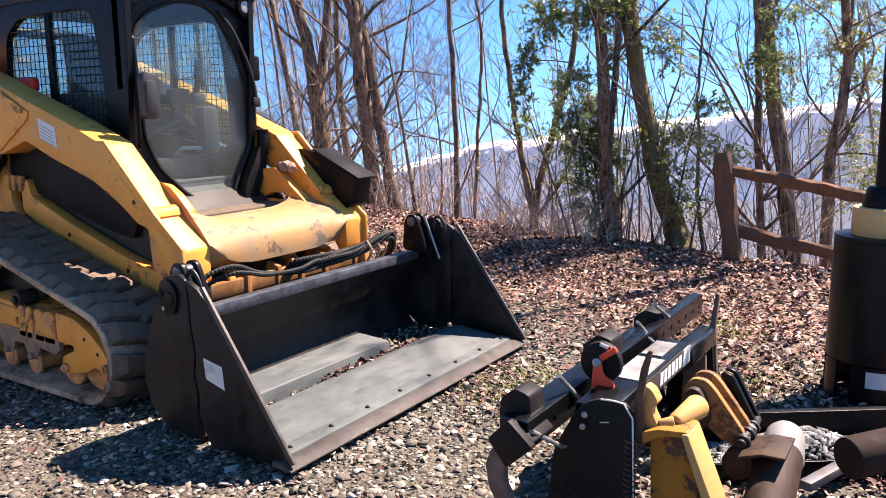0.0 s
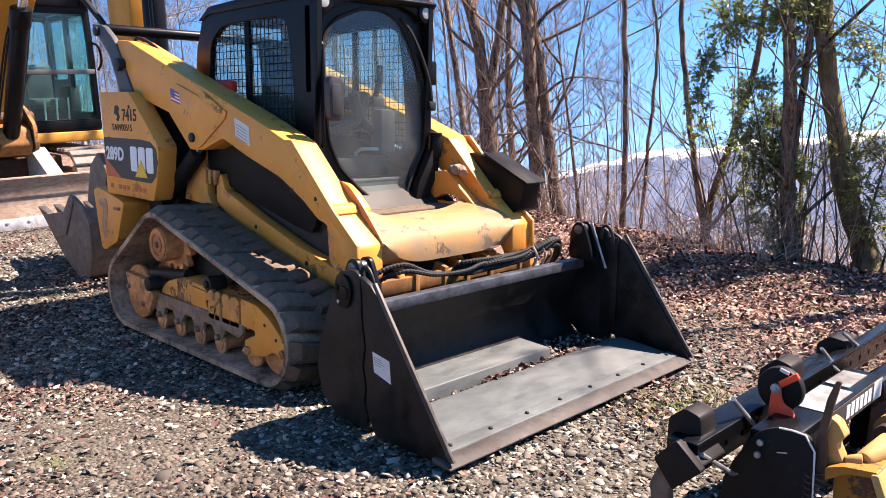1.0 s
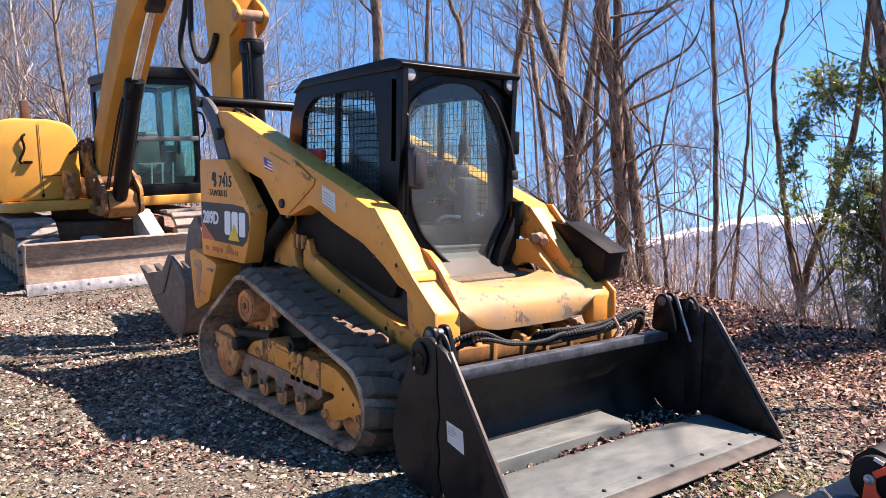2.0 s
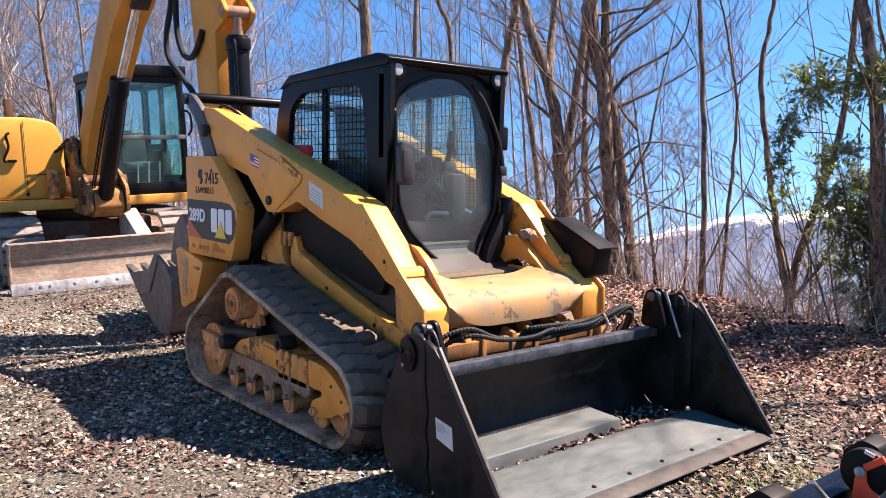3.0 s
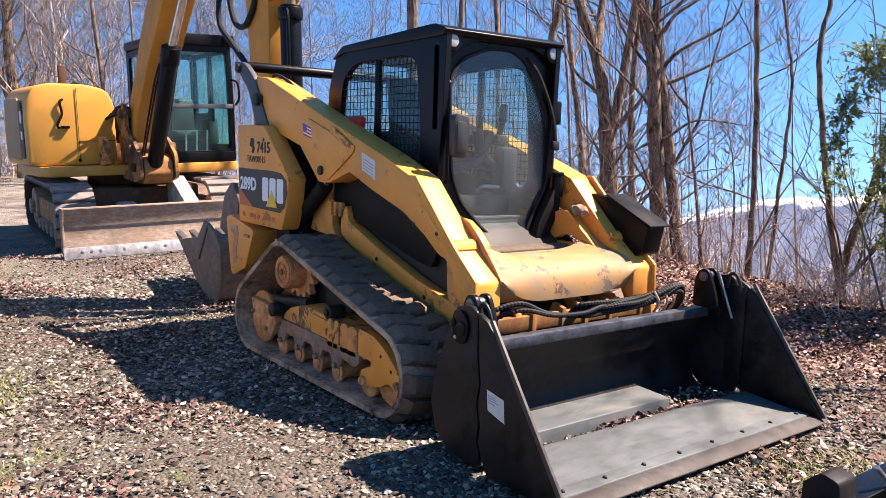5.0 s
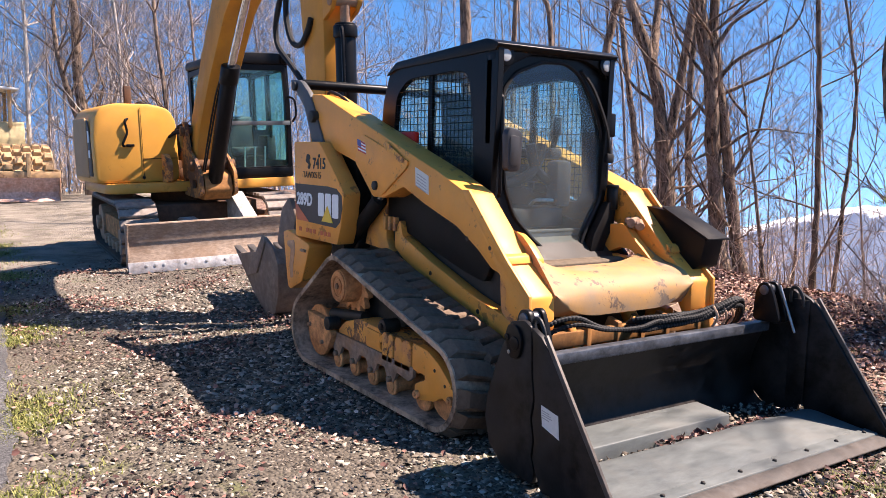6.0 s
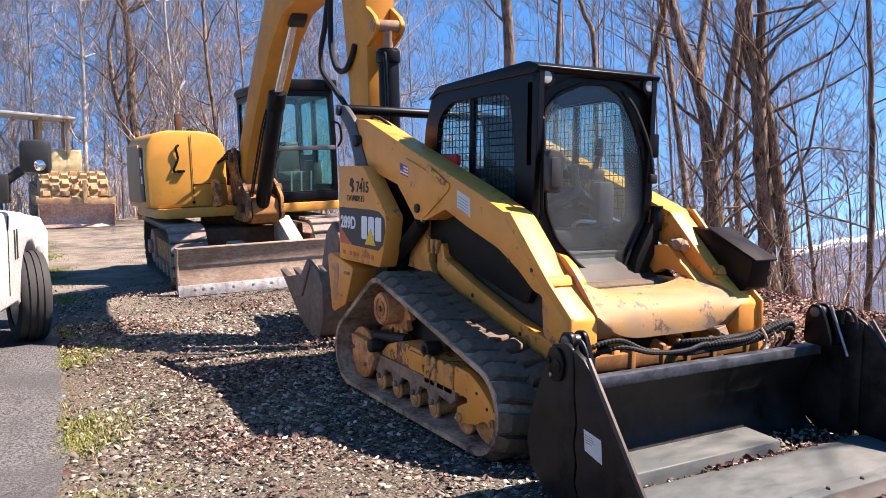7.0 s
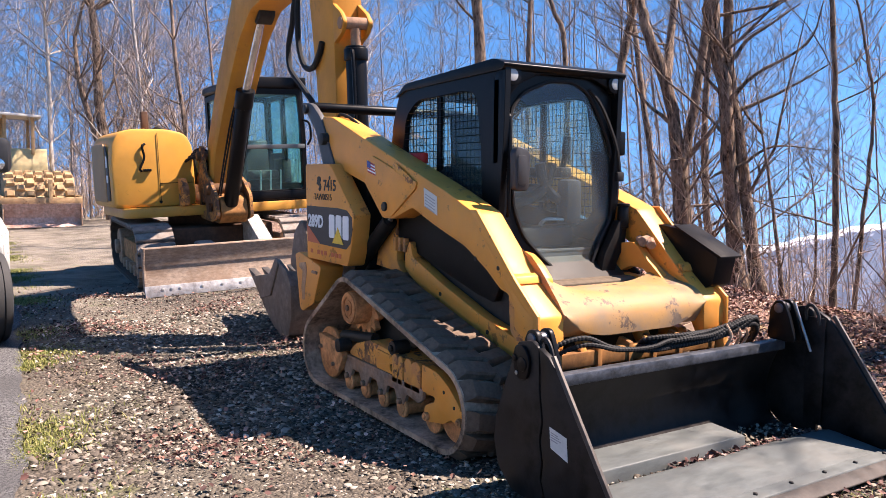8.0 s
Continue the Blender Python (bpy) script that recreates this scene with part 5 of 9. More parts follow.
    prism(bm, rounded([(-0.33, 1.915), (-0.105, 2.01), (0.08, 2.015), (0.18, 1.96), (0.21, 1.92), (0.05, 1.935), (-0.15, 1.90), (-0.26, 1.87)], 0.02, 3), "x", -1.6115, -1.610, 0)
    band = part("lining_band", bm, LINING_PANE, door, "grey band on the glass standing in for the roof lining")
    band.visible_shadow = False
    seal = [Vector((-1.605, y, z)) for y, z in opening]
    bm = bmesh.new()
    hose(bm, [tuple(p) for p in seal] + [tuple(seal[0])], 0.011, 6, 0)
    part("door_seal", bm, HOSE, door)
    bm = bmesh.new()
    hose(bm, [(-1.585, -0.415, 1.80), (-1.565, -0.42, 1.76), (-1.565, -0.42, 1.30), (-1.59, -0.41, 1.24)], 0.011, 7, 4)
    part("grab_handle", bm, BLACK, cab)
    bm = bmesh.new()
    hose(bm, [(-1.60, 0.20, 1.99), (-1.58, 0.29, 1.88), (-1.57, 0.40, 1.66), (-1.575, 0.45, 1.46)], 0.012, 6, 5)
    box(bm, -1.60, -1.56, 0.41, 0.47, 1.44, 1.50, 0.01)
    part("wiper", bm, HOSE, door)
    # mirror, latch block and the hinges on the far pillar
    bm = bmesh.new()
    prism(bm, rounded([(-0.455, 1.385), (-0.462, 1.60), (-0.44, 1.63), (-0.37, 1.615), (-0.352, 1.59), (-0.358, 1.41), (-0.375, 1.385)], 0.03, 4), "x", -1.51, -1.455, 0.014)
    prism(bm, rounded([(-0.44, 1.41), (-0.445, 1.585), (-0.375, 1.58), (-0.372, 1.42)], 0.02, 3), "x", -1.4555, -1.450, 0.002)
    cyl(bm, (-1.58, -0.42, 1.60), (-1.48, -0.385, 1.60), 0.010)
    part("mirror", bm, plain("mirror_housing", (0.03, 0.028, 0.027), 0.45, grain=0.3), cab, "dark grey cab mirror")
    bm = bmesh.new()
    box(bm, -1.66, -1.58, 0.425, 0.495, 1.60, 1.75, 0.014)
    part("door_latch", bm, BLACK, cab)
    for z in (1.35, 1.83):
        bm = bmesh.new()
        cyl(bm, (-1.60, 0.435, z), (-1.60, 0.435, z + 0.08), 0.016)
        part("door_hinge", bm, BLACK, cab)
    for s in (-1, 1):
        bm = bmesh.new()
        c = -0.405 if s < 0 else 0.375
        cyl(bm, (-1.625, c, 2.03), (-1.56, c, 2.03), 0.05, 0.06, 24, 0.006)
        lamp = part("work_lamp", bm, BLACK, cab, "round work lamp")
        bm = bmesh.new()
        cyl(bm, (-1.565, c, 2.03), (-1.557, c, 2.03), 0.038, 0.034, 20, 0.003)
        part("lens", bm, LENS, lamp)
    # back wall with its own wire window
    bm = bmesh.new()
    prism(bm, [(-0.43, 1.20), (0.43, 1.20), (0.43, 2.03), (-0.43, 2.03)], "x", -2.83, -2.79, 0.004, holes=[rounded([(-0.40, 1.38), (0.40, 1.38), (0.40, 1.99), (-0.40, 1.99)], 0.05)])
    part("rear_frame", bm, BLACK, cab)
    bm = bmesh.new()
    prism(bm, [(-2.84, 1.10), (-1.66, 1.02), (-1.66, 0.96), (-2.84, 1.04)], "y", -0.43, 0.39, 0.004)
    part("cab_floor", bm, DARK_METAL, cab)
    bm = bmesh.new()
    prism(bm, rounded([(-1.605, 0.866), (-1.43, 0.866), (-1.39, 0.855), (-1.39, 0.82), (-1.605, 0.80)], 0.008), "y", -0.40, 0.44, 0.004)
    sill = part("front_sill", bm, DUST_PLATE, m, "dust-covered step plate below the cab door")
    for y0, y1 in ((-0.06, 0.16),):
        bm = bmesh.new()
        box(bm, -1.60, -1.55, y0, y1, 0.868, 0.888, 0.006)
        part("door_stop", bm, RUST_BROWN, sill)
    # rubber boot and capped post beside the door's foot
    bm = bmesh.new()
    prism(bm, rounded([(0.275, 0.868), (0.30, 0.99), (0.36, 1.09), (0.42, 1.20), (0.485, 1.20), (0.47, 1.05), (0.41, 0.95), (0.385, 0.868)], 0.02, 3), "x", -1.60, -1.54, 0.012)
    part("door_boot", bm, BLACK_DUSTY, m, "black rubber boot beside the door")
    bm = bmesh.new()
    cyl(bm, (-1.56, 0.465, 1.15), (-1.56, 0.465, 1.29), 0.038, 0.034, 18, 0.008)
    cyl(bm, (-1.56, 0.465, 1.285), (-1.56, 0.465, 1.305), 0.042, 0.04, 18, 0.005)
    part("capped_post", bm, BLACK, m)
    # seat, joysticks, display
    bm = bmesh.new()
    box(bm, -2.40, -1.98, -0.24, 0.24, 1.30, 1.42, 0.04)
    prism(bm, rounded([(-2.46, 1.38), (-2.36, 1.38), (-2.44, 1.88), (-2.52, 1.88)], 0.03), "y", -0.22, 0.22, 0.02)
    for s in (-1, 1):
        box(bm, -2.38, -1.92, s * 0.26, s * 0.36, 1.46, 1.53, 0.02)
    part("operator_seat", bm, SEAT, cab, "black vinyl operator seat")
    for s in (-1, 1):
        bm = bmesh.new()
        cyl(bm, (-1.96, s * 0.30, 1.50), (-1.92, s * 0.30, 1.62), 0.02)
        cyl(bm, (-1.92, s * 0.30, 1.61), (-1.91, s * 0.30, 1.73), 0.032, 0.026, 14, 0.008)
        part("joystick", bm, SEAT, cab)
    # dark sheet added behind the glass to keep the footwell dim
    bm = bmesh.new()
    prism(bm, [(-1.645, 0.83), (-1.625, 0.83), (-1.665, 1.03), (-1.685, 1.03)], "y", -0.40, 0.38, 0.003)
    part("kick_panel", bm, SEAT, cab, "dark sheet added behind the door glass for the dim footwell")
    # control consoles with bent arm rests, and the pedal box on the floor
    for y0, way in ((-0.10, 1), (0.40, -1)):
        bm = bmesh.new()
        hose(bm, [(-2.05, y0 - 0.06 * way, 1.25), (-1.98, y0 + 0.03 * way, 1.29), (-1.95, y0 + 0.17 * way, 1.34), (-1.94, y0 + 0.26 * way, 1.42), (-1.94, y0 + 0.30 * way, 1.55)], 0.034, 9, 4)
        part("arm_rest", bm, SEAT, cab, "black bent arm rest")
    bm = bmesh.new()
    box(bm, -1.98, -1.86, 0.27, 0.40, 1.15, 1.45, 0.03)
    part("control_console", bm, SEAT, cab)
    bm = bmesh.new()
    box(bm, -1.95, -1.75, -0.20, 0.24, 1.03, 1.16, 0.03)
    part("pedal_box", bm, DARK_METAL, cab)
    bm = bmesh.new()
    hose(bm, [(-1.80, 0.00, 1.17), (-1.76, 0.02, 1.205), (-1.75, 0.14, 1.20)], 0.012, 6, 3)
    part("pedal_lever", bm, BOLT, cab)
    bm = bmesh.new()
    cyl(bm, (-2.42, -0.49, 1.575), (-2.60, -0.49, 1.585), 0.024, bevel=0.004)
    box(bm, -2.74, -2.36, -0.518, -0.468, 1.54, 1.615, 0.014)
    part("red_latch", bm, RED, cab, "red plastic emergency latch")

    # cross member between the arms: a tube whose skin sweeps up into both knees
    xs = (-1.30, -1.22, -1.15, -1.09, -1.04, -1.00, -0.972, -0.954, -0.944, -0.938, -0.936, -0.938)
    zs = (0.858, 0.866, 0.866, 0.858, 0.845, 0.826, 0.802, 0.778, 0.755, 0.72, 0.685, 0.650)
    ys = np.linspace(-0.522, 0.522, 41)
    verts, faces = [], []
    for y in ys:
        t = min(1.0, max(0.0, (abs(y) - 0.20) / 0.322))
        if y < 0:
            knee = np.interp(xs, [-1.32, -1.24, -1.14, -1.06, -1.0, -0.95], [1.085, 1.065, 0.985, 0.90, 0.835, 0.775])
            sweep = 0.75 * t ** 2.2 + 0.25 * t ** 8
        else:
            knee = np.interp(xs, [-1.32, -1.24, -1.12, -1.0, -0.95], [0.955, 0.905, 0.855, 0.815, 0.775])
            sweep = t ** 2.0
        for x, z, k in zip(xs, zs, knee):
            verts.append((x, y, z + max(0.0, k - z) * sweep))
    k = len(xs)
    for i in range(len(ys) - 1):
        for j in range(k - 1):
            a = i * k + j
            faces.append((a, a + k, a + k + 1, a + 1))
    low = len(verts)
    for y in ys:
        verts += [(-1.02, y, 0.645), (-1.30, y, 0.80)]
    for i in range(len(ys) - 1):
        a, b = i * k + k - 1, low + 2 * i
        faces += [(a, a + k, b + 2, b), (b, b + 2, b + 3, b + 1), (b + 1, b + 3, i * k + k, i * k)]
    for i in (0, len(ys) - 1):
        ring = [i * k + j for j in range(k)] + [low + 2 * i, low + 2 * i + 1]
        faces.append(tuple(ring))
    bm = bmesh.new()
    bm.from_mesh(raw("cross_member", verts, faces))
    part("cross_member", bm, YELLOW_SCUFFED, m, "sunlit yellow cross member with chipped paint", smooth=50)
    # closing box inside the near knee
    bm = bmesh.new()
    prism(bm, rounded([(-1.40, 1.065), (-1.28, 1.055), (-1.20, 1.01), (-1.12, 0.935), (-1.12, 0.86), (-1.40, 0.86)], 0.015, 3), "y", -0.515, -0.455, 0.006)
    part("knee_box", bm, YELLOW, m)
    bm = bmesh.new()
    prism(bm, rounded([(-1.70, 1.00), (-1.56, 1.06), (-1.43, 1.075), (-1.345, 0.99), (-1.23, 0.90), (-1.10, 0.80), (-1.20, 0.76), (-1.70, 0.80)], 0.035), "y", 0.44, 0.50, 0.010, holes=[rounded([(-1.55, 0.885), (-1.46, 0.925), (-1.36, 0.92), (-1.29, 0.872), (-1.50, 0.872)], 0.015)])
    part("knee_gusset", bm, YELLOW, m)
    # quick coupler behind the bucket
    bm = bmesh.new()
    box(bm, -0.985, -0.93, -0.60, 0.60, 0.16, 0.24, 0.006)
    coupler = part("quick_coupler", bm, RUST_ORANGE, m, "scraped yellow quick coupler")
    bm = bmesh.new()
    box(bm, -0.985, -0.93, -0.60, 0.60, 0.50, 0.58, 0.006)
    part("coupler_bar", bm, RUST_ORANGE, coupler)
    for y in (-0.57, -0.30, -0.08, 0.10, 0.30, 0.57):
        bm = bmesh.new()
        prism(bm, [(-1.04, 0.18), (-0.92, 0.18), (-0.92, 0.60), (-1.00, 0.62), (-1.08, 0.45)], "y", y - 0.015, y + 0.015, 0.003)
        part("coupler_plate", bm, RUST_ORANGE, coupler)
    for y in (-0.22, 0.22):
        bm = bmesh.new()
        cyl(bm, (-1.30, y, 0.78), (-1.12, y, 0.55), 0.045, bevel=0.006)
        ram = part("tilt_cylinder", bm, YELLOW_WORN, m)
        bm = bmesh.new()
        cyl(bm, (-1.14, y, 0.575), (-1.02, y, 0.42), 0.024)
        part("rod", bm, CHROME, ram)
    for y, a in ((-0.36, 0.12), (0.02, -0.10)):
        bm = bmesh.new()
        box(bm, -0.96, -0.94, y - 0.02, y + 0.02, 0.36, 0.62, 0.003, Euler((a * 3, 0, 0)).to_matrix())
        part("latch_lever", bm, YELLOW_WORN, coupler)

    # black tank on the far arm, with its fitting
    bm = bmesh.new()
    prism(bm, rounded([(-1.46, 1.185), (-1.26, 1.165), (-0.95, 1.015), (-0.955, 0.98), (-0.985, 0.85), (-1.14, 0.775), (-1.44, 1.00)], 0.012), "y", 0.615, 0.775, 0.008)
    part("hydraulic_guard", bm, BLACK, arms[1], "black sheet-steel guard box")
    bm = bmesh.new()
    prism(bm, [(-1.27, 1.185), (-0.92, 1.02), (-0.92, 1.008), (-1.27, 1.172)], "y", 0.605, 0.79, 0.003)
    part("guard_lid", bm, BLACK_DUSTY, arms[1])
    bm = bmesh.new()
    cyl(bm, (-1.40, 0.54, 1.08), (-1.37, 0.44, 1.08), 0.040, 0.032, 10, 0.012)
    cyl(bm, (-1.36, 0.50, 1.09), (-1.31, 0.46, 1.06), 0.024, 0.030, 8, 0.008)
    cyl(bm, (-1.45, 0.50, 1.09), (-1.40, 0.47, 1.08), 0.026, 0.022, 8, 0.008)
    part("hose_fitting", bm, MUD_CAKED, arms[1], "mud-caked hose fitting")

    # rear: hood, corner panels, bumper hooks, cross tube
    bm = bmesh.new()
    prism(bm, rounded([(-3.66, 0.80), (-3.62, 1.48), (-3.05, 1.54), (-2.95, 1.20), (-2.95, 0.80)], 0.04), "y", -0.60, 0.60, 0.012)
    part("engine_hood", bm, BLACK_DUSTY, m)
    for s in (-1, 1):
        bm = bmesh.new()
        prism(bm, rounded([(-3.64, 1.545), (-3.20, 1.545), (-3.14, 1.50), (-2.80, 1.20), (-2.84, 0.98), (-2.90, 0.84), (-3.61, 0.84)], 0.02), "y", s * 0.79, s * 0.66, 0.008)
        corner = part("corner_panel", bm, YELLOW, m, "yellow rear corner panel with decals")
        if s < 0:
            corner_near = corner
        bm = bmesh.new()
        prism(bm, rounded([(-3.86, 0.845), (-3.78, 0.87), (-3.40, 0.80), (-3.36, 0.78), (-3.50, 0.50), (-3.72, 0.41), (-3.77, 0.43)], 0.02), "y", s * 0.79, s * 0.60, 0.01)
        bump = part("rear_bumper", bm, YELLOW, m, "yellow rear bumper with a tie-down slot")
        bm = bmesh.new()
        prism(bm, rounded([(-3.77, 0.785), (-3.64, 0.80), (-3.62, 0.74), (-3.66, 0.60), (-3.66, 0.51), (-3.71, 0.50), (-3.73, 0.60), (-3.70, 0.73), (-3.77, 0.75)], 0.015), "y", s * 0.793, s * 0.78, 0)
        cyl(bm, (-3.50, s * 0.795, 0.74), (-3.42, s * 0.795, 0.74), 0.012, seg=8)
        part("slot", bm, RUSTY, bump)
    bm = bmesh.new()
    cyl(bm, (-3.74, -0.68, 1.985), (-3.74, 0.68, 1.985), 0.038, bevel=0.004)
    part("cross_tube", bm, BLACK, m, "black steel tube between the lift arms")
    bm = bmesh.new()
    prism(bm, rounded([(-3.22, 1.45), (-3.15, 1.70), (-3.05, 1.74), (-2.95, 1.66), (-2.92, 1.45)], 0.04), "y", -0.50, -0.44, 0.01)
    cyl(bm, (-3.05, -0.51, 1.66), (-3.05, -0.43, 1.66), 0.03)
    part("cylinder_lug", bm, YELLOW, m)
    for k, (a, b) in enumerate((((-3.42, -0.62, 1.86), (-2.98, -0.52, 1.62)), ((-3.40, -0.58, 1.84), (-3.0, -0.48, 1.58)))):
        bm = bmesh.new()
        mid = ((a[0] + b[0]) / 2, (a[1] + b[1]) / 2 + 0.01, (a[2] + b[2]) / 2 + 0.09 - 0.03 * k)
        hose(bm, [a, (a[0] + 0.06, a[1], a[2] + 0.05), mid, b], 0.012, 7)
        part("hydraulic_hose", bm, HOSE, m)

    # lettering and decals on the near corner panel
    y = -0.7915
    bm = bmesh.new()
    prism(bm, [(-3.615, 1.235), (-3.05, 1.235), (-2.91, 1.225), (-2.83, 1.18), (-2.82, 1.10), (-2.85, 1.00), (-2.92, 0.955), (-3.585, 0.965)], "y", y, y + 0.003, 0)
    decal = part("decal_panel", bm, DECAL_GREY, corner_near, "dark decal panel")
    bm = bmesh.new()
    prism(bm, [(-3.614, 1.10), (-3.36, 0.962), (-3.584, 0.966)], "y", y - 0.002, y, 0)
    part("decal_corner", bm, DECAL_RED, decal)
    words("model_number", "289D", 0.085, Matrix.Translation((-3.58, y - 0.002, 1.085)) @ pose(0, 0, 0, 90), WHITE, decal, bold=0.05)
    # maker's mark as plain shapes
    for k, x in enumerate((-3.20, -3.085, -2.97)):
        bm = bmesh.new()
        w = 0.095
        prism(bm, rounded([(x, 1.02), (x, 1.185), (x + w, 1.185), (x + w, 1.02)], 0.02), "y", y - 0.003, y - 0.0005, 0)
        part("mark_block", bm, WHITE, decal)
    bm = bmesh.new()
    prism(bm, [(-3.135, 0.985), (-3.045, 1.10), (-2.955, 0.985)], "y", y - 0.006, y - 0.0032, 0)
    part("mark_triangle", bm, DECAL_YELLOW, decal)
    words("unit_number", "7415", 0.075, Matrix.Translation((-3.30, y, 1.355)) @ pose(0, 0, 0, 90), INK, corner_near, bold=0.03)
    words("serial_number", "TAW00515", 0.045, Matrix.Translation((-3.47, y, 1.285)) @ pose(0, 0, 0, 90), INK, corner_near)
    bm = bmesh.new()
    prism(bm, rounded([(-3.42, 1.40), (-3.40, 1.455), (-3.36, 1.455), (-3.34, 1.43), (-3.36, 1.41), (-3.335, 1.38), (-3.36, 1.345), (-3.39, 1.36), (-3.365, 1.38), (-3.40, 1.395)], 0.01), "y", y - 0.002, y + 0.002, 0)
    part("stencil_mark", bm, INK, corner_near)
    bm = bmesh.new()
    cyl(bm, (-3.19, y - 0.002, 1.445), (-3.19, y + 0.01, 1.445), 0.013, seg=10)
    part("stencil_dot", bm, INK, corner_near)
    for k in range(9):
        if k in (1, 5):
            continue
        x = -3.54 + 0.062 * k
        bm = bmesh.new()
        box(bm, x, x + 0.045, y - 0.001, y + 0.001, 0.885, 0.915, 0)
        part("print_bar", bm, DECAL_RED, corner_near)
    # flag and paper label on the arm
    fx = [(-2.755, 1.565), (-2.645, 1.535), (-2.63, 1.462), (-2.745, 1.487)]
    bm = bmesh.new()
    prism(bm, fx, "y", -0.7135, -0.711, 0)
    flag = part("flag_sticker", bm, WHITE, arms[-1], "small striped flag sticker")
    bm = bmesh.new()
    for k in range(4):
        t0, t1 = k / 3.5, k / 3.5 + 1 / 7
        a, b, c, d = (Vector(p) for p in (fx[0], fx[1], fx[2], fx[3]))
        prism(bm, [tuple(a.lerp(d, t0)), tuple(b.lerp(c, t0)), tuple(b.lerp(c, t1)), tuple(a.lerp(d, t1))], "y", -0.7145, -0.7136, 0)
    part("red_stripes", bm, FLAG_RED, flag)
    bm = bmesh.new()
    a, b, c, d = (Vector(p) for p in fx)
    prism(bm, [tuple(a), tuple(a.lerp(b, 0.45)), tuple(a.lerp(b, 0.45).lerp(d.lerp(c, 0.45), 0.55)), tuple(a.lerp(d, 0.55))], "y", -0.7158, -0.7148, 0)
    part("blue_canton", bm, BLUE_INK, flag)
    bm = bmesh.new()
    prism(bm, [(-2.03, 1.395), (-1.88, 1.345), (-1.875, 1.235), (-2.02, 1.285)], "y", -0.7025, -0.7005, 0)
    lab = part("paper_label", bm, PAPER, arms[-1], "faded paper label")
    bm = bmesh.new()
    for k in range(5):
        z = 1.36 - 0.018 * k
        prism(bm, [(-2.01, z), (-1.90, z - 0.037), (-1.90, z - 0.043), (-2.01, z - 0.006)], "y", -0.7032, -0.7026, 0)
    part("label_lines", bm, FAINT_INK, lab)

    make_bucket(m)
    # hoses over the bucket back, twisted about one another
    rnd = random.Random(41)
    runs = (((-1.06, 0.10, 0.50), (-0.90, 0.00, 0.585), (-0.83, 0.20, 0.60), (-0.82, 0.42, 0.605), (-0.80, 0.60, 0.64), (-0.79, 0.74, 0.66), (-0.84, 0.82, 0.57), (-0.92, 0.83, 0.50)),
            ((-1.00, -0.62, 0.46), (-0.92, -0.60, 0.60), (-0.86, -0.46, 0.655), (-0.83, -0.28, 0.60), (-0.82, -0.06, 0.585), (-0.84, 0.14, 0.585), (-0.83, 0.34, 0.59)))
    for line, count in zip(runs, (6, 2)):
        for k in range(count):
            bm = bmesh.new()
            a0 = 6.283 * k / count
            pts = []
            for i, p in enumerate(line):
                a = a0 + 0.9 * i + rnd.gauss(0, 0.35)
                w = 0.018 + 0.010 * rnd.random()
                pts.append((p[0] + 0.6 * w * math.cos(a), p[1] + rnd.gauss(0, 0.012), p[2] + w * math.sin(a)))
            hose(bm, pts, rnd.choice((0.012, 0.013, 0.014)), 8, 6, 0.020)
            part("hydraulic_hose", bm, HOSE, m, "black ribbed hydraulic hose")
    for yy in (0.52, 0.60, 0.66):
        bm = bmesh.new()
        hose(bm, [(-0.80, yy, 0.66), (-0.77, yy + 0.01, 0.60), (-0.80, yy, 0.53)], 0.008, 6)
        part("hose_clamp", bm, RUSTY, m)
    return m


WORN_STRIP = steel("worn_strip", (0.09, 0.08, 0.072), 0.5, 0.3, rust=0.4, rustcol=(0.10, 0.075, 0.055))


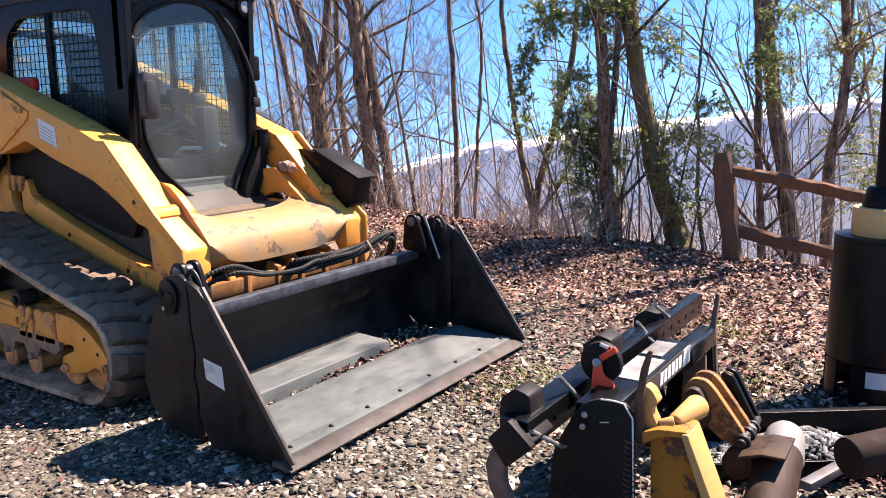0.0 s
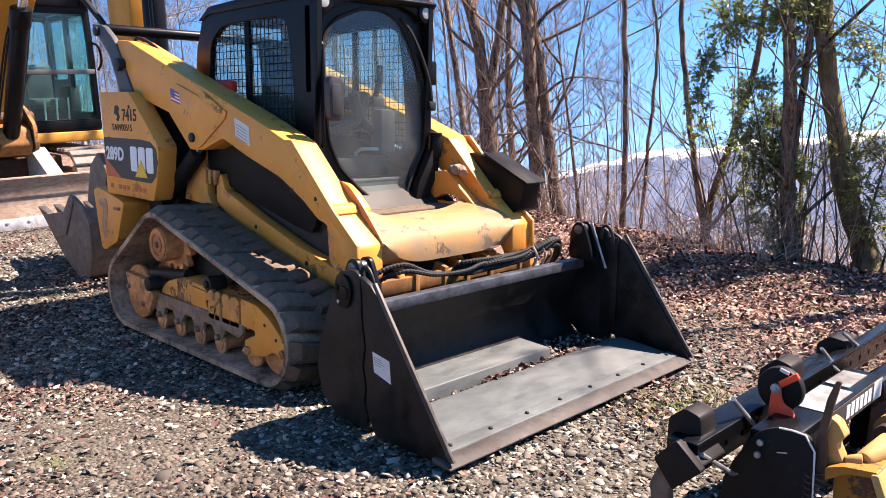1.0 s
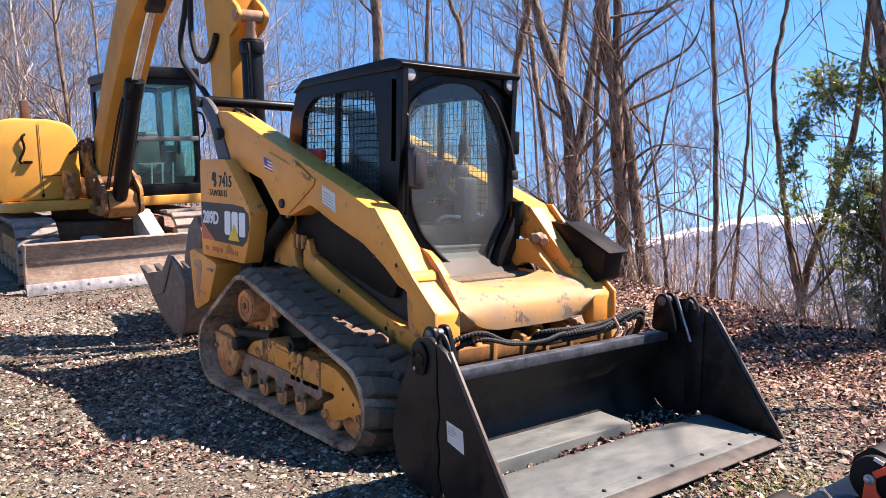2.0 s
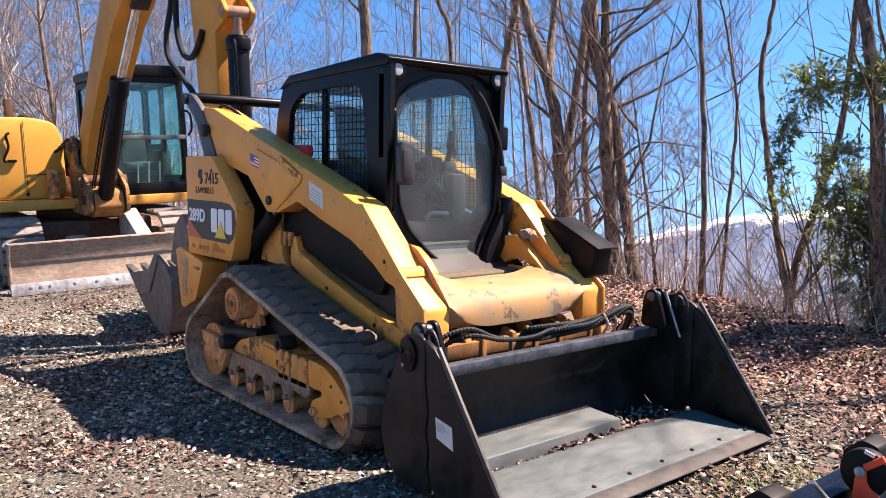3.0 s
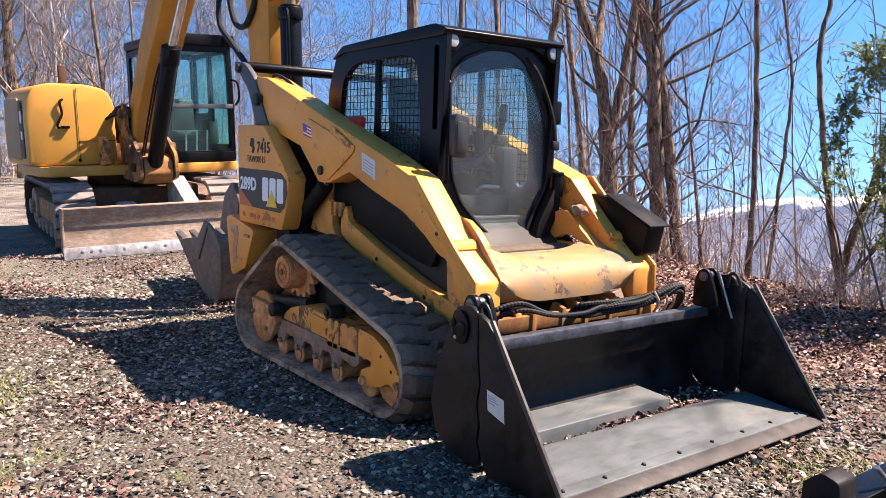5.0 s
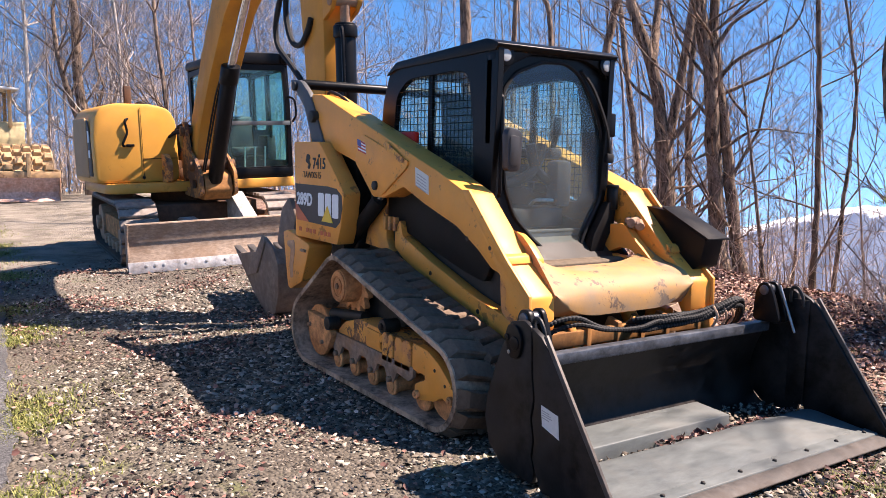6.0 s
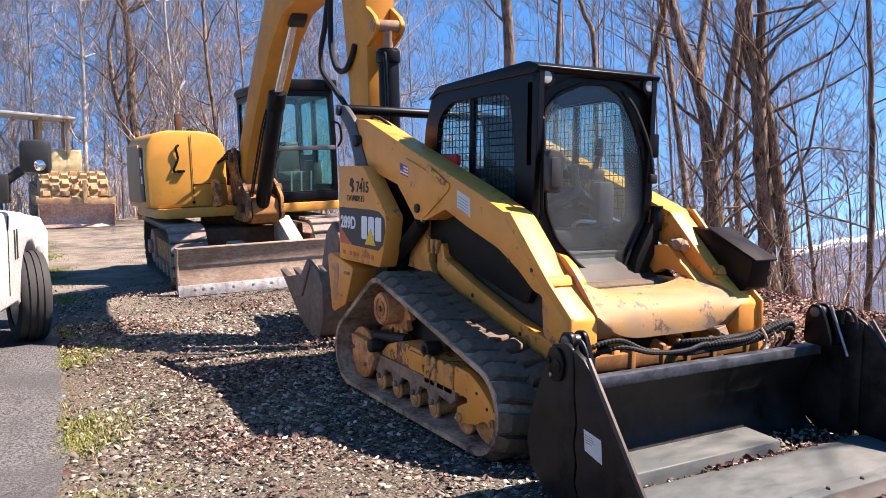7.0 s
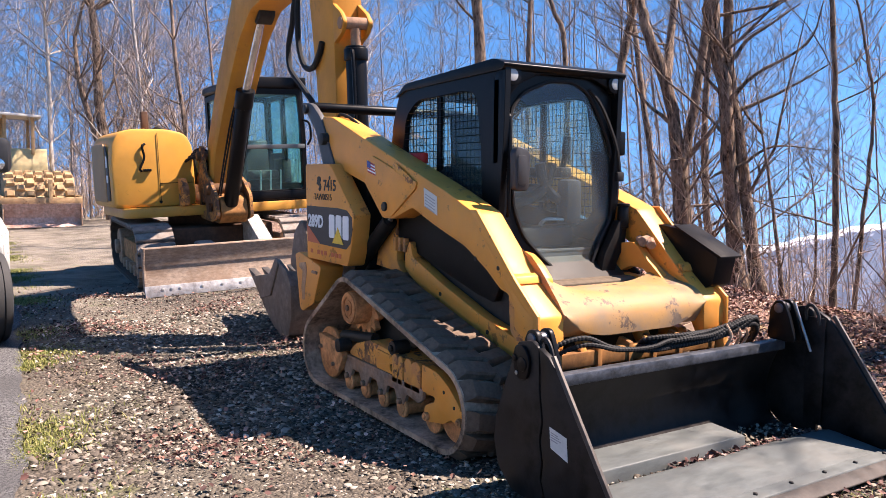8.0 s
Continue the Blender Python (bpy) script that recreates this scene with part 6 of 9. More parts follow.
def make_bucket(parent):
    """Four-in-one bucket: fixed back, hinged front jaw with its own cheeks."""
    # back sheet and beam
    bm = bmesh.new()
    curve = [(p.x, p.y) for p in spline([(-0.735, 0.54, 0), (-0.80, 0.42, 0), (-0.842, 0.28, 0), (-0.83, 0.14, 0), (-0.75, 0.055, 0), (-0.55, 0.035, 0)], 4)]
    back = curve + [(x - 0.018, z - (0.0 if i < 15 else 0.016)) for i, (x, z) in list(enumerate(curve))[::-1]]
    prism(bm, back, "y", -0.965, 0.965, 0.003)
    bucket = part("bucket", bm, BUCKET, parent, "black multi-purpose loader bucket with scoured floor")
    bm = bmesh.new()
    box(bm, -0.775, -0.708, -0.93, 0.93, 0.492, 0.548, 0.008)
    part("top_beam", bm, steel("rubbed_black_beam", (0.085, 0.092, 0.105), 0.33, 0.45, rust=0.35, stretch=(1, 0.8, 1), rustcol=(0.02, 0.02, 0.02), scuffs=0.6), bucket, "rubbed black top beam")
    # ledge of the fixed floor
    bm = bmesh.new()
    prism(bm, rounded([(-0.78, 0.03), (-0.78, 0.13), (-0.56, 0.118), (-0.545, 0.03)], 0.008), "y", -0.955, 0.40, 0.006)
    part("floor_ledge", bm, FLOOR_STEEL, bucket, "scoured steel ledge of the fixed floor")
    # jaw floor with its bolted cutting edge
    bm = bmesh.new()
    prism(bm, [(-0.50, 0.075), (-0.44, 0.092), (-0.40, 0.092), (-0.085, 0.062), (-0.085, 0.03), (-0.46, 0.045)], "y", -0.962, 0.962, 0.004)
    floor = part("jaw_floor", bm, FLOOR_STEEL, bucket, "bright scoured jaw floor plate")
    bm = bmesh.new()
    prism(bm, [(-0.135, 0.0675), (-0.13, 0.073), (-0.062, 0.067), (-0.058, 0.06), (-0.06, 0.05), (-0.13, 0.055)], "y", -0.965, 0.965, 0.002)
    part("edge_strip", bm, FLOOR_STEEL, floor, "scoured bolting strip")
    bm = bmesh.new()
    prism(bm, [(-0.086, 0.058), (-0.05, 0.060), (-0.02, 0.056), (0.02, 0.038), (0.02, 0.03), (-0.02, 0.032), (-0.086, 0.036)], "y", -1.02, 1.02, 0.003)
    edge = part("cutting_edge", bm, EDGE_STEEL, bucket, "worn rusty cutting edge")
    for k in range(8):
        y = -0.90 + 0.257 * k
        bm = bmesh.new()
        cyl(bm, (-0.098, y, 0.066), (-0.098, y, 0.079), 0.012, 0.009, 10, 0.003)
        part("edge_bolt", bm, DARK_METAL, edge)
    # cheeks
    for s in (-1, 1):
        def Y(y):
            return s * y
        bm = bmesh.new()
        jaw = [(-0.555, 0.735), (-0.49, 0.705), (-0.44, 0.655), (0.0, 0.062), (-0.01, 0.03), (-0.46, 0.03), (-0.50, 0.10), (-0.525, 0.16), (-0.515, 0.24), (-0.535, 0.33), (-0.52, 0.42), (-0.54, 0.54), (-0.545, 0.66)]
        prism(bm, jaw, "y", Y(1.0), Y(0.972), 0.003)
        cheek = part("jaw_cheek", bm, BUCKET, bucket, "black steel jaw cheek plate")
        bm = bmesh.new()
        prism(bm, [(-0.475, 0.712), (-0.455, 0.722), (0.022, 0.062), (-0.004, 0.055)], "y", Y(1.003), Y(0.988), 0.002)
        part("wear_strip", bm, WORN_STRIP, cheek)
        bm = bmesh.new()
        rear = [(-0.57, 0.735), (-0.563, 0.66), (-0.56, 0.54), (-0.540, 0.42), (-0.556, 0.33), (-0.536, 0.24), (-0.546, 0.16), (-0.522, 0.10), (-0.53, 0.04), (-0.74, 0.045), (-0.85, 0.13), (-0.885, 0.25), (-0.87, 0.36), (-0.81, 0.52), (-0.745, 0.66), (-0.71, 0.735), (-0.62, 0.755)]
        prism(bm, rounded(rear, 0.012, 2), "y", Y(0.992), Y(0.966), 0.003)
        # strip added behind the seam so that no light shows through it
        tmp = bmesh.new()
        box(tmp, -0.60, -0.49, Y(0.964), Y(0.958), 0.10, 0.70, 0.001)
        heel = part("back_cheek", bm, BUCKET, bucket, "black steel back cheek plate")
        part("seam_backing", tmp, BUCKET, heel)
        # hinge boss and ears
        bm = bmesh.new()
        for y0, y1 in ((0.90, 0.93), (0.83, 0.855)):
            ear = rounded([(-0.76, 0.56), (-0.75, 0.73), (-0.72, 0.785), (-0.665, 0.785), (-0.63, 0.71), (-0.58, 0.56)], 0.035)
            prism(bm, ear, "y", Y(y0), Y(y1), 0.004)
        part("hinge_ear", bm, BLACK, bucket, "black hinge ear plates")
        bm = bmesh.new()
        cyl(bm, (-0.692, Y(0.82), 0.742), (-0.692, Y(0.94), 0.742), 0.028, bevel=0.004)
        part("hinge_pin", bm, steel("grey_pin", (0.12, 0.12, 0.13), 0.35, 0.6, rust=0.15), bucket)
        bm = bmesh.new()
        prism(bm, rounded([(-0.735, 0.66), (-0.71, 0.73), (-0.65, 0.725), (-0.61, 0.67), (-0.63, 0.58), (-0.70, 0.57)], 0.035), "y", Y(1.008), Y(0.99), 0.004)
        cyl(bm, (-0.66, Y(1.014), 0.645), (-0.66, Y(0.99), 0.645), 0.032, bevel=0.006)
        cyl(bm, (-0.715, Y(1.014), 0.665), (-0.715, Y(0.99), 0.665), 0.016, bevel=0.004)
        part("hinge_boss", bm, BLACK, heel)
        bm = bmesh.new()
        cyl(bm, (-0.70, Y(1.012), 0.60), (-0.70, Y(0.99), 0.60), 0.010, seg=8, bevel=0.003)
        part("boss_bolt", bm, BOLT, heel)
        bm = bmesh.new()
        hose(bm, [(-0.60, Y(0.95), 0.68), (-0.60, Y(0.95), 0.75), (-0.565, Y(0.95), 0.765), (-0.53, Y(0.95), 0.72), (-0.52, Y(0.95), 0.66)], 0.010, 7)
        part("lifting_eye", bm, DARK_METAL, cheek)
        if s < 0:
            bm = bmesh.new()
            prism(bm, [(-0.475, 0.415), (-0.365, 0.395), (-0.355, 0.295), (-0.465, 0.325)], "y", -1.0015, -1.0005, 0)
            lab = part("warning_label", bm, PAPER, cheek, "weathered white label")
            bm = bmesh.new()
            for k in range(4):
                z = 0.395 - 0.01 * k
                prism(bm, [(-0.465, z), (-0.42 + 0.01 * (k % 3), z - 0.006), (-0.42 + 0.01 * (k % 3), z - 0.010), (-0.465, z - 0.004)], "y", -1.0022, -1.0016, 0)
            part("label_lines", bm, FAINT_INK, lab)
    bm = bmesh.new()
    cyl(bm, (-0.64, 0.90, 0.77), (-0.52, 0.88, 0.52), 0.007)
    part("retaining_wire", bm, BOLT, bucket)


make_loader()

# dry leaves and grit caught in the bucket
rng = np.random.default_rng(17)
px, py = rng.normal(-0.505, 0.022, 420), rng.uniform(-0.90, 0.95, 420)
far = rng.uniform(0, 1, 420) < 0.45
px[far], py[far] = rng.uniform(-0.76, -0.48, far.sum()), rng.uniform(0.42, 0.93, far.sum())
v, f = scatter_boxes(rng, px, py, rng.uniform(0.008, 0.022, 420), 0.6)
v[:, 2] += np.repeat(0.062 - ground_z(px, py), 8)
grit = part("bucket_grit", fast_mesh(bpy.data.meshes.new("bucket_grit"), v, f), GRAVEL, None, smooth=0)
grit.matrix_basis = SLOPE
tagged(grit, "grit and pebbles caught in the loader bucket", "grit", kind="stuff")
px, py = rng.normal(-0.505, 0.022, 160), rng.uniform(-0.2, 0.9, 160)
v, f = scatter_leaves(rng, px, py, rng.uniform(0.02, 0.05, 160), 0.075 - ground_z(px, py))
loose = part("bucket_leaves", fast_mesh(bpy.data.meshes.new("bucket_leaves"), v, f), LITTER, None, smooth=0)
loose.matrix_basis = SLOPE
tagged(loose, "dry leaves caught in the loader bucket", "leaves", kind="stuff")

# ---- excavator ----
def make_excavator():
    m = thing("excavator", pose(-9.74, 0.18, 0.055, 2.6, 0, -4), "yellow tracked excavator with a rusty blade and raised boom", "excavator")
    turn = Matrix.Rotation(radians(4), 4, "Z")

    def upper(bm):
        """From the yard's own axes into the machine's, whose undercarriage is turned."""
        bm.transform(turn @ Matrix.Translation((9.74, -0.18, -0.055)))
        return bm

    # undercarriage
    wheels = [(1.20, 0.40, 0.375), (-1.20, 0.40, 0.375)]
    pts = belt_path(wheels, 0.05)
    for s in (-1, 1):
        y0, y1 = (-1.16, -0.71) if s < 0 else (0.71, 1.16)
        bm = bmesh.new()
        belt(bm, pts, y0, y1, 0.04)
        track = part("track", bm, steel("dusty_track_chain", (0.07, 0.055, 0.045), 0.75, 0.0, rust=0.5, rustcol=(0.12, 0.075, 0.05)), m, "dusty steel excavator track")
        pad = bmesh.new()
        lug(pad, Vector((0, 0)), Vector((0, 1)), y0 - 0.01, y1 + 0.01, 0.125, 0.03)
        pad_mesh = bpy.data.meshes.new("track_pad")
        bmesh.ops.recalc_face_normals(pad, faces=pad.faces[:])
        pad.to_mesh(pad_mesh)
        pad.free()
        pad_mesh.materials.append(steel("track_pad_steel", (0.22, 0.19, 0.165), 0.6, 0.2, rust=0.5, rustcol=(0.16, 0.11, 0.08)))
        run, last = 0.0, None
        for p, n in pts:
            if last is not None:
                run += (p - last).length
            last = p
            if run > 0.15:
                run -= 0.15
                ob = new("track_pad", pad_mesh)
                ob.parent = track
                ob.matrix_basis = Matrix.Translation((p.x, 0, p.y)) @ Matrix.Rotation(math.atan2(n.x, n.y), 4, "Y")
        bm = bmesh.new()
        prism(bm, rounded([(-1.15, 0.22), (-1.15, 0.50), (1.15, 0.50), (1.15, 0.22)], 0.06), "y", s * 1.04, s * 0.76, 0.01)
        part("track_frame", bm, MUD_RUST, m)
        for x in (1.22, -1.22):
            bm = bmesh.new()
            prism(bm, circle(x, 0.345, 0.27, 24), "y", s * 1.08, s * 0.80, 0.015)
            cyl(bm, (x, s * 1.14, 0.345), (x, s * 1.05, 0.345), 0.11, bevel=0.01)
            part("idler", bm, RUSTY, m)
        for k in range(5):
            bm = bmesh.new()
            cyl(bm, (-0.8 + 0.4 * k, s * 1.09, 0.12), (-0.8 + 0.4 * k, s * 0.8, 0.12), 0.09, bevel=0.01)
            part("roller", bm, RUSTY, m)
    bm = bmesh.new()
    prism(bm, rounded([(-0.8, -0.75), (0.9, -0.75), (1.1, -0.45), (1.1, 0.45), (0.9, 0.75), (-0.8, 0.75)], 0.08), "z", 0.40, 0.72, 0.03)
    cyl(bm, (0, 0, 0.70), (0, 0, 0.92), 0.52, seg=32, bevel=0.02)
    part("car_body", bm, SOOTY, m)

    # blade and its arms
    bm = bmesh.new()
    face = [(2.13, 0.13), (2.06, 0.24), (2.045, 0.36), (2.07, 0.48), (2.12, 0.575)]
    prism(bm, face + [(x - 0.04, z) for x, z in face[::-1]], "y", -1.16, 1.16, 0.004)
    box(bm, 2.00, 2.10, -1.16, 1.16, 0.54, 0.585, 0.008)
    for s in (-1, 1):
        prism(bm, [(2.15, 0.03), (2.08, 0.24), (2.07, 0.40), (2.14, 0.585), (1.96, 0.585), (1.94, 0.05)], "y", s * 1.175, s * 1.15, 0.004)
    blade = part("dozer_blade", bm, BLADE_STEEL, m, "rust-streaked steel dozer blade")
    bm = bmesh.new()
    prism(bm, [(2.17, 0.005), (2.135, 0.135), (2.115, 0.135), (2.14, 0.005)], "y", -1.18, 1.18, 0.003)
    edge = part("cutting_edge", bm, steel("bright_edge", (0.42, 0.41, 0.40), 0.5, 0.4, rust=0.3), blade, "bolted bright cutting edge")
    for y in (-0.98, -0.88, -0.78, -0.52, -0.28, -0.05, 0.18, 0.42, 0.66, 0.90):
        bm = bmesh.new()
        cyl(bm, (2.135, y, 0.085), (2.158, y, 0.088), 0.018, seg=8, bevel=0.003)
        part("edge_bolt", bm, BOLT, edge)
    for y in (-0.30, 0.36):
        bm = bmesh.new()
        top = 0.56 if y < 0 else 0.86
        prism(bm, rounded([(0.95, 0.42), (1.05, top - 0.04), (1.25, top), (2.02, 0.52), (2.02, 0.20), (1.6, 0.30), (1.1, 0.36)], 0.03), "y", y - 0.09, y + 0.09, 0.008)
        part("blade_arm", bm, steel("pale_scoured_arm", (0.36, 0.34, 0.31), 0.7, 0.0, rust=0.5, rustcol=(0.15, 0.12, 0.09)), m, "pale scuffed blade arm")

    # house: platform, hood, cab (given in the yard's axes)
    bm = bmesh.new()
    prism(bm, rounded([(-11.05, -0.85), (-10.5, -1.09), (-9.0, -1.09), (-8.82, -0.98), (-8.82, 1.48), (-10.4, 1.48), (-11.05, 1.1)], 0.10), "z", 0.93, 1.06, 0.02)
    part("platform", upper(bm), YELLOW_EXC, m, "yellow swing platform skirt")
    def ahead(bm):
        """The hood stands level with the cab's front."""
        bm.transform(Matrix.Translation((0.42, -0.10, 0)))
        return upper(bm)

    bm = bmesh.new()
    prism(bm, rounded([(-1.09, 1.06), (-1.10, 1.62), (-1.07, 1.92), (-0.99, 2.05), (-0.82, 2.10), (-0.36, 2.09), (-0.12, 2.03), (-0.03, 1.86), (-0.02, 1.06)], 0.08, 5), "x", -10.95, -9.42, 0.05)
    hood = part("engine_hood", ahead(bm), YELLOW_EXC, m, "smooth rounded yellow engine hood")
    # dusty door paint that also carries the shade of the hood's side
    bm = bmesh.new()
    prism(bm, rounded([(-10.75, 1.14), (-10.75, 1.92), (-9.84, 1.92), (-9.80, 1.86), (-9.80, 1.14)], 0.03), "y", -1.112, -1.094, 0.006)
    part("side_door", ahead(bm), painted("shaded_dusty_side_door", (0.46, 0.27, 0.12), rust=0.1, dust=0.6, rough=0.7, dirt=(0.36, 0.25, 0.17)), hood, "dusty side door, its tan darkened for shade")
    bm = bmesh.new()
    prism(bm, rounded([(-9.76, 1.16), (-9.76, 1.90), (-9.70, 1.90), (-9.60, 1.74), (-9.56, 1.55), (-9.56, 1.16)], 0.03), "y", -1.108, -1.094, 0.004)
    side = part("side_decal", ahead(bm), DECAL_GREY, hood, "dark side decal")
    for z, h in ((1.60, 0.15), (1.40, 0.10)):
        bm = bmesh.new()
        box(bm, -9.72, -9.62, -1.111, -1.1085, z, z + h, 0)
        part("decal_mark", ahead(bm), WHITE, side)
    bm = bmesh.new()
    hose(bm, [(-9.41, -0.66, 1.90), (-9.39, -0.70, 1.86), (-9.395, -0.68, 1.72), (-9.39, -0.74, 1.58), (-9.41, -0.72, 1.54)], 0.016, 8)
    box(bm, -9.43, -9.37, -0.70, -0.60, 1.535, 1.57, 0.008)
    part("grab_handle", ahead(bm), BLACK, hood)
    bm = bmesh.new()
    box(bm, -9.415, -9.408, -0.498, -0.492, 1.10, 2.04, 0.001)
    box(bm, -9.418, -9.410, -0.49, -0.06, 1.37, 1.378, 0.001)
    part("door_gap", ahead(bm), BLACK, hood)
    bm = bmesh.new()
    cyl(bm, (-9.42, -0.50, 1.13), (-9.40, -0.50, 1.13), 0.02, seg=10)
    part("hood_latch", ahead(bm), BLACK, hood)
    bm = bmesh.new()
    box(bm, -9.79, -9.71, -0.615, -0.525, 2.05, 2.34, 0.014)
    part("exhaust_stack", ahead(bm), SOOTY, hood, "brown rusted exhaust stack")
    bm = bmesh.new()
    hose(bm, [(-9.70, -0.50, 2.07), (-9.68, -0.45, 2.12), (-9.66, -0.38, 2.10), (-9.64, -0.33, 2.07)], 0.014, 6)
    part("hood_hinge", ahead(bm), DARK_METAL, hood)

    RUST_DARK = steel("dark_rusty_casting", (0.13, 0.062, 0.028), 0.7, 0.0, rust=0.6, rustcol=(0.055, 0.032, 0.022))
    # valve block, hoses and brackets between hood and boom
    bm = bmesh.new()
    box(bm, -9.40, -9.1, -0.16, 0.06, 1.06, 1.34, 0.02)
    box(bm, -9.36, -9.16, -0.06, 0.10, 1.32, 1.50, 0.02)
    cyl(bm, (-9.08, -0.05, 1.16), (-9.12, -0.05, 1.16), 0.07, bevel=0.01)
    part("valve_block", upper(bm), RUST_DARK, m, "rust-brown hydraulic valve block")
    bm = bmesh.new()
    prism(bm, rounded([(-9.10, 1.06), (-8.78, 1.06), (-8.74, 1.30), (-8.90, 1.44), (-9.08, 1.40)], 0.04), "y", -0.36, -0.28, 0.01, holes=[circle(-8.92, 1.22, 0.06, 14)])
    part("pivot_plate", upper(bm), YELLOW_WORN, m)
    for k in range(4):
        bm = bmesh.new()
        d = 0.05 * k
        hose(bm, [(-9.2, -0.20 + d, 1.40), (-9.05, -0.26 + d, 1.62 + d), (-8.86, -0.12 + d, 1.70 + 0.5 * d), (-8.70, 0.02 + d, 1.46), (-8.62, 0.06 + d, 1.25)], 0.02, 7)
        part("hydraulic_hose", upper(bm), HOSE, m)
    bm = bmesh.new()
    prism(bm, rounded([(-0.02, 1.06), (-0.02, 1.74), (0.14, 1.72), (0.20, 1.5), (0.22, 1.06)], 0.04), "x", -10.6, -9.45, 0.02)
    part("rear_cover", upper(bm), YELLOW_EXC, m)
    # cab
    x0, x1, y0, y1 = -10.35, -8.88, 0.45, 1.46
    bm = bmesh.new()
    prism(bm, rounded([(y0, 1.06), (y0 - 0.02, 2.0), (y0 + 0.05, 2.66), (y1 - 0.06, 2.66), (y1, 2.0), (y1, 1.06)], 0.05), "x", x1 - 0.06, x1, 0.01,
          holes=[rounded([(y0 + 0.06, 1.86), (y0 + 0.08, 2.56), (y1 - 0.10, 2.56), (y1 - 0.06, 1.86)], 0.05), rounded([(y0 + 0.06, 1.22), (y0 + 0.06, 1.80), (y1 - 0.06, 1.80), (y1 - 0.06, 1.22)], 0.05)])
    cab = part("cab", upper(bm), BLACK, m, "black framed cab with tinted glass")
    for yy, nm in ((y0, "side_frame"), (y1 - 0.05, "side_frame")):
        bm = bmesh.new()
        prism(bm, rounded([(x0, 1.06), (x0, 2.62), (x1 - 0.05, 2.66), (x1, 2.0), (x1, 1.06)], 0.05), "y", yy, yy + 0.05, 0.006,
              holes=[rounded([(x0 + 0.1, 1.75), (x0 + 0.1, 2.54), (x0 + 0.62, 2.56), (x0 + 0.62, 1.75)], 0.05), rounded([(x0 + 0.72, 1.30), (x0 + 0.72, 2.56), (x1 - 0.14, 2.56), (x1 - 0.12, 1.30)], 0.05)])
        part(nm, upper(bm), BLACK, cab)
    bm = bmesh.new()
    prism(bm, [(y0, 1.06), (y1, 1.06), (y1, 2.64), (y0, 2.64)], "x", x0 - 0.02, x0 + 0.03, 0.006, holes=[rounded([(y0 + 0.07, 1.40), (y0 + 0.07, 2.56), (y1 - 0.07, 2.56), (y1 - 0.07, 1.40)], 0.06)])
    part("rear_frame", upper(bm), BLACK, cab)
    bm = bmesh.new()
    prism(bm, rounded([(y0 - 0.03, 2.64), (y0 - 0.02, 2.76), (y0 + 0.10, 2.80), (y1 - 0.10, 2.80), (y1 + 0.02, 2.76), (y1 + 0.03, 2.64)], 0.05), "x", x0 - 0.04, x1 + 0.03, 0.03)
    part("cab_roof", upper(bm), BLACK, cab, "black cab roof")
    for z0, z1, nm in ((1.82, 2.60, "upper_windscreen"), (1.20, 1.82, "lower_windscreen")):
        bm = bmesh.new()
        box(bm, x1 - 0.035, x1 - 0.030, y0 + 0.03, y1 - 0.05, z0, z1, 0)
        g = part(nm, upper(bm), GLASS_EXC, cab)
        g.visible_shadow = False
    for yy in (y0 + 0.02, y1 - 0.02):
        bm = bmesh.new()
        box(bm, x0 + 0.06, x1 - 0.08, yy - 0.002, yy + 0.002, 1.28, 2.58, 0)
        g = part("side_glass", upper(bm), GLASS_EXC, cab)
        g.visible_shadow = False
    bm = bmesh.new()
    box(bm, x1 - 0.005, x1 + 0.02, y0 + 0.02, y1 - 0.02, 1.80, 1.86, 0.006)
    part("front_rail", upper(bm), plain("pale_window_rail", (0.11, 0.12, 0.12), 0.45, 0.2), cab, "pale rail between the two panes")
    bm = bmesh.new()
    box(bm, x1 - 0.005, x1 + 0.015, y0 + 0.02, y1 - 0.02, 1.08, 1.20, 0.01)
    part("front_rail", upper(bm), BLACK, cab)
    bm = bmesh.new()
    cyl(bm, (x1 + 0.03, y1 - 0.06, 2.72), (x1 + 0.10, y1 - 0.06, 2.72), 0.06, bevel=0.01)
    box(bm, x1 - 0.02, x1 + 0.06, y1 - 0.14, y1 + 0.02, 2.66, 2.80, 0.015)
    part("work_lamp", upper(bm), BLACK, cab)
    bm = bmesh.new()
    box(bm, -9.75, -9.30, 0.70, 1.20, 1.36, 1.50, 0.05)
    prism(bm, rounded([(-9.80, 1.45), (-9.68, 1.45), (-9.73, 1.95), (-9.85, 1.95)], 0.04), "y", 0.72, 1.18, 0.03)
    part("operator_seat", upper(bm), SEAT, cab)
    for y in (0.62, 1.28):
        bm = bmesh.new()
        box(bm, -9.60, -9.20, y - 0.07, y + 0.07, 1.30, 1.66, 0.03)
        cyl(bm, (-9.22, y, 1.62), (-9.18, y, 1.86), 0.025, 0.018, 10, 0.006)
        part("control_console", upper(bm), SEAT, cab)
    bm = bmesh.new()
    for y in (0.80, 0.95, 1.10):
        box(bm, -9.10, -9.00, y - 0.05, y + 0.05, 1.12, 1.15, 0.01)
        cyl(bm, (-9.05, y, 1.12), (-9.0, y, 1.50), 0.012)
    part("foot_pedals", upper(bm), PAPER, cab)
    bm = bmesh.new()
    hose(bm, [(x1 + 0.02, y1 - 0.04, 2.20), (x1 + 0.10, y1 + 0.02, 2.15), (x1 + 0.10, y1 + 0.04, 1.95), (x1 + 0.02, y1 + 0.02, 1.85)], 0.016, 8)
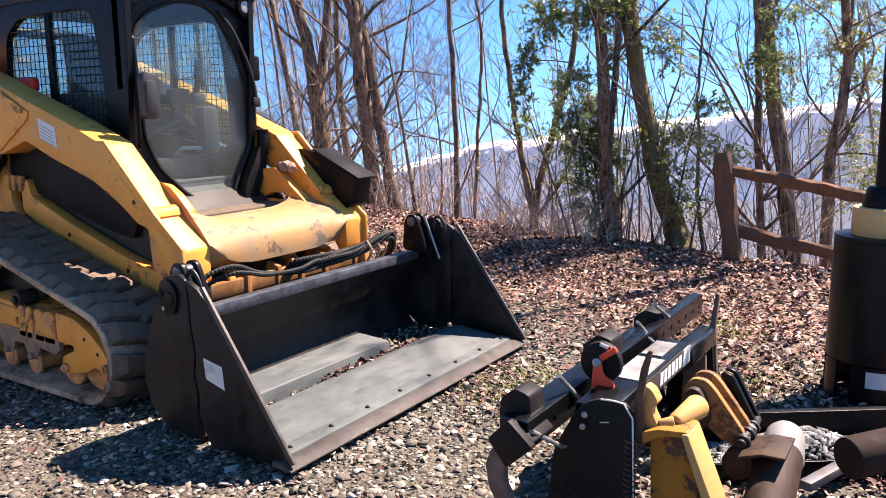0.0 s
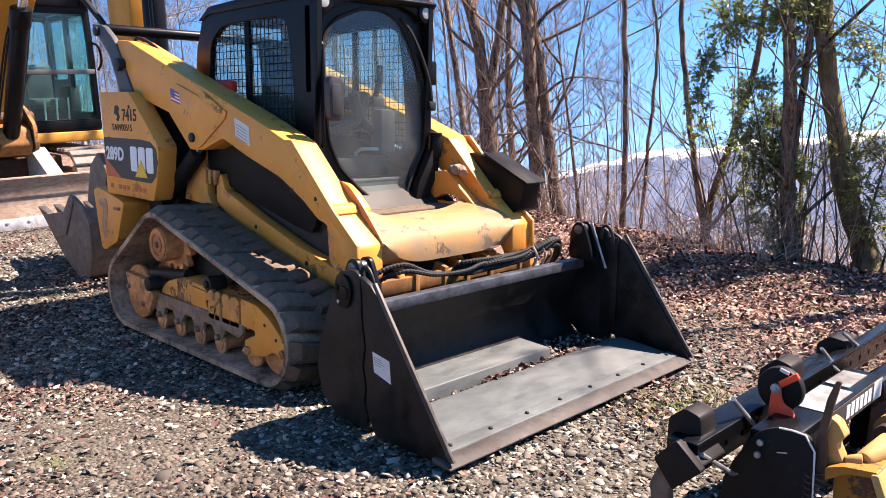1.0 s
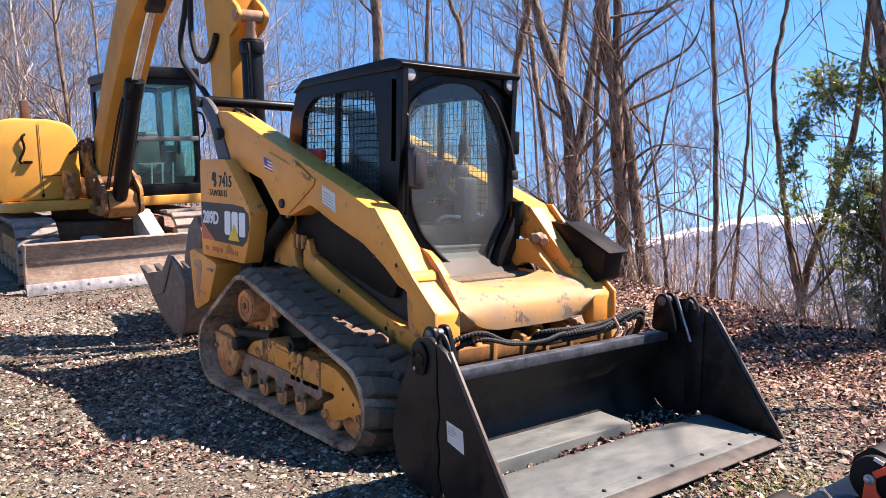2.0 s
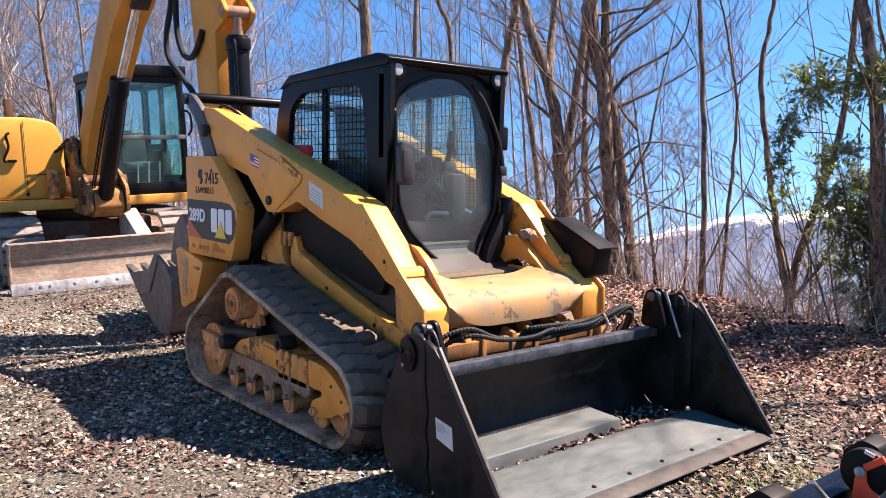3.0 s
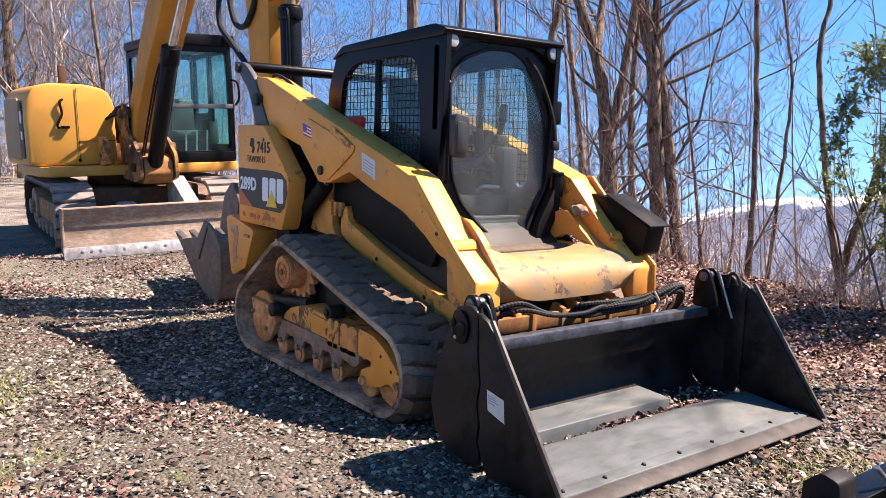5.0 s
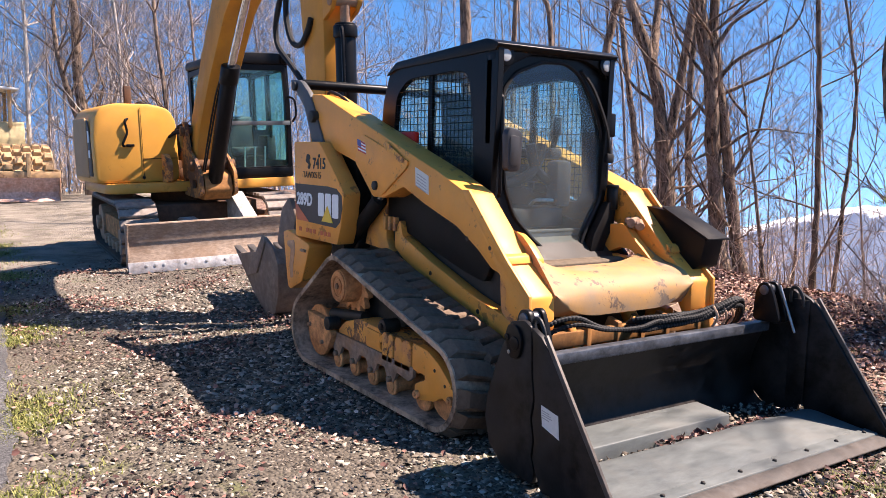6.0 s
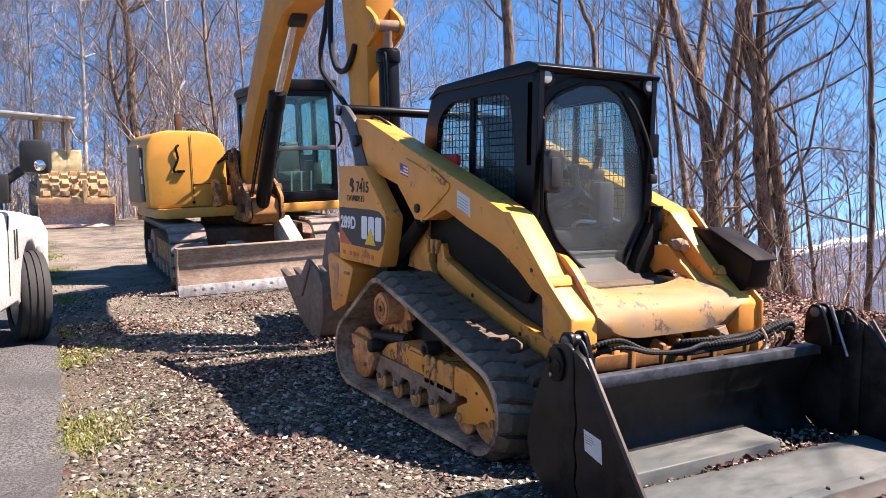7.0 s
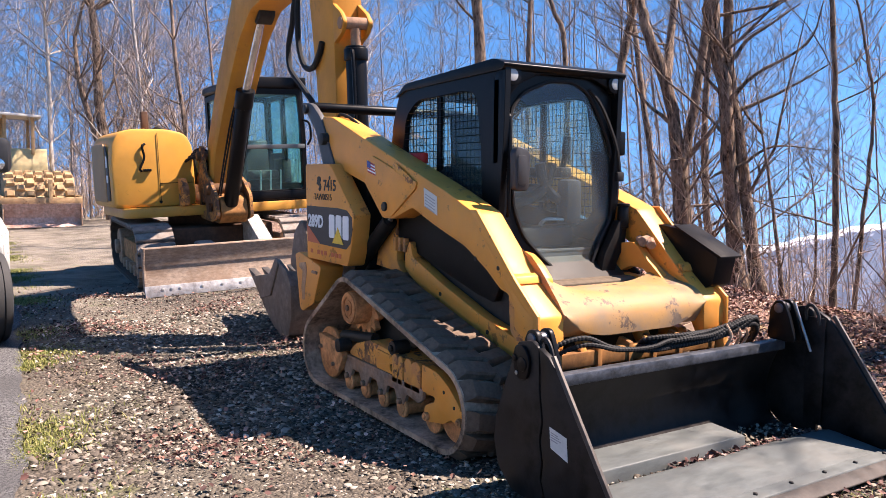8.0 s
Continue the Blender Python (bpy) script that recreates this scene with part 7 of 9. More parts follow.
    part("grab_rail", upper(bm), BLACK, cab)

    # boom, stick, cylinders: drawn in their own plane, then turned a little
    swing = Matrix.Translation((-8.9, 0.15, 0)) @ Matrix.Rotation(radians(-3.9), 4, "Z") @ Matrix.Translation((8.9, 0, 0))

    def front(bm):
        bm.transform(swing)
        return upper(bm)

    bm = bmesh.new()
    prism(bm, rounded([(-9.0, 0.86), (-8.15, 0.84), (-8.02, 0.96), (-8.08, 1.16), (-8.35, 1.24), (-8.75, 1.22), (-9.0, 1.1)], 0.05), "y", -0.17, 0.17, 0.02, holes=[circle(-8.30, 1.02, 0.07, 16)])
    part("swing_bracket", front(bm), RUST_ORANGE, m, "rusty yellow boom swing bracket")
    FOOT_RUST = painted("rust_eaten_yellow", (0.46, 0.20, 0.045), rust=0.95, dust=0.5, rough=0.7, dirt=(0.15, 0.075, 0.035))
    for y in (-0.215, 0.215):
        bm = bmesh.new()
        prism(bm, rounded([(-8.98, 0.88), (-9.02, 1.30), (-8.90, 1.62), (-8.84, 1.86), (-8.70, 1.84), (-8.62, 1.48), (-8.30, 1.38), (-8.02, 1.20), (-8.00, 0.92), (-8.30, 0.86)], 0.05), "y", y - 0.022, y + 0.022, 0.006, holes=[rounded([(-8.46, 0.98), (-8.46, 1.10), (-8.22, 1.10), (-8.18, 1.00)], 0.03), rounded([(-8.86, 0.98), (-8.86, 1.10), (-8.62, 1.10), (-8.60, 1.00)], 0.03)])
        part("bracket_cheek", front(bm), FOOT_RUST, m, "rusty yellow cheek of the boom foot")
    for z, r in ((1.28, 0.075), (1.72, 0.06)):
        bm = bmesh.new()
        cyl(bm, (-8.34 if z < 1.5 else -8.78, -0.29, z), (-8.34 if z < 1.5 else -8.78, 0.29, z), r, seg=20, bevel=0.010)
        part("bracket_pin", front(bm), RUST_DARK, m)
    lean = Matrix(((1, 0, 0, 0), (0, 1, 0.085, -0.10), (0, 0, 1, 0), (0, 0, 0, 1)))

    def raised(bm):
        bm.transform(lean)
        return front(bm)

    bm = bmesh.new()
    top = [(-8.82, 1.30), (-8.78, 1.90), (-8.32, 2.66), (-7.62, 3.55), (-7.20, 3.84), (-6.50, 3.95), (-5.30, 3.86), (-4.50, 3.70)]
    low = [(-4.45, 3.22), (-5.30, 3.26), (-6.20, 3.32), (-6.75, 3.28), (-7.22, 3.02), (-7.85, 2.36), (-8.30, 1.75), (-8.42, 1.30)]
    prism(bm, rounded(top + low, 0.04, 2), "y", -0.19, 0.17, 0.015)
    boom = part("boom", raised(bm), YELLOW_EXC_SHADED, m, "long yellow excavator boom")
    bm = bmesh.new()
    prism(bm, rounded([(-7.02, 3.28), (-6.85, 3.42), (-6.70, 3.38), (-6.70, 3.22), (-6.84, 3.14)], 0.04), "y", -0.09, 0.09, 0.01)
    part("cylinder_lug", raised(bm), DARK_METAL, boom)
    for y in (-0.13, 0.0):
        bm = bmesh.new()
        hose(bm, [(-8.86, y - 0.05, 1.5), (-8.84, y, 1.95), (-8.38, y, 2.72), (-7.66, y, 3.60), (-7.25, y, 3.90)], 0.018, 7)
        part("hydraulic_line", raised(bm), HOSE, boom)
    # boom cylinder under the boom
    bm = bmesh.new()
    cyl(bm, (-8.12, -0.02, 1.08), (-7.52, -0.02, 2.44), 0.095, seg=20, bevel=0.01)
    cyl(bm, (-7.59, -0.02, 2.28), (-7.50, -0.02, 2.48), 0.115, seg=20, bevel=0.01)
    ram = part("boom_cylinder", raised(bm), BLACK, m, "black boom lift cylinder")
    bm = bmesh.new()
    cyl(bm, (-7.54, -0.02, 2.40), (-6.84, -0.02, 3.26), 0.05)
    part("rod", raised(bm), CHROME, ram)
    for k, y in enumerate((-0.2, -0.16, 0.14)):
        bm = bmesh.new()
        hose(bm, [(-8.3, y * 0.8, 1.0), (-8.10 - 0.03 * k, y * 0.8, 1.35), (-7.92, y * 0.75, 1.75), (-7.74, y * 0.7, 2.1), (-7.62, y * 0.6, 2.3)], 0.012, 7)
        part("hose", raised(bm), HOSE, ram)

    HOSE_DROP = [(-4.80, -0.10, 3.40), (-5.02, -0.15, 3.10), (-5.12, -0.16, 2.87), (-5.27, -0.16, 2.67), (-5.24, -0.16, 2.47), (-4.93, -0.16, 2.28), (-4.66, -0.16, 2.12), (-4.48, -0.15, 1.95)]
    HOSE_LOOP = [(-4.82, -0.12, 3.40), (-4.94, -0.15, 3.10), (-4.96, -0.16, 2.85), (-4.95, -0.16, 2.63), (-4.82, -0.16, 2.45), (-4.61, -0.16, 2.41), (-4.43, -0.16, 2.50), (-4.36, -0.15, 2.60)]
    # stick, its cylinder and the hoses hanging beside it
    reach = Matrix.Translation((0, 0.10, 0))

    def tip(bm):
        bm.transform(reach)
        return front(bm)

    bm = bmesh.new()
    prism(bm, rounded([(-4.70, 3.88), (-4.30, 3.84), (-4.12, 3.40), (-4.14, 2.2), (-4.24, 0.95), (-4.32, 0.82), (-4.44, 0.84), (-4.52, 1.0), (-4.62, 2.4), (-4.74, 3.30), (-4.80, 3.70)], 0.05), "y", -0.13, 0.13, 0.012)
    stick = part("stick", tip(bm), YELLOW_EXC_SHADED, m, "upright yellow excavator stick")
    bm = bmesh.new()
    cyl(bm, (-3.98, 0.0, 2.52), (-4.01, 0.0, 1.05), 0.085, seg=20, bevel=0.01)
    cyl(bm, (-3.98, 0.0, 2.50), (-3.98, 0.0, 2.40), 0.10, seg=20, bevel=0.01)
    ram2 = part("bucket_cylinder", tip(bm), BLACK, m, "black bucket cylinder")
    bm = bmesh.new()
    cyl(bm, (-3.98, 0.0, 2.50), (-3.97, 0.0, 2.66), 0.042)
    cyl(bm, (-3.97, -0.14, 2.70), (-3.97, 0.14, 2.70), 0.05, seg=20, bevel=0.008)
    part("rod_eye", tip(bm), RUST_BROWN, ram2, "dusty rod eye and pin")
    for y in (-0.11, 0.11):
        bm = bmesh.new()
        prism(bm, rounded([(-4.16, 2.55), (-4.16, 2.90), (-3.96, 2.78), (-3.90, 2.70), (-3.96, 2.62)], 0.03), "y", y - 0.018, y + 0.018, 0.005)
        part("clevis_plate", tip(bm), YELLOW_EXC_SHADED, stick)
    bm = bmesh.new()
    cyl(bm, (-3.985, 0.0, 1.08), (-4.03, 0.0, 0.86), 0.042)
    part("rod", tip(bm), CHROME, ram2)
    bm = bmesh.new()
    hose(bm, HOSE_LOOP, 0.026, 8)
    part("hanging_hose", tip(bm), HOSE, stick)
    bm = bmesh.new()
    hose(bm, HOSE_DROP, 0.026, 8)
    part("hanging_hose", tip(bm), HOSE, stick)
    bm = bmesh.new()
    hose(bm, [(-3.93, -0.06, 2.46), (-3.85, -0.08, 2.38), (-3.85, -0.08, 1.5), (-3.93, -0.05, 1.3)], 0.016, 7)
    part("cylinder_pipe", tip(bm), BLACK, ram2)
    curl = Matrix.Translation((0, -0.10, 0))

    def scooped(bm):
        bm.transform(curl)
        return front(bm)

    # digging bucket, curled in with its teeth towards the machine
    DUSTY = steel("dusty_scoop_plate", (0.20, 0.155, 0.125), 0.8, 0.0, rust=0.6, rustcol=(0.15, 0.10, 0.07))
    bm = bmesh.new()
    outline = [(-5.72, 0.46), (-5.55, 0.36), (-5.22, 0.16), (-4.92, 0.03), (-4.70, 0.0), (-4.55, 0.06), (-4.44, 0.26), (-4.42, 0.52), (-4.52, 0.64), (-4.78, 0.72), (-5.05, 0.56)]
    shell = outline[:9]
    inner = [(x * 0.94 - 0.30 + 0.02, z * 0.90 + 0.06) for x, z in shell[::-1]]
    prism(bm, shell + inner, "y", -0.30, 0.30, 0.005)
    scoop = part("digging_bucket", scooped(bm), DUSTY, m, "dusty worn digging bucket with teeth")
    for s in (-1, 1):
        bm = bmesh.new()
        prism(bm, outline, "y", s * 0.325, s * 0.295, 0.005)
        part("side_plate", scooped(bm), DUSTY, scoop)
        bm = bmesh.new()
        prism(bm, rounded([(-5.10, 0.50), (-4.78, 0.74), (-4.72, 0.68), (-5.02, 0.36), (-5.40, 0.28)], 0.02), "y", s * 0.34, s * 0.32, 0.004)
        part("side_cutter", scooped(bm), DUSTY, scoop)
    for k in range(5):
        y = -0.27 + 0.135 * k
        bm = bmesh.new()
        prism(bm, [(-5.66, 0.48), (-5.60, 0.38), (-5.78, 0.44), (-5.92, 0.52)], "y", y - 0.035, y + 0.035, 0.006)
        part("tooth", scooped(bm), WORN_STRIP, scoop)
    for y in (-0.18, 0.18):
        bm = bmesh.new()
        prism(bm, rounded([(-4.80, 0.66), (-4.62, 0.98), (-4.40, 1.10), (-4.26, 0.95), (-4.40, 0.56)], 0.05), "y", y - 0.02, y + 0.02, 0.005)
        part("bucket_ear", scooped(bm), DUSTY, scoop)
    return m


make_excavator()


# ---- padfoot roller ----
def make_roller():
    m = thing("padfoot_roller", pose(-21.5, -0.87, 0), "old faded yellow padfoot roller with a rusty levelling blade", "road roller")
    bm = bmesh.new()
    face = [(0.04, 0.03), (-0.07, 0.14), (-0.10, 0.28), (-0.03, 0.46), (0.13, 0.66)]
    prism(bm, face + [(x - 0.05, z) for x, z in face[::-1]], "y", -0.93, 0.93, 0.006)
    blade = part("levelling_blade", bm, steel("red_rust_blade", (0.55, 0.36, 0.29), 0.8, 0.0, rust=0.7, rustcol=(0.36, 0.16, 0.10)), m, "red-brown rusted blade")
    for s in (-1, 1):
        bm = bmesh.new()
        prism(bm, [(0.05, 0.03), (0.10, 0.66), (-0.14, 0.66), (-0.14, 0.03)], "y", s * 0.95, s * 0.92, 0.005)
        part("end_plate", bm, RUSTY, blade)
    bm = bmesh.new()
    cyl(bm, (-1.05, -0.86, 0.76), (-1.05, 0.86, 0.76), 0.68, seg=48, bevel=0.01)
    drum = part("drum", bm, YELLOW_FADED, m, "faded yellow padfoot drum")
    pad = bmesh.new()
    prism(pad, [(-0.115, -0.09), (0.115, -0.09), (0.115, 0.09), (-0.115, 0.09)], "z", -0.01, 0.10, 0.012)
    for v in pad.verts:
        if v.co.z > 0.05:
            v.co.x *= 0.75
            v.co.y *= 0.75
    pad_mesh = bpy.data.meshes.new("pad")
    pad.to_mesh(pad_mesh)
    pad.free()
    pad_mesh.materials.append(YELLOW_FADED)
    for row in range(7):
        for k in range(14):
            a = 2 * math.pi * (k + 0.5 * (row % 2)) / 14
            ob = new("drum_pad", pad_mesh)
            ob.parent = drum
            ob.matrix_basis = Matrix.Translation((-1.05 + 0.68 * math.sin(a), -0.72 + 0.24 * row, 0.76 + 0.68 * math.cos(a))) @ Matrix.Rotation(a, 4, "Y") @ Matrix.Rotation(radians(90), 4, "Z")
    bm = bmesh.new()
    for s in (-1, 1):
        box(bm, -1.95, -0.14, s * 0.90, s * 0.99, 0.62, 0.86, 0.02)
    box(bm, -0.20, -0.10, -0.99, 0.99, 0.64, 0.82, 0.02)
    part("drum_frame", bm, YELLOW_FADED, m)
    bm = bmesh.new()
    prism(bm, rounded([(-0.30, 0.66), (-0.16, 1.30), (-0.08, 1.30), (-0.06, 0.66)], 0.02), "y", 0.16, 0.26, 0.01)
    part("blade_mast", bm, YELLOW_FADED, m)
    bm = bmesh.new()
    prism(bm, rounded([(-2.0, 0.75), (-2.0, 1.70), (-2.15, 2.16), (-3.6, 2.12), (-3.7, 0.8)], 0.06), "y", -0.62, 0.36, 0.03)
    part("body", bm, painted("pale_yellow_hood", (0.66, 0.52, 0.26), 0.1, 0.3, 0.6), m, "pale yellow sunlit body")
    for x in (-2.05, -3.5):
        for y in (-0.70, 0.0):
            bm = bmesh.new()
            box(bm, x - 0.045, x + 0.045, y - 0.045, y + 0.045, 2.0, 3.14, 0.01)
            part("canopy_post", bm, YELLOW_FADED, m)
    bm = bmesh.new()
    prism(bm, [(-1.75, 3.19), (0.22, 3.08), (0.22, 3.02), (-1.75, 3.11)], "x", -3.8, -1.7, 0.01)
    part("canopy", bm, PAPER, m, "pale flat canopy roof")
    for s in (-1, 1):
        bm = bmesh.new()
        cyl(bm, (-3.6, s * 0.95, 0.62), (-3.6, s * 0.50, 0.62), 0.62, seg=32, bevel=0.05)
        part("rear_tyre", bm, RUBBER, m)
    return m


make_roller()


# ---- pickup truck ----
def make_truck():
    # x runs towards its front; the side seen faces -y here
    m = thing("pickup_truck", pose(-5.72, -2.66, 0, 0, 0, 180 - 12.5) , "silver-white pickup truck parked on the asphalt driveway", "truck")
    SILVER = painted("silver_white_paint", (0.62, 0.62, 0.60), rust=0.0, dust=0.12, rough=0.25, dirt=(0.35, 0.32, 0.28))
    TRIM = plain("black_trim", (0.02, 0.02, 0.021), 0.5)
    # the visible flank lies near y = 0.10, the far one at y = 2.0
    arch = circle(0.0, 0.40, 0.47, 17, math.pi * 1.02, -math.pi * 1.04)
    flank = [(0.95, 0.48), (0.95, 0.92), (0.60, 1.06), (-0.62, 1.16), (-0.85, 1.17), (-2.2, 1.17), (-2.3, 1.15), (-4.3, 1.13), (-4.3, 0.50), (-0.60, 0.42)] + arch[0:17]
    bm = bmesh.new()
    prism(bm, flank, "y", 0.14, 0.30, 0.035)
    body = part("body_side", bm, SILVER, m, "silver-white truck flank", smooth=50)
    bm = bmesh.new()
    prism(bm, flank, "y", 1.80, 1.96, 0.035)
    part("body_side", bm, SILVER, m, smooth=50)
    bm = bmesh.new()
    prism(bm, rounded([(0.98, 0.55), (0.98, 0.95), (0.60, 1.10), (-0.60, 1.18), (-0.75, 1.10), (-0.75, 0.60)], 0.08), "y", 0.28, 1.82, 0.03)
    part("bonnet", bm, SILVER, m)
    bm = bmesh.new()
    prism(bm, rounded([(-0.62, 1.12), (-1.25, 1.74), (-1.45, 1.80), (-2.15, 1.80), (-2.32, 1.12)], 0.06), "y", 0.24, 0.29, 0.01, holes=[rounded([(-0.90, 1.17), (-1.32, 1.68), (-1.62, 1.70), (-1.62, 1.17)], 0.04), rounded([(-1.70, 1.17), (-1.70, 1.70), (-2.08, 1.70), (-2.20, 1.17)], 0.04)])
    cab = part("cab_side", bm, SILVER, m)
    bm = bmesh.new()
    prism(bm, rounded([(-0.62, 1.12), (-1.25, 1.74), (-1.45, 1.80), (-2.15, 1.80), (-2.32, 1.12)], 0.06), "y", 1.81, 1.86, 0.01)
    part("cab_side", bm, SILVER, m)
    bm = bmesh.new()
    prism(bm, rounded([(-1.20, 1.76), (-1.45, 1.84), (-2.15, 1.84), (-2.24, 1.76)], 0.03), "y", 0.24, 1.86, 0.02)
    part("cab_roof", bm, SILVER, m)
    bm = bmesh.new()
    box(bm, -2.2, -0.9, 0.262, 0.268, 1.16, 1.72, 0)
    part("side_window", bm, pane("truck_glass", (0.25, 0.28, 0.28), 0.03), cab)
    bm = bmesh.new()
    prism(bm, [(-4.28, 0.52), (-2.32, 0.52), (-2.32, 1.10), (-4.28, 1.10)], "y", 0.30, 0.34, 0.01)
    box(bm, -4.32, -4.24, 0.16, 1.94, 0.50, 1.12, 0.02)
    box(bm, -4.25, -2.3, 0.30, 1.80, 0.50, 0.58, 0.01)
    part("load_bed", bm, SILVER, m)
    bm = bmesh.new()
    for k in range(2):
        x = -0.58 - 0.09 * k
        prism(bm, rounded([(x, 0.78), (x + 0.03, 0.78), (x + 0.02, 1.02), (x - 0.01, 1.02)], 0.008), "y", 0.132, 0.15, 0.003)
    part("fender_vent", bm, TRIM, body)
    bm = bmesh.new()
    box(bm, -0.905, -0.895, 0.134, 0.15, 0.52, 1.14, 0.001)
    part("door_gap", bm, TRIM, body)
    bm = bmesh.new()
    box(bm, 0.30, 0.42, 0.10, 0.16, 0.70, 0.82, 0.02)
    part("side_marker", bm, LENS, body)
    # mirror
    bm = bmesh.new()
    box(bm, -1.02, -0.90, -0.19, 0.03, 1.46, 1.72, 0.045)
    cyl(bm, (-0.96, 0.0, 1.50), (-0.98, 0.26, 1.30), 0.035)
    box(bm, -1.02, -0.92, 0.10, 0.28, 1.24, 1.46, 0.02)
    mirror = part("door_mirror", bm, TRIM, m, "black door mirror with a round chrome spot")
    bm = bmesh.new()
    box(bm, -0.902, -0.890, -0.175, 0.015, 1.48, 1.705, 0.03)
    glass = part("mirror_glass", bm, steel("mirror_silver", (0.8, 0.8, 0.8), 0.03, 1.0, rust=0.0), mirror)
    bm = bmesh.new()
    cyl(bm, (-1.03, -0.12, 1.525), (-1.042, -0.12, 1.525), 0.042, bevel=0.003)
    part("spot_mirror", bm, CHROME, mirror)
    # wheels: the near front one is turned out
    def wheel(x, y, steer):
        w = Matrix.Translation((x, y, 0.395)) @ Matrix.Rotation(radians(steer), 4, "Z")
        prof = [(-0.12, 0.25), (-0.13, 0.33), (-0.115, 0.375), (-0.09, 0.39), (-0.062, 0.393), (-0.060, 0.383), (-0.050, 0.383), (-0.048, 0.395), (-0.012, 0.396), (-0.010, 0.385), (0.0, 0.385)]
        prof = prof + [(-a, r) for a, r in prof[-2::-1]]
        seg = 56
        verts, faces = [], []
        for i in range(seg):
            a = 2 * math.pi * i / seg
            for q, (yy, r) in enumerate(prof):
                rr = r - (0.006 if i % 2 and abs(yy) > 0.055 and r > 0.38 else 0.0)
                verts.append(tuple(w @ Vector((rr * math.cos(a), yy, rr * math.sin(a)))))
        k = len(prof)
        for i in range(seg):
            for q in range(k - 1):
                a, b = i * k + q, ((i + 1) % seg) * k + q
                faces.append((a, a + 1, b + 1, b))
        tyre = part("tyre", raw("tyre", verts, faces), plain("tyre_rubber", (0.028, 0.028, 0.028), 0.75, grain=0.3), m, "grooved black tyre", smooth=35)
        bm = bmesh.new()
        cyl(bm, w @ Vector((0, -0.10, 0)), w @ Vector((0, 0.11, 0)), 0.255, seg=32, bevel=0.01)
        cyl(bm, w @ Vector((0, -0.12, 0)), w @ Vector((0, -0.08, 0)), 0.07, seg=16, bevel=0.01)
        part("rim", bm, plain("alloy_rim", (0.45, 0.45, 0.46), 0.35, 0.8), tyre)
    wheel(0.0, 0.17, 20)
    wheel(0.0, 1.84, 18)
    wheel(-3.3, 0.28, 0)
    wheel(-3.3, 1.82, 0)
    bm = bmesh.new()
    box(bm, -4.2, 0.9, 0.5, 1.6, 0.32, 0.52, 0.03)
    part("chassis", bm, DARK_METAL, m)
    return m


make_truck()

# ---- split-rail fence ----
def weathered_wood():
    n = Nodes("weathered_fence_wood")
    v = n.scaled(1, 1, 0.12)
    base = n.mix(n.noise(30, 6, 0.7, v), (0.05, 0.025, 0.014), (0.27, 0.135, 0.07))
    base = n.mix(n.ramp(n.noise(6, 6, 0.7), [(0.45, 0.0), (0.66, 0.75)]), base, (0.075, 0.062, 0.052))
    n.set(base, 0.9, 0.0, 0.2)
    n.bump(n.noise(45, 6, 0.7, v), 0.7, 0.01)
    return n.mat


def rough_beam(rnd, a, b, w, h, n=9):
    """A riven rail or post: an uneven four-sided bar."""
    a, b = Vector(a), Vector(b)
    d = (b - a).normalized()
    s = d.cross(Vector((0, 0, 1)))
    if s.length < 0.4:
        s = Vector((1, 0, 0))
    s = (s - d * s.dot(d)).normalized()
    u = s.cross(d)
    bm = bmesh.new()
    rings = []
    for i in range(n + 1):
        t = i / n
        p = a.lerp(b, t) + s * rnd.gauss(0, 0.004) + u * rnd.gauss(0, 0.004)
        k = (0.75 if i in (0, n) else 1.0)
        ring = []
        for cs, cu in ((-1, -0.5), (-0.6, -1), (0.6, -1), (1, -0.4), (0.9, 0.7), (0.2, 1), (-0.7, 0.9)):
            ring.append(bm.verts.new(p + s * (cs * w / 2 * k * rnd.uniform(0.78, 1.18)) + u * (cu * h / 2 * k * rnd.uniform(0.78, 1.2))))
        rings.append(ring)
    for i in range(n):
        for j in range(7):
            q = (j + 1) % 7
            bm.faces.new((rings[i][j], rings[i][q], rings[i + 1][q], rings[i + 1][j]))
    bm.faces.new(rings[0][::-1])
    bm.faces.new(rings[-1])
    return bm


def make_fence():
    rnd = random.Random(8)
    wood = weathered_wood()
    m = thing("split_rail_fence", pose(0.53, 4.0, 0), "weathered brown split-rail fence at the edge of the drop", "fence")
    part("post", rough_beam(rnd, (0.02, 0, -0.25), (-0.165, 0.0, 1.02), 0.17, 0.15), wood, m, "leaning weathered post")
    part("post", rough_beam(rnd, (2.45, -0.28, -0.25), (2.40, -0.28, 1.0), 0.16, 0.15), wood, m)
    part("rail", rough_beam(rnd, (-0.14, 0.03, 0.88), (2.5, -0.22, 0.47), 0.075, 0.10, 26), wood, m, "riven upper rail")
    part("rail", rough_beam(rnd, (-0.06, 0.03, 0.35), (2.5, -0.22, -0.02), 0.08, 0.11, 26), wood, m, "riven lower rail")


make_fence()


# ---- black toolbar implement ----
SCUFFED_BLACK = painted("scuffed_brown_black", (0.0075, 0.0062, 0.0058), rust=0.12, dust=0.40, rough=0.5, dirt=(0.032, 0.023, 0.018), spec=0.16)
GLOSS_BLACK = painted("glossy_black_enamel", (0.0035, 0.0038, 0.0045), rust=0.02, dust=0.08, rough=0.22, dirt=(0.03, 0.026, 0.022), spec=0.3)


SCRATCHED_LABEL = steel("scratched_label", (0.24, 0.235, 0.225), 0.6, 0.0, rust=0.75, rustcol=(0.05, 0.045, 0.042), scuffs=0.5)


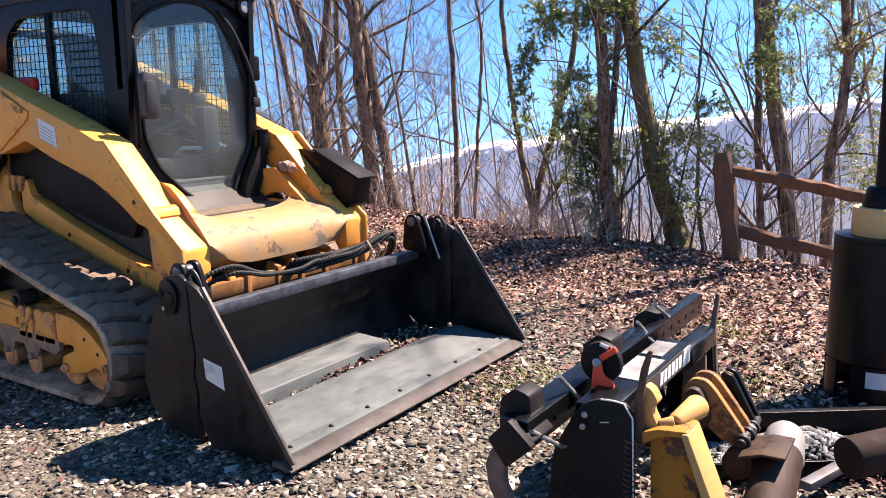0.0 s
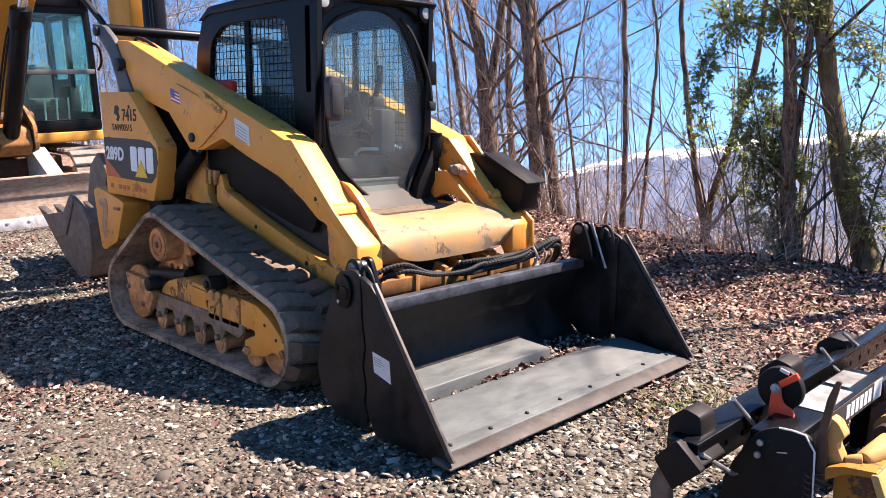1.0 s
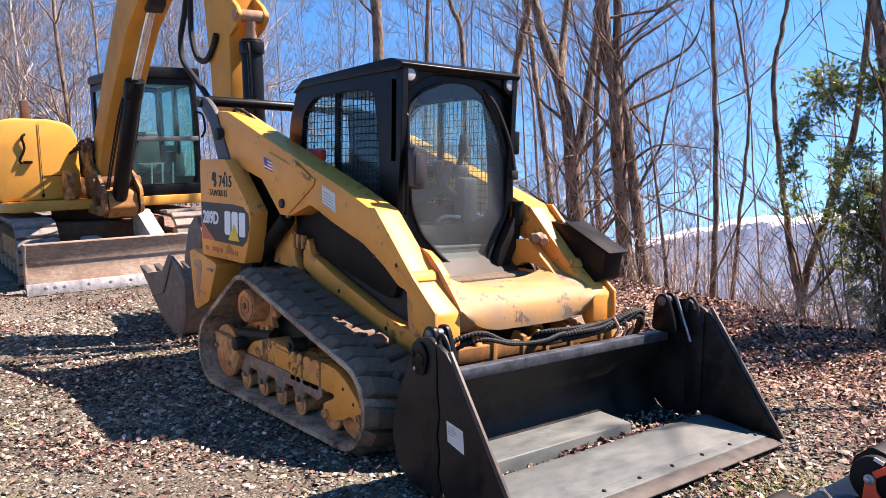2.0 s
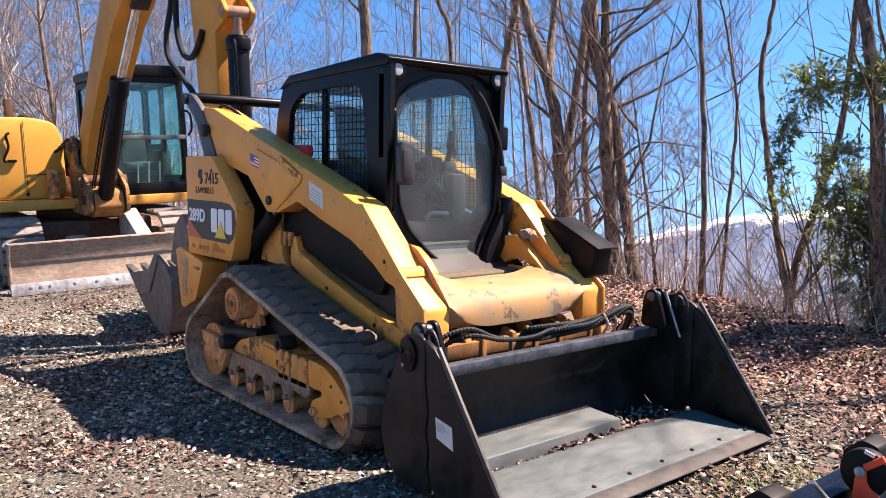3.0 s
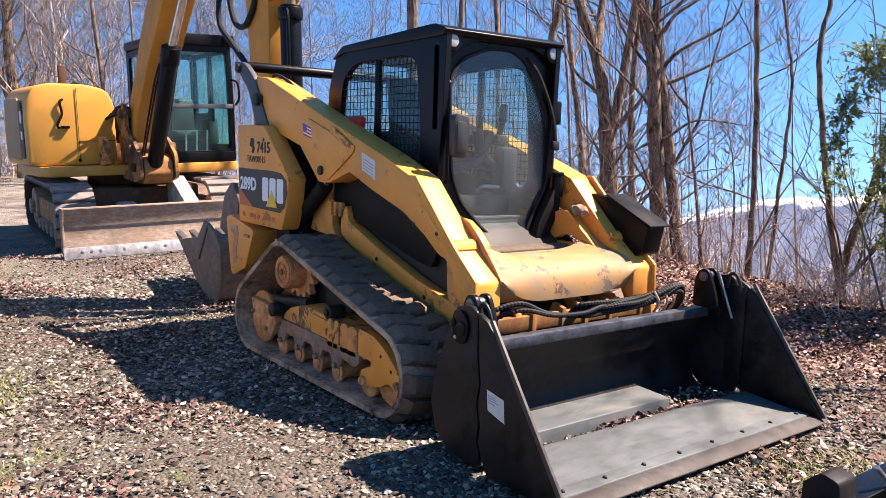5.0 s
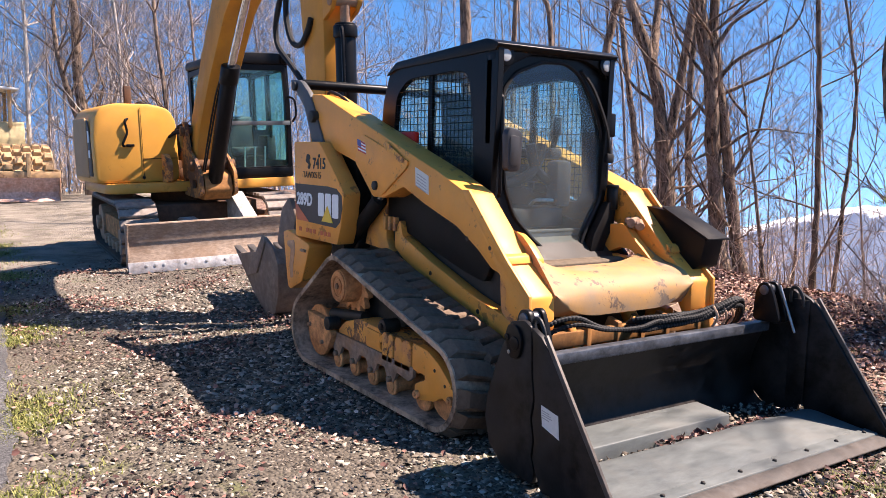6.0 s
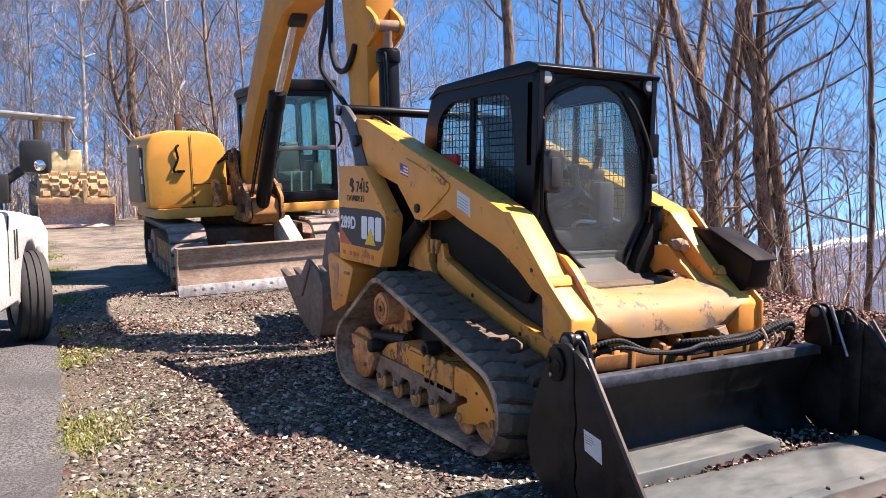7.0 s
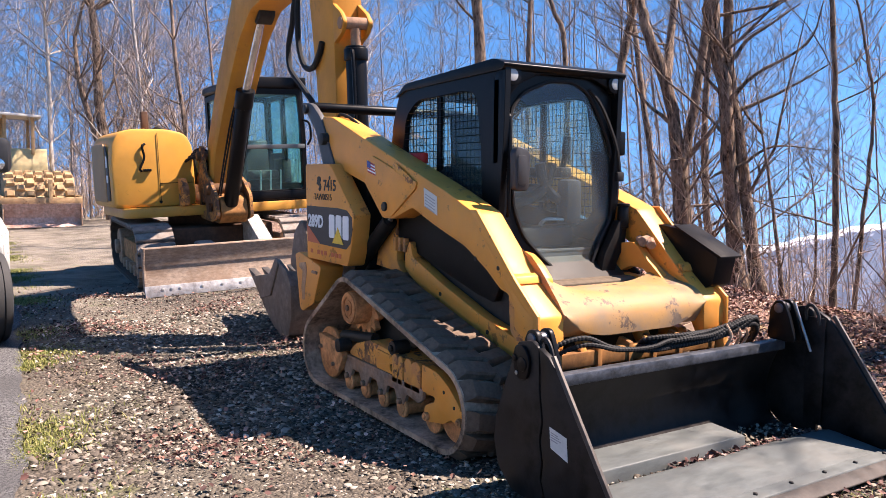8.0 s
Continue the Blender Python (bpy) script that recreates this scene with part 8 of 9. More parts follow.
def make_implement():
    """A box scraper; lengths along x and y are from its foot at the near end."""
    m = thing("box_scraper", pose(1.03, -1.04, -0.005), "black box scraper with a drilled toolbar and red depth lever", "tractor implement")
    # square tube with the long drilled flat bolted to its face
    bm = bmesh.new()
    box(bm, -0.105, -0.012, 0.05, 1.30, 0.385, 0.462, 0.010)
    bar = part("toolbar", bm, GLOSS_BLACK, m, "black square toolbar")
    spots = np.arange(0.11, 2.0, 0.117)
    bm = bmesh.new()
    holes = [circle(y, 0.418, 0.0125, 10) for y in spots]
    prism(bm, [(0.03, 0.372), (2.04, 0.372), (2.04, 0.462), (0.03, 0.462)], "x", 0.0, 0.011, 0, holes=holes)
    flat = part("drilled_flat", bm, GLOSS_BLACK, bar, "black drilled flat bar")
    bm = bmesh.new()
    box(bm, -0.045, 0.011, 0.03, 2.04, 0.4625, 0.471, 0.003)
    part("top_flange", bm, GLOSS_BLACK, flat)
    # pale strips added behind the holes, for the light that shows through them
    bm = bmesh.new()
    box(bm, -0.010, -0.003, 1.30, 2.03, 0.375, 0.460, 0.002)
    part("backing_strip", bm, PAPER, flat, "pale strip behind the holes for the light through them")
    bm = bmesh.new()
    box(bm, -0.0105, -0.006, 0.05, 1.29, 0.388, 0.458, 0)
    part("dusty_face", bm, PAPER, bar)
    # capped end: a square tube turned on its corner, with a short stub behind
    bm = bmesh.new()
    prism(bm, rounded([(-0.108, 0.408), (-0.036, 0.486), (0.052, 0.412), (-0.040, 0.325)], 0.010, 3), "y", -0.02, 0.012, 0.006)
    prism(bm, rounded([(-0.096, 0.408), (-0.036, 0.474), (0.040, 0.412), (-0.040, 0.337)], 0.010, 3), "y", 0.012, 0.17, 0.004)
    part("end_cap", bm, SCUFFED_BLACK, m, "scuffed square end cap")
    bm = bmesh.new()
    prism(bm, rounded([(-0.130, 0.40), (-0.128, 0.500), (-0.075, 0.545), (-0.02, 0.530), (-0.01, 0.44), (-0.06, 0.38)], 0.014, 3), "y", 0.10, 0.20, 0.006)
    part("stub_bracket", bm, SCUFFED_BLACK, m)
    bm = bmesh.new()
    prism(bm, rounded([(-0.14, 0.39), (-0.14, 0.49), (-0.08, 0.545), (-0.02, 0.53), (-0.01, 0.44)], 0.014, 3), "y", 0.82, 0.94, 0.006)
    part("stub_bracket", bm, SCUFFED_BLACK, m)
    bm = bmesh.new()
    prism(bm, rounded([(-0.14, 0.39), (-0.14, 0.47), (-0.09, 0.51), (-0.02, 0.50), (-0.01, 0.44)], 0.014, 3), "y", 1.42, 1.56, 0.006)
    part("stub_bracket", bm, SCUFFED_BLACK, m)
    # ripper shanks
    SHANK = steel("tan_worn_shank", (0.15, 0.10, 0.072), 0.7, 0.0, rust=0.5, rustcol=(0.13, 0.085, 0.06))
    bm = bmesh.new()
    prism(bm, rounded([(-0.112, 0.365), (-0.060, 0.345), (-0.055, 0.325), (-0.072, 0.30), (-0.068, 0.24), (-0.045, 0.20), (-0.01, 0.12), (-0.04, 0.10), (-0.085, 0.15), (-0.125, 0.225), (-0.138, 0.30)], 0.012, 3), "y", 0.02, 0.055, 0.006)
    part("ripper_shank", bm, SHANK, m, "curved tan worn ripper shank")
    bm = bmesh.new()
    prism(bm, rounded([(0.165, 0.05), (0.150, 0.30), (0.158, 0.42), (0.178, 0.585), (0.195, 0.58), (0.185, 0.42), (0.195, 0.30), (0.215, 0.05)], 0.01, 2), "y", 1.62, 1.65, 0.004)
    part("ripper_shank", bm, SHANK, m, "upright tan worn ripper shank")
    bm = bmesh.new()
    prism(bm, rounded([(0.10, 0.05), (0.11, 0.36), (0.15, 0.40), (0.20, 0.36), (0.22, 0.05)], 0.02, 3), "y", 1.40, 1.43, 0.005)
    part("shank_plate", bm, SHANK, m)
    # side plate with rounded shoulders
    bm = bmesh.new()
    prism(bm, rounded([(-0.03, 0.0), (0.0, 0.22), (0.005, 0.30), (0.045, 0.385), (0.105, 0.485), (0.168, 0.516), (0.258, 0.516), (0.280, 0.47), (0.300, 0.0)], 0.028), "y", 0.235, 0.252, 0.003)
    plate = part("side_plate", bm, SCUFFED_BLACK, m, "scuffed brown-black side plate")
    verts, faces = [], []
    tube_lists([Vector((x, 0.234, z)) for x, z in ((0.17, 0.514), (0.21, 0.517), (0.248, 0.514), (0.278, 0.47), (0.289, 0.24), (0.298, 0.02))], [0.0032] * 6, 6, verts, faces)
    part("worn_edge", raw("worn_edge", verts, faces), PAPER, plate)
    for x, z in ((0.118, 0.452), (0.112, 0.410)):
        bm = bmesh.new()
        cyl(bm, (x, 0.236, z), (x, 0.222, z), 0.011, seg=8, bevel=0.003)
        part("plate_bolt", bm, BOLT, plate)
    bm = bmesh.new()
    box(bm, 0.168, 0.20, 0.2335, 0.235, 0.436, 0.439, 0, Euler((0, radians(-14), 0)).to_matrix())
    part("scratch", bm, PAPER, plate)
    bm = bmesh.new()
    prism(bm, rounded([(0.0, 0.0), (0.01, 0.30), (0.08, 0.40), (0.20, 0.42), (0.24, 0.0)], 0.05), "y", 1.50, 1.515, 0.003)
    part("side_plate", bm, SCUFFED_BLACK, m)
    # depth disc with the red lever
    bm = bmesh.new()
    cyl(bm, (0.064, 0.49, 0.544), (0.064, 0.525, 0.544), 0.076, seg=40, bevel=0.006)
    disc = part("depth_disc", bm, SCUFFED_BLACK, m, "black round depth-control disc")
    bm = bmesh.new()
    prism(bm, rounded([(0.046, 0.562), (0.074, 0.562), (0.078, 0.522), (0.090, 0.502), (0.116, 0.492), (0.128, 0.470), (0.120, 0.438), (0.094, 0.420), (0.058, 0.420), (0.040, 0.436), (0.040, 0.480)], 0.012, 4), "y", 0.470, 0.487, 0.005)
    prism(bm, [(0.062, 0.574), (0.076, 0.556), (0.132, 0.600), (0.120, 0.618)], "y", 0.475, 0.488, 0.003)
    part("red_lever", bm, ORANGE_RED, disc, "orange-red lever")
    bm = bmesh.new()
    cyl(bm, (0.06, 0.462, 0.552), (0.06, 0.476, 0.552), 0.017, seg=16, bevel=0.004)
    cyl(bm, (0.06, 0.455, 0.552), (0.06, 0.464, 0.552), 0.009, seg=8, bevel=0.002)
    part("hub_nut", bm, BOLT, disc)
    bm = bmesh.new()
    box(bm, 0.062, 0.094, 0.486, 0.4895, 0.605, 0.617, 0, Euler((0, radians(18), 0)).to_matrix())
    part("disc_label", bm, PAPER, disc)
    # hood beam with its plates, open at the far end
    bm = bmesh.new()
    box(bm, 0.06, 0.198, 0.28, 1.16, 0.385, 0.470, 0.010)
    box(bm, 0.06, 0.185, 0.26, 0.70, 0.36, 0.40, 0.010)
    beam = part("beam", bm, GLOSS_BLACK, m, "black box beam with maker's plate")
    bm = bmesh.new()
    prism(bm, rounded([(0.09, 0.33), (0.095, 0.40), (0.135, 0.445), (0.20, 0.437), (0.212, 0.36), (0.16, 0.315)], 0.018, 3), "y", 1.18, 1.55, 0.008)
    part("gear_hood", bm, GLOSS_BLACK, beam, "rounded black cover")
    bm = bmesh.new()
    box(bm, 0.075, 0.185, 0.58, 0.86, 0.4705, 0.4735, 0)
    part("white_plate", bm, SCRATCHED_LABEL, beam)
    bm = bmesh.new()
    box(bm, 0.075, 0.16, 0.90, 1.10, 0.4705, 0.4735, 0)
    part("white_plate", bm, SCRATCHED_LABEL, beam)
    bm = bmesh.new()
    box(bm, 0.1985, 0.2010, 0.60, 1.15, 0.388, 0.467, 0)
    plate = part("name_plate", bm, DECAL_GREY, beam)
    for k in range(6):
        bm = bmesh.new()
        y = 0.755 + 0.047 * k
        box(bm, 0.2011, 0.2030, y, y + 0.034, 0.402, 0.452, 0)
        part("mark_block", bm, WHITE, plate)
    bm = bmesh.new()
    box(bm, 0.2011, 0.2030, 1.05, 1.145, 0.392, 0.464, 0)
    part("mark_block", bm, PAPER, plate)
    # hitch pins with their handles
    for (a, b) in (((0.0, 0.28, 0.548), (0.025, 0.46, 0.390)), ((0.02, 0.04, 0.440), (0.05, 0.21, 0.33)), ((0.0, 1.16, 0.470), (0.03, 1.30, 0.380)), ((-0.03, 1.39, 0.545), (0.0, 1.51, 0.468)), ((-0.02, 1.12, 0.535), (0.0, 1.20, 0.465))):
        bm = bmesh.new()
        hose(bm, [a, b], 0.0075, 8, 1)
        pin = part("hitch_pin", bm, BOLT, m, "bright steel hitch pin")
        bm = bmesh.new()
        hose(bm, [tuple(Vector(b) + Vector((0.0, -0.028, 0.012))), b, tuple(Vector(b) + Vector((0.004, 0.020, -0.004)))], 0.004, 6, 2)
        part("pin_clip", bm, BOLT, pin)
    # scraper sheet behind
    bm = bmesh.new()
    prism(bm, [(0.0, 0.38), (-0.04, 0.20), (0.0, 0.04), (0.015, 0.04), (-0.025, 0.20), (0.015, 0.38)], "y", 0.40, 1.50, 0.003)
    part("scraper_sheet", bm, SCUFFED_BLACK, m)
    return m


make_implement()


# ---- old yellow backhoe linkage lying beside it ----
def make_linkage():
    m = thing("digger_linkage", pose(1.45, -0.7, 0), "old yellow digger linkage with flaking paint and rust", "digger part")
    FLAKY = painted("flaking_yellow", (0.40, 0.155, 0.014), rust=0.66, dust=0.22, rough=0.55, scale=0.7, spec=0.2)
    CREAM = painted("pale_linkage_yellow", (0.50, 0.285, 0.085), rust=0.34, dust=0.35, rough=0.6, dirt=(0.30, 0.18, 0.09), spec=0.2)
    TAN = painted("rubbed_tan_yellow", (0.36, 0.175, 0.05), rust=0.4, dust=0.5, rough=0.6, dirt=(0.24, 0.14, 0.075), spec=0.2)
    PIPE = steel("dark_brown_pipe", (0.034, 0.019, 0.012), 0.65, 0.0, rust=0.6, rustcol=(0.10, 0.055, 0.030), scuffs=0.6)
    # front plate between two flanges
    bm = bmesh.new()
    prism(bm, rounded([(-0.085, 0.0), (-0.100, 0.37), (-0.092, 0.415), (0.0, 0.437), (0.02, 0.43), (0.11, 0.0)], 0.012), "y", -0.05, -0.02, 0.006)
    body = part("body_plate", bm, FLAKY, m, "rust-flaked yellow plate")
    bm = bmesh.new()
    prism(bm, rounded([(0.012, 0.447), (0.034, 0.452), (0.125, 0.235), (0.20, 0.0), (0.17, 0.0), (0.095, 0.225)], 0.006, 2), "y", -0.11, 0.02, 0.005)
    part("side_flange", bm, CREAM, body, "pale yellow flange")
    bm = bmesh.new()
    prism(bm, rounded([(-0.108, 0.385), (-0.112, 0.425), (-0.06, 0.445), (0.03, 0.455), (0.035, 0.438), (-0.05, 0.425), (-0.09, 0.40)], 0.008), "y", -0.10, 0.02, 0.006)
    part("top_flange", bm, FLAKY, body)
    bm = bmesh.new()
    cyl(bm, (-0.075, -0.045, 0.440), (-0.03, -0.03, 0.448), 0.016, 0.024, 16, 0.004)
    cyl(bm, (-0.03, -0.03, 0.448), (0.005, 0.12, 0.466), 0.028, 0.042, 20, 0.012)
    part("boss", bm, CREAM, body, "stubby pale yellow boss")
    # hooked bracket, tall strap and the spring beside the plate
    bm = bmesh.new()
    prism(bm, rounded([(-0.135, 0.36), (-0.158, 0.45), (-0.140, 0.505), (-0.125, 0.568), (-0.098, 0.555), (-0.075, 0.515), (-0.10, 0.49), (-0.075, 0.44), (-0.085, 0.39)], 0.012, 3), "y", -0.06, -0.01, 0.006)
    part("hook_bracket", bm, CREAM, m)
    bm = bmesh.new()
    prism(bm, rounded([(-0.150, 0.37), (-0.146, 0.51), (-0.128, 0.63), (-0.108, 0.69), (-0.094, 0.69), (-0.106, 0.63), (-0.122, 0.51), (-0.105, 0.37)], 0.010, 3), "y", -0.085, -0.07, 0.004)
    part("flat_strap", bm, SOOTY, m, "rusty brown flat strap")
    for x in (-0.155, -0.125):
        bm = bmesh.new()
        coil = [(x + 0.011 * math.cos(0.9 * j), -0.10 + 0.011 * math.sin(0.9 * j), 0.40 - 0.0027 * j) for j in range(110)]
        hose(bm, coil, 0.0033, 5, 0)
        part("coil_spring", bm, SOOTY, m)
    # double link arm with a rounded head
    for y in (0.36, 0.45):
        bm = bmesh.new()
        prism(bm, rounded([(-0.105, 0.37), (-0.115, 0.43), (-0.085, 0.475), (-0.035, 0.478), (0.0, 0.445), (0.112, 0.300), (0.085, 0.255), (0.035, 0.262), (-0.03, 0.315)], 0.035, 5), "y", y - 0.014, y + 0.014, 0.005, holes=[circle(-0.05, 0.39, 0.014, 12)])
        part("link_arm", bm, TAN, m, "rubbed yellow rounded link arm")
    bm = bmesh.new()
    prism(bm, rounded([(-0.095, 0.385), (-0.10, 0.43), (-0.075, 0.455), (-0.045, 0.45), (-0.02, 0.41), (0.0, 0.34), (-0.03, 0.30), (-0.06, 0.33)], 0.03, 4), "y", 0.30, 0.345, 0.01)
    part("link_spacer", bm, PIPE, m)
    for y in (0.50, 0.56):
        bm = bmesh.new()
        prism(bm, rounded([(-0.02, 0.470), (0.025, 0.465), (0.125, 0.285), (0.085, 0.270)], 0.02), "y", y - 0.012, y + 0.012, 0.005)
        part("black_strap", bm, BLACK, m)
    bm = bmesh.new()
    prism(bm, rounded([(-0.03, 0.455), (0.015, 0.46), (0.07, 0.32), (0.03, 0.30)], 0.02), "y", 0.515, 0.545, 0.005)
    part("yellow_strap", bm, TAN, m)
    bm = bmesh.new()
    cyl(bm, (0.105, 0.31, 0.278), (0.108, 0.56, 0.288), 0.017, bevel=0.004)
    for y in (0.325, 0.40, 0.475):
        cyl(bm, (0.105, y, 0.278), (0.105, y + 0.022, 0.279), 0.030, bevel=0.005)
    part("pivot_pin", bm, DARK_METAL, m, "greasy steel pivot pin")
    for y in (0.350, 0.450):
        bm = bmesh.new()
        cyl(bm, (0.105, y, 0.279), (0.105, y + 0.010, 0.279), 0.026, seg=6, bevel=0.003)
        part("pivot_nut", bm, BOLT, m)
    bm = bmesh.new()
    cyl(bm, (0.100, 0.30, 0.205), (0.108, 0.45, 0.205), 0.055, seg=26, bevel=0.006)
    cyl(bm, (0.099, 0.292, 0.205), (0.100, 0.305, 0.205), 0.036, seg=24, bevel=0.004)
    part("end_cap", bm, PIPE, m)
    # round tube arm lying towards the driveway
    bm = bmesh.new()
    cyl(bm, (0.215, 0.44, 0.215), (0.235, 0.02, 0.085), 0.078, seg=30, bevel=0.010)
    part("tube_arm", bm, PIPE, m, "rust-brown tube arm")
    bm = bmesh.new()
    prism(bm, rounded([(0.11, 0.262), (0.19, 0.290), (0.262, 0.292), (0.262, 0.282), (0.19, 0.280), (0.115, 0.250)], 0.004, 2), "y", 0.24, 0.44, 0.003)
    part("saddle_plate", bm, PIPE, m)
    return m


make_linkage()


# ---- black trough with gravel ----
def make_trough():
    m = thing("steel_trough", pose(1.72, 0.10, 0), "black steel trough partly filled with grey gravel", "trough")
    turn = Matrix.Rotation(radians(36), 4, "Z")
    bm = bmesh.new()
    box(bm, -0.45, 0.55, -0.06, 0.315, 0.0, 0.012, 0.003)
    bm.transform(turn)
    part("bottom_plate", bm, BLACK, m)
    for name, size in (("side_wall", (-0.45, 0.55, 0.30, 0.315, 0.008, 0.14)), ("side_wall", (-0.45, 0.55, -0.06, -0.045, 0.008, 0.09)), ("end_wall", (-0.45, -0.435, -0.045, 0.30, 0.008, 0.12)), ("rim", (-0.45, 0.55, 0.296, 0.335, 0.138, 0.146))):
        bm = bmesh.new()
        box(bm, *size, 0.003)
        bm.transform(turn)
        part(name, bm, BLACK, m)
    rng2 = np.random.default_rng(3)
    px = rng2.uniform(-0.40, 0.35, 900)
    py = rng2.uniform(-0.03, 0.28, 900)
    hz = 0.11 * np.exp(-((px - 0.05) / 0.22) ** 2 - ((py - 0.14) / 0.14) ** 2)
    v, f = scatter_boxes(rng2, px, py, rng2.uniform(0.012, 0.028, 900), 0.7)
    v = v.reshape(900, 8, 3)
    v[..., 2] += (hz + 0.015 - ground_z(px, py))[:, None]
    v = np.array([tuple(turn @ Vector(p)) for p in v.reshape(-1, 3)])
    tagged(part("gravel", fast_mesh(bpy.data.meshes.new("gravel_heap"), v, f), island_material("clean_grey_gravel", [(0.0, (0.05, 0.05, 0.05)), (0.5, (0.15, 0.15, 0.147)), (1.0, (0.32, 0.32, 0.315))]), m, smooth=0), kind="stuff")
    bm = bmesh.new()
    cyl(bm, (-0.075, -0.17, 0.10), (-0.105, 0.06, 0.13), 0.078, 0.074, 28, 0.030)
    part("grey_pipe_end", bm, plain("grey_plastic_pipe", (0.19, 0.185, 0.175), 0.6, grain=0.25, scale=9), m, "grey pipe with a rounded end")
    bm = bmesh.new()
    box(bm, -0.09, 0.25, -0.13, -0.085, 0.060, 0.095, 0.004, Euler((0, 0, radians(70))).to_matrix())
    part("flat_bar", bm, steel("grey_bar", (0.11, 0.11, 0.12), 0.5, 0.4, rust=0.25), m)
    bm = bmesh.new()
    cyl(bm, (0.15, -0.25, 0.21), (0.62, 0.28, 0.26), 0.075, seg=24, bevel=0.008)
    part("rusty_pipe", bm, steel("dark_rusted_pipe", (0.026, 0.013, 0.009), 0.85, 0.0, rust=0.5, rustcol=(0.018, 0.011, 0.008)), m, "dark brown rusty pipe")
    return m


make_trough()


# ---- auger drive standing at the edge ----
def make_auger():
    m = thing("auger_drive", pose(1.83, 1.22, 0), "black cylindrical auger drive with a yellow collar", "auger")
    bm = bmesh.new()
    ring_o, ring_i = circle(0, 0, 0.215, 40), circle(0, 0, 0.20, 40)
    prism(bm, ring_o, "z", 0.20, 0.80, 0.006, holes=[ring_i])
    tabs = []
    for a0, sw in ((math.radians(250), math.radians(150)), (math.radians(60), math.radians(120)), (math.radians(200), math.radians(28))):
        outer = circle(0, 0, 0.215, 16, a0, sw)
        inner = circle(0, 0, 0.20, 16, a0, sw)[::-1]
        tab = bmesh.new()
        prism(tab, outer + inner, "z", 0.0, 0.199, 0)
        tabs.append(tab)
    prism(bm, ring_o, "z", 0.795, 0.815, 0.006)
    ENAMEL = painted("black_enamel", (0.0045, 0.0042, 0.005), rust=0.02, dust=0.14, rough=0.3, dirt=(0.03, 0.026, 0.026), spec=0.22)
    part("housing", bm, ENAMEL, m, "glossy black tube housing", smooth=30)
    for tab in tabs:
        part("skirt_tab", tab, ENAMEL, m, smooth=30)
    bm = bmesh.new()
    cyl(bm, (0, 0, 0.80), (0, 0, 0.95), 0.145, seg=36, bevel=0.006)
    part("collar", bm, plain("yellow_collar", (0.66, 0.37, 0.13), 0.5, grain=0.12), m, "yellow collar")
    bm = bmesh.new()
    cyl(bm, (0, 0, 0.95), (0, 0, 1.05), 0.11, 0.085, 28, 0.01)
    cyl(bm, (0, 0, 1.05), (-0.02, 0.0, 2.2), 0.055, seg=20)
    part("mast", bm, BLACK, m, "black mast")
    bm = bmesh.new()
    outer = circle(0, 0, 0.2165, 8, math.radians(268), math.radians(35))
    inner = circle(0, 0, 0.2155, 8, math.radians(268), math.radians(35))[::-1]
    prism(bm, outer + inner, "z", 0.10, 0.18, 0)
    part("label", bm, PAPER, m)
    return m


make_auger()


# ---- evergreen thicket ----
def leaf_material(name, dark, light):
    n = Nodes(name)
    base = n.ramp(n.random(), [(0.0, dark), (0.6, tuple((a + b) / 2 for a, b in zip(dark, light))), (1.0, light)])
    n.set(base, 0.45, 0.0, 0.4)
    tr = n.t.nodes.new("ShaderNodeBsdfTranslucent")
    n.link(n.mix(0.4, base, (0.30, 0.40, 0.07)), tr.inputs["Color"])
    mx = n.t.nodes.new("ShaderNodeMixShader")
    mx.inputs[0].default_value = 0.45
    n.link(n.bsdf.outputs[0], mx.inputs[1])
    n.link(tr.outputs[0], mx.inputs[2])
    n.link(mx.outputs[0], n.out.inputs["Surface"])
    return n.mat


EVERGREEN = leaf_material("evergreen_leaf", (0.055, 0.085, 0.032), (0.36, 0.39, 0.16))
HEMLOCK = leaf_material("yellow_green_leaf", (0.09, 0.11, 0.04), (0.44, 0.43, 0.18))
SHRUB_STEM = bark_material("shrub_bark", (0.035, 0.022, 0.016), (0.26, 0.18, 0.13))


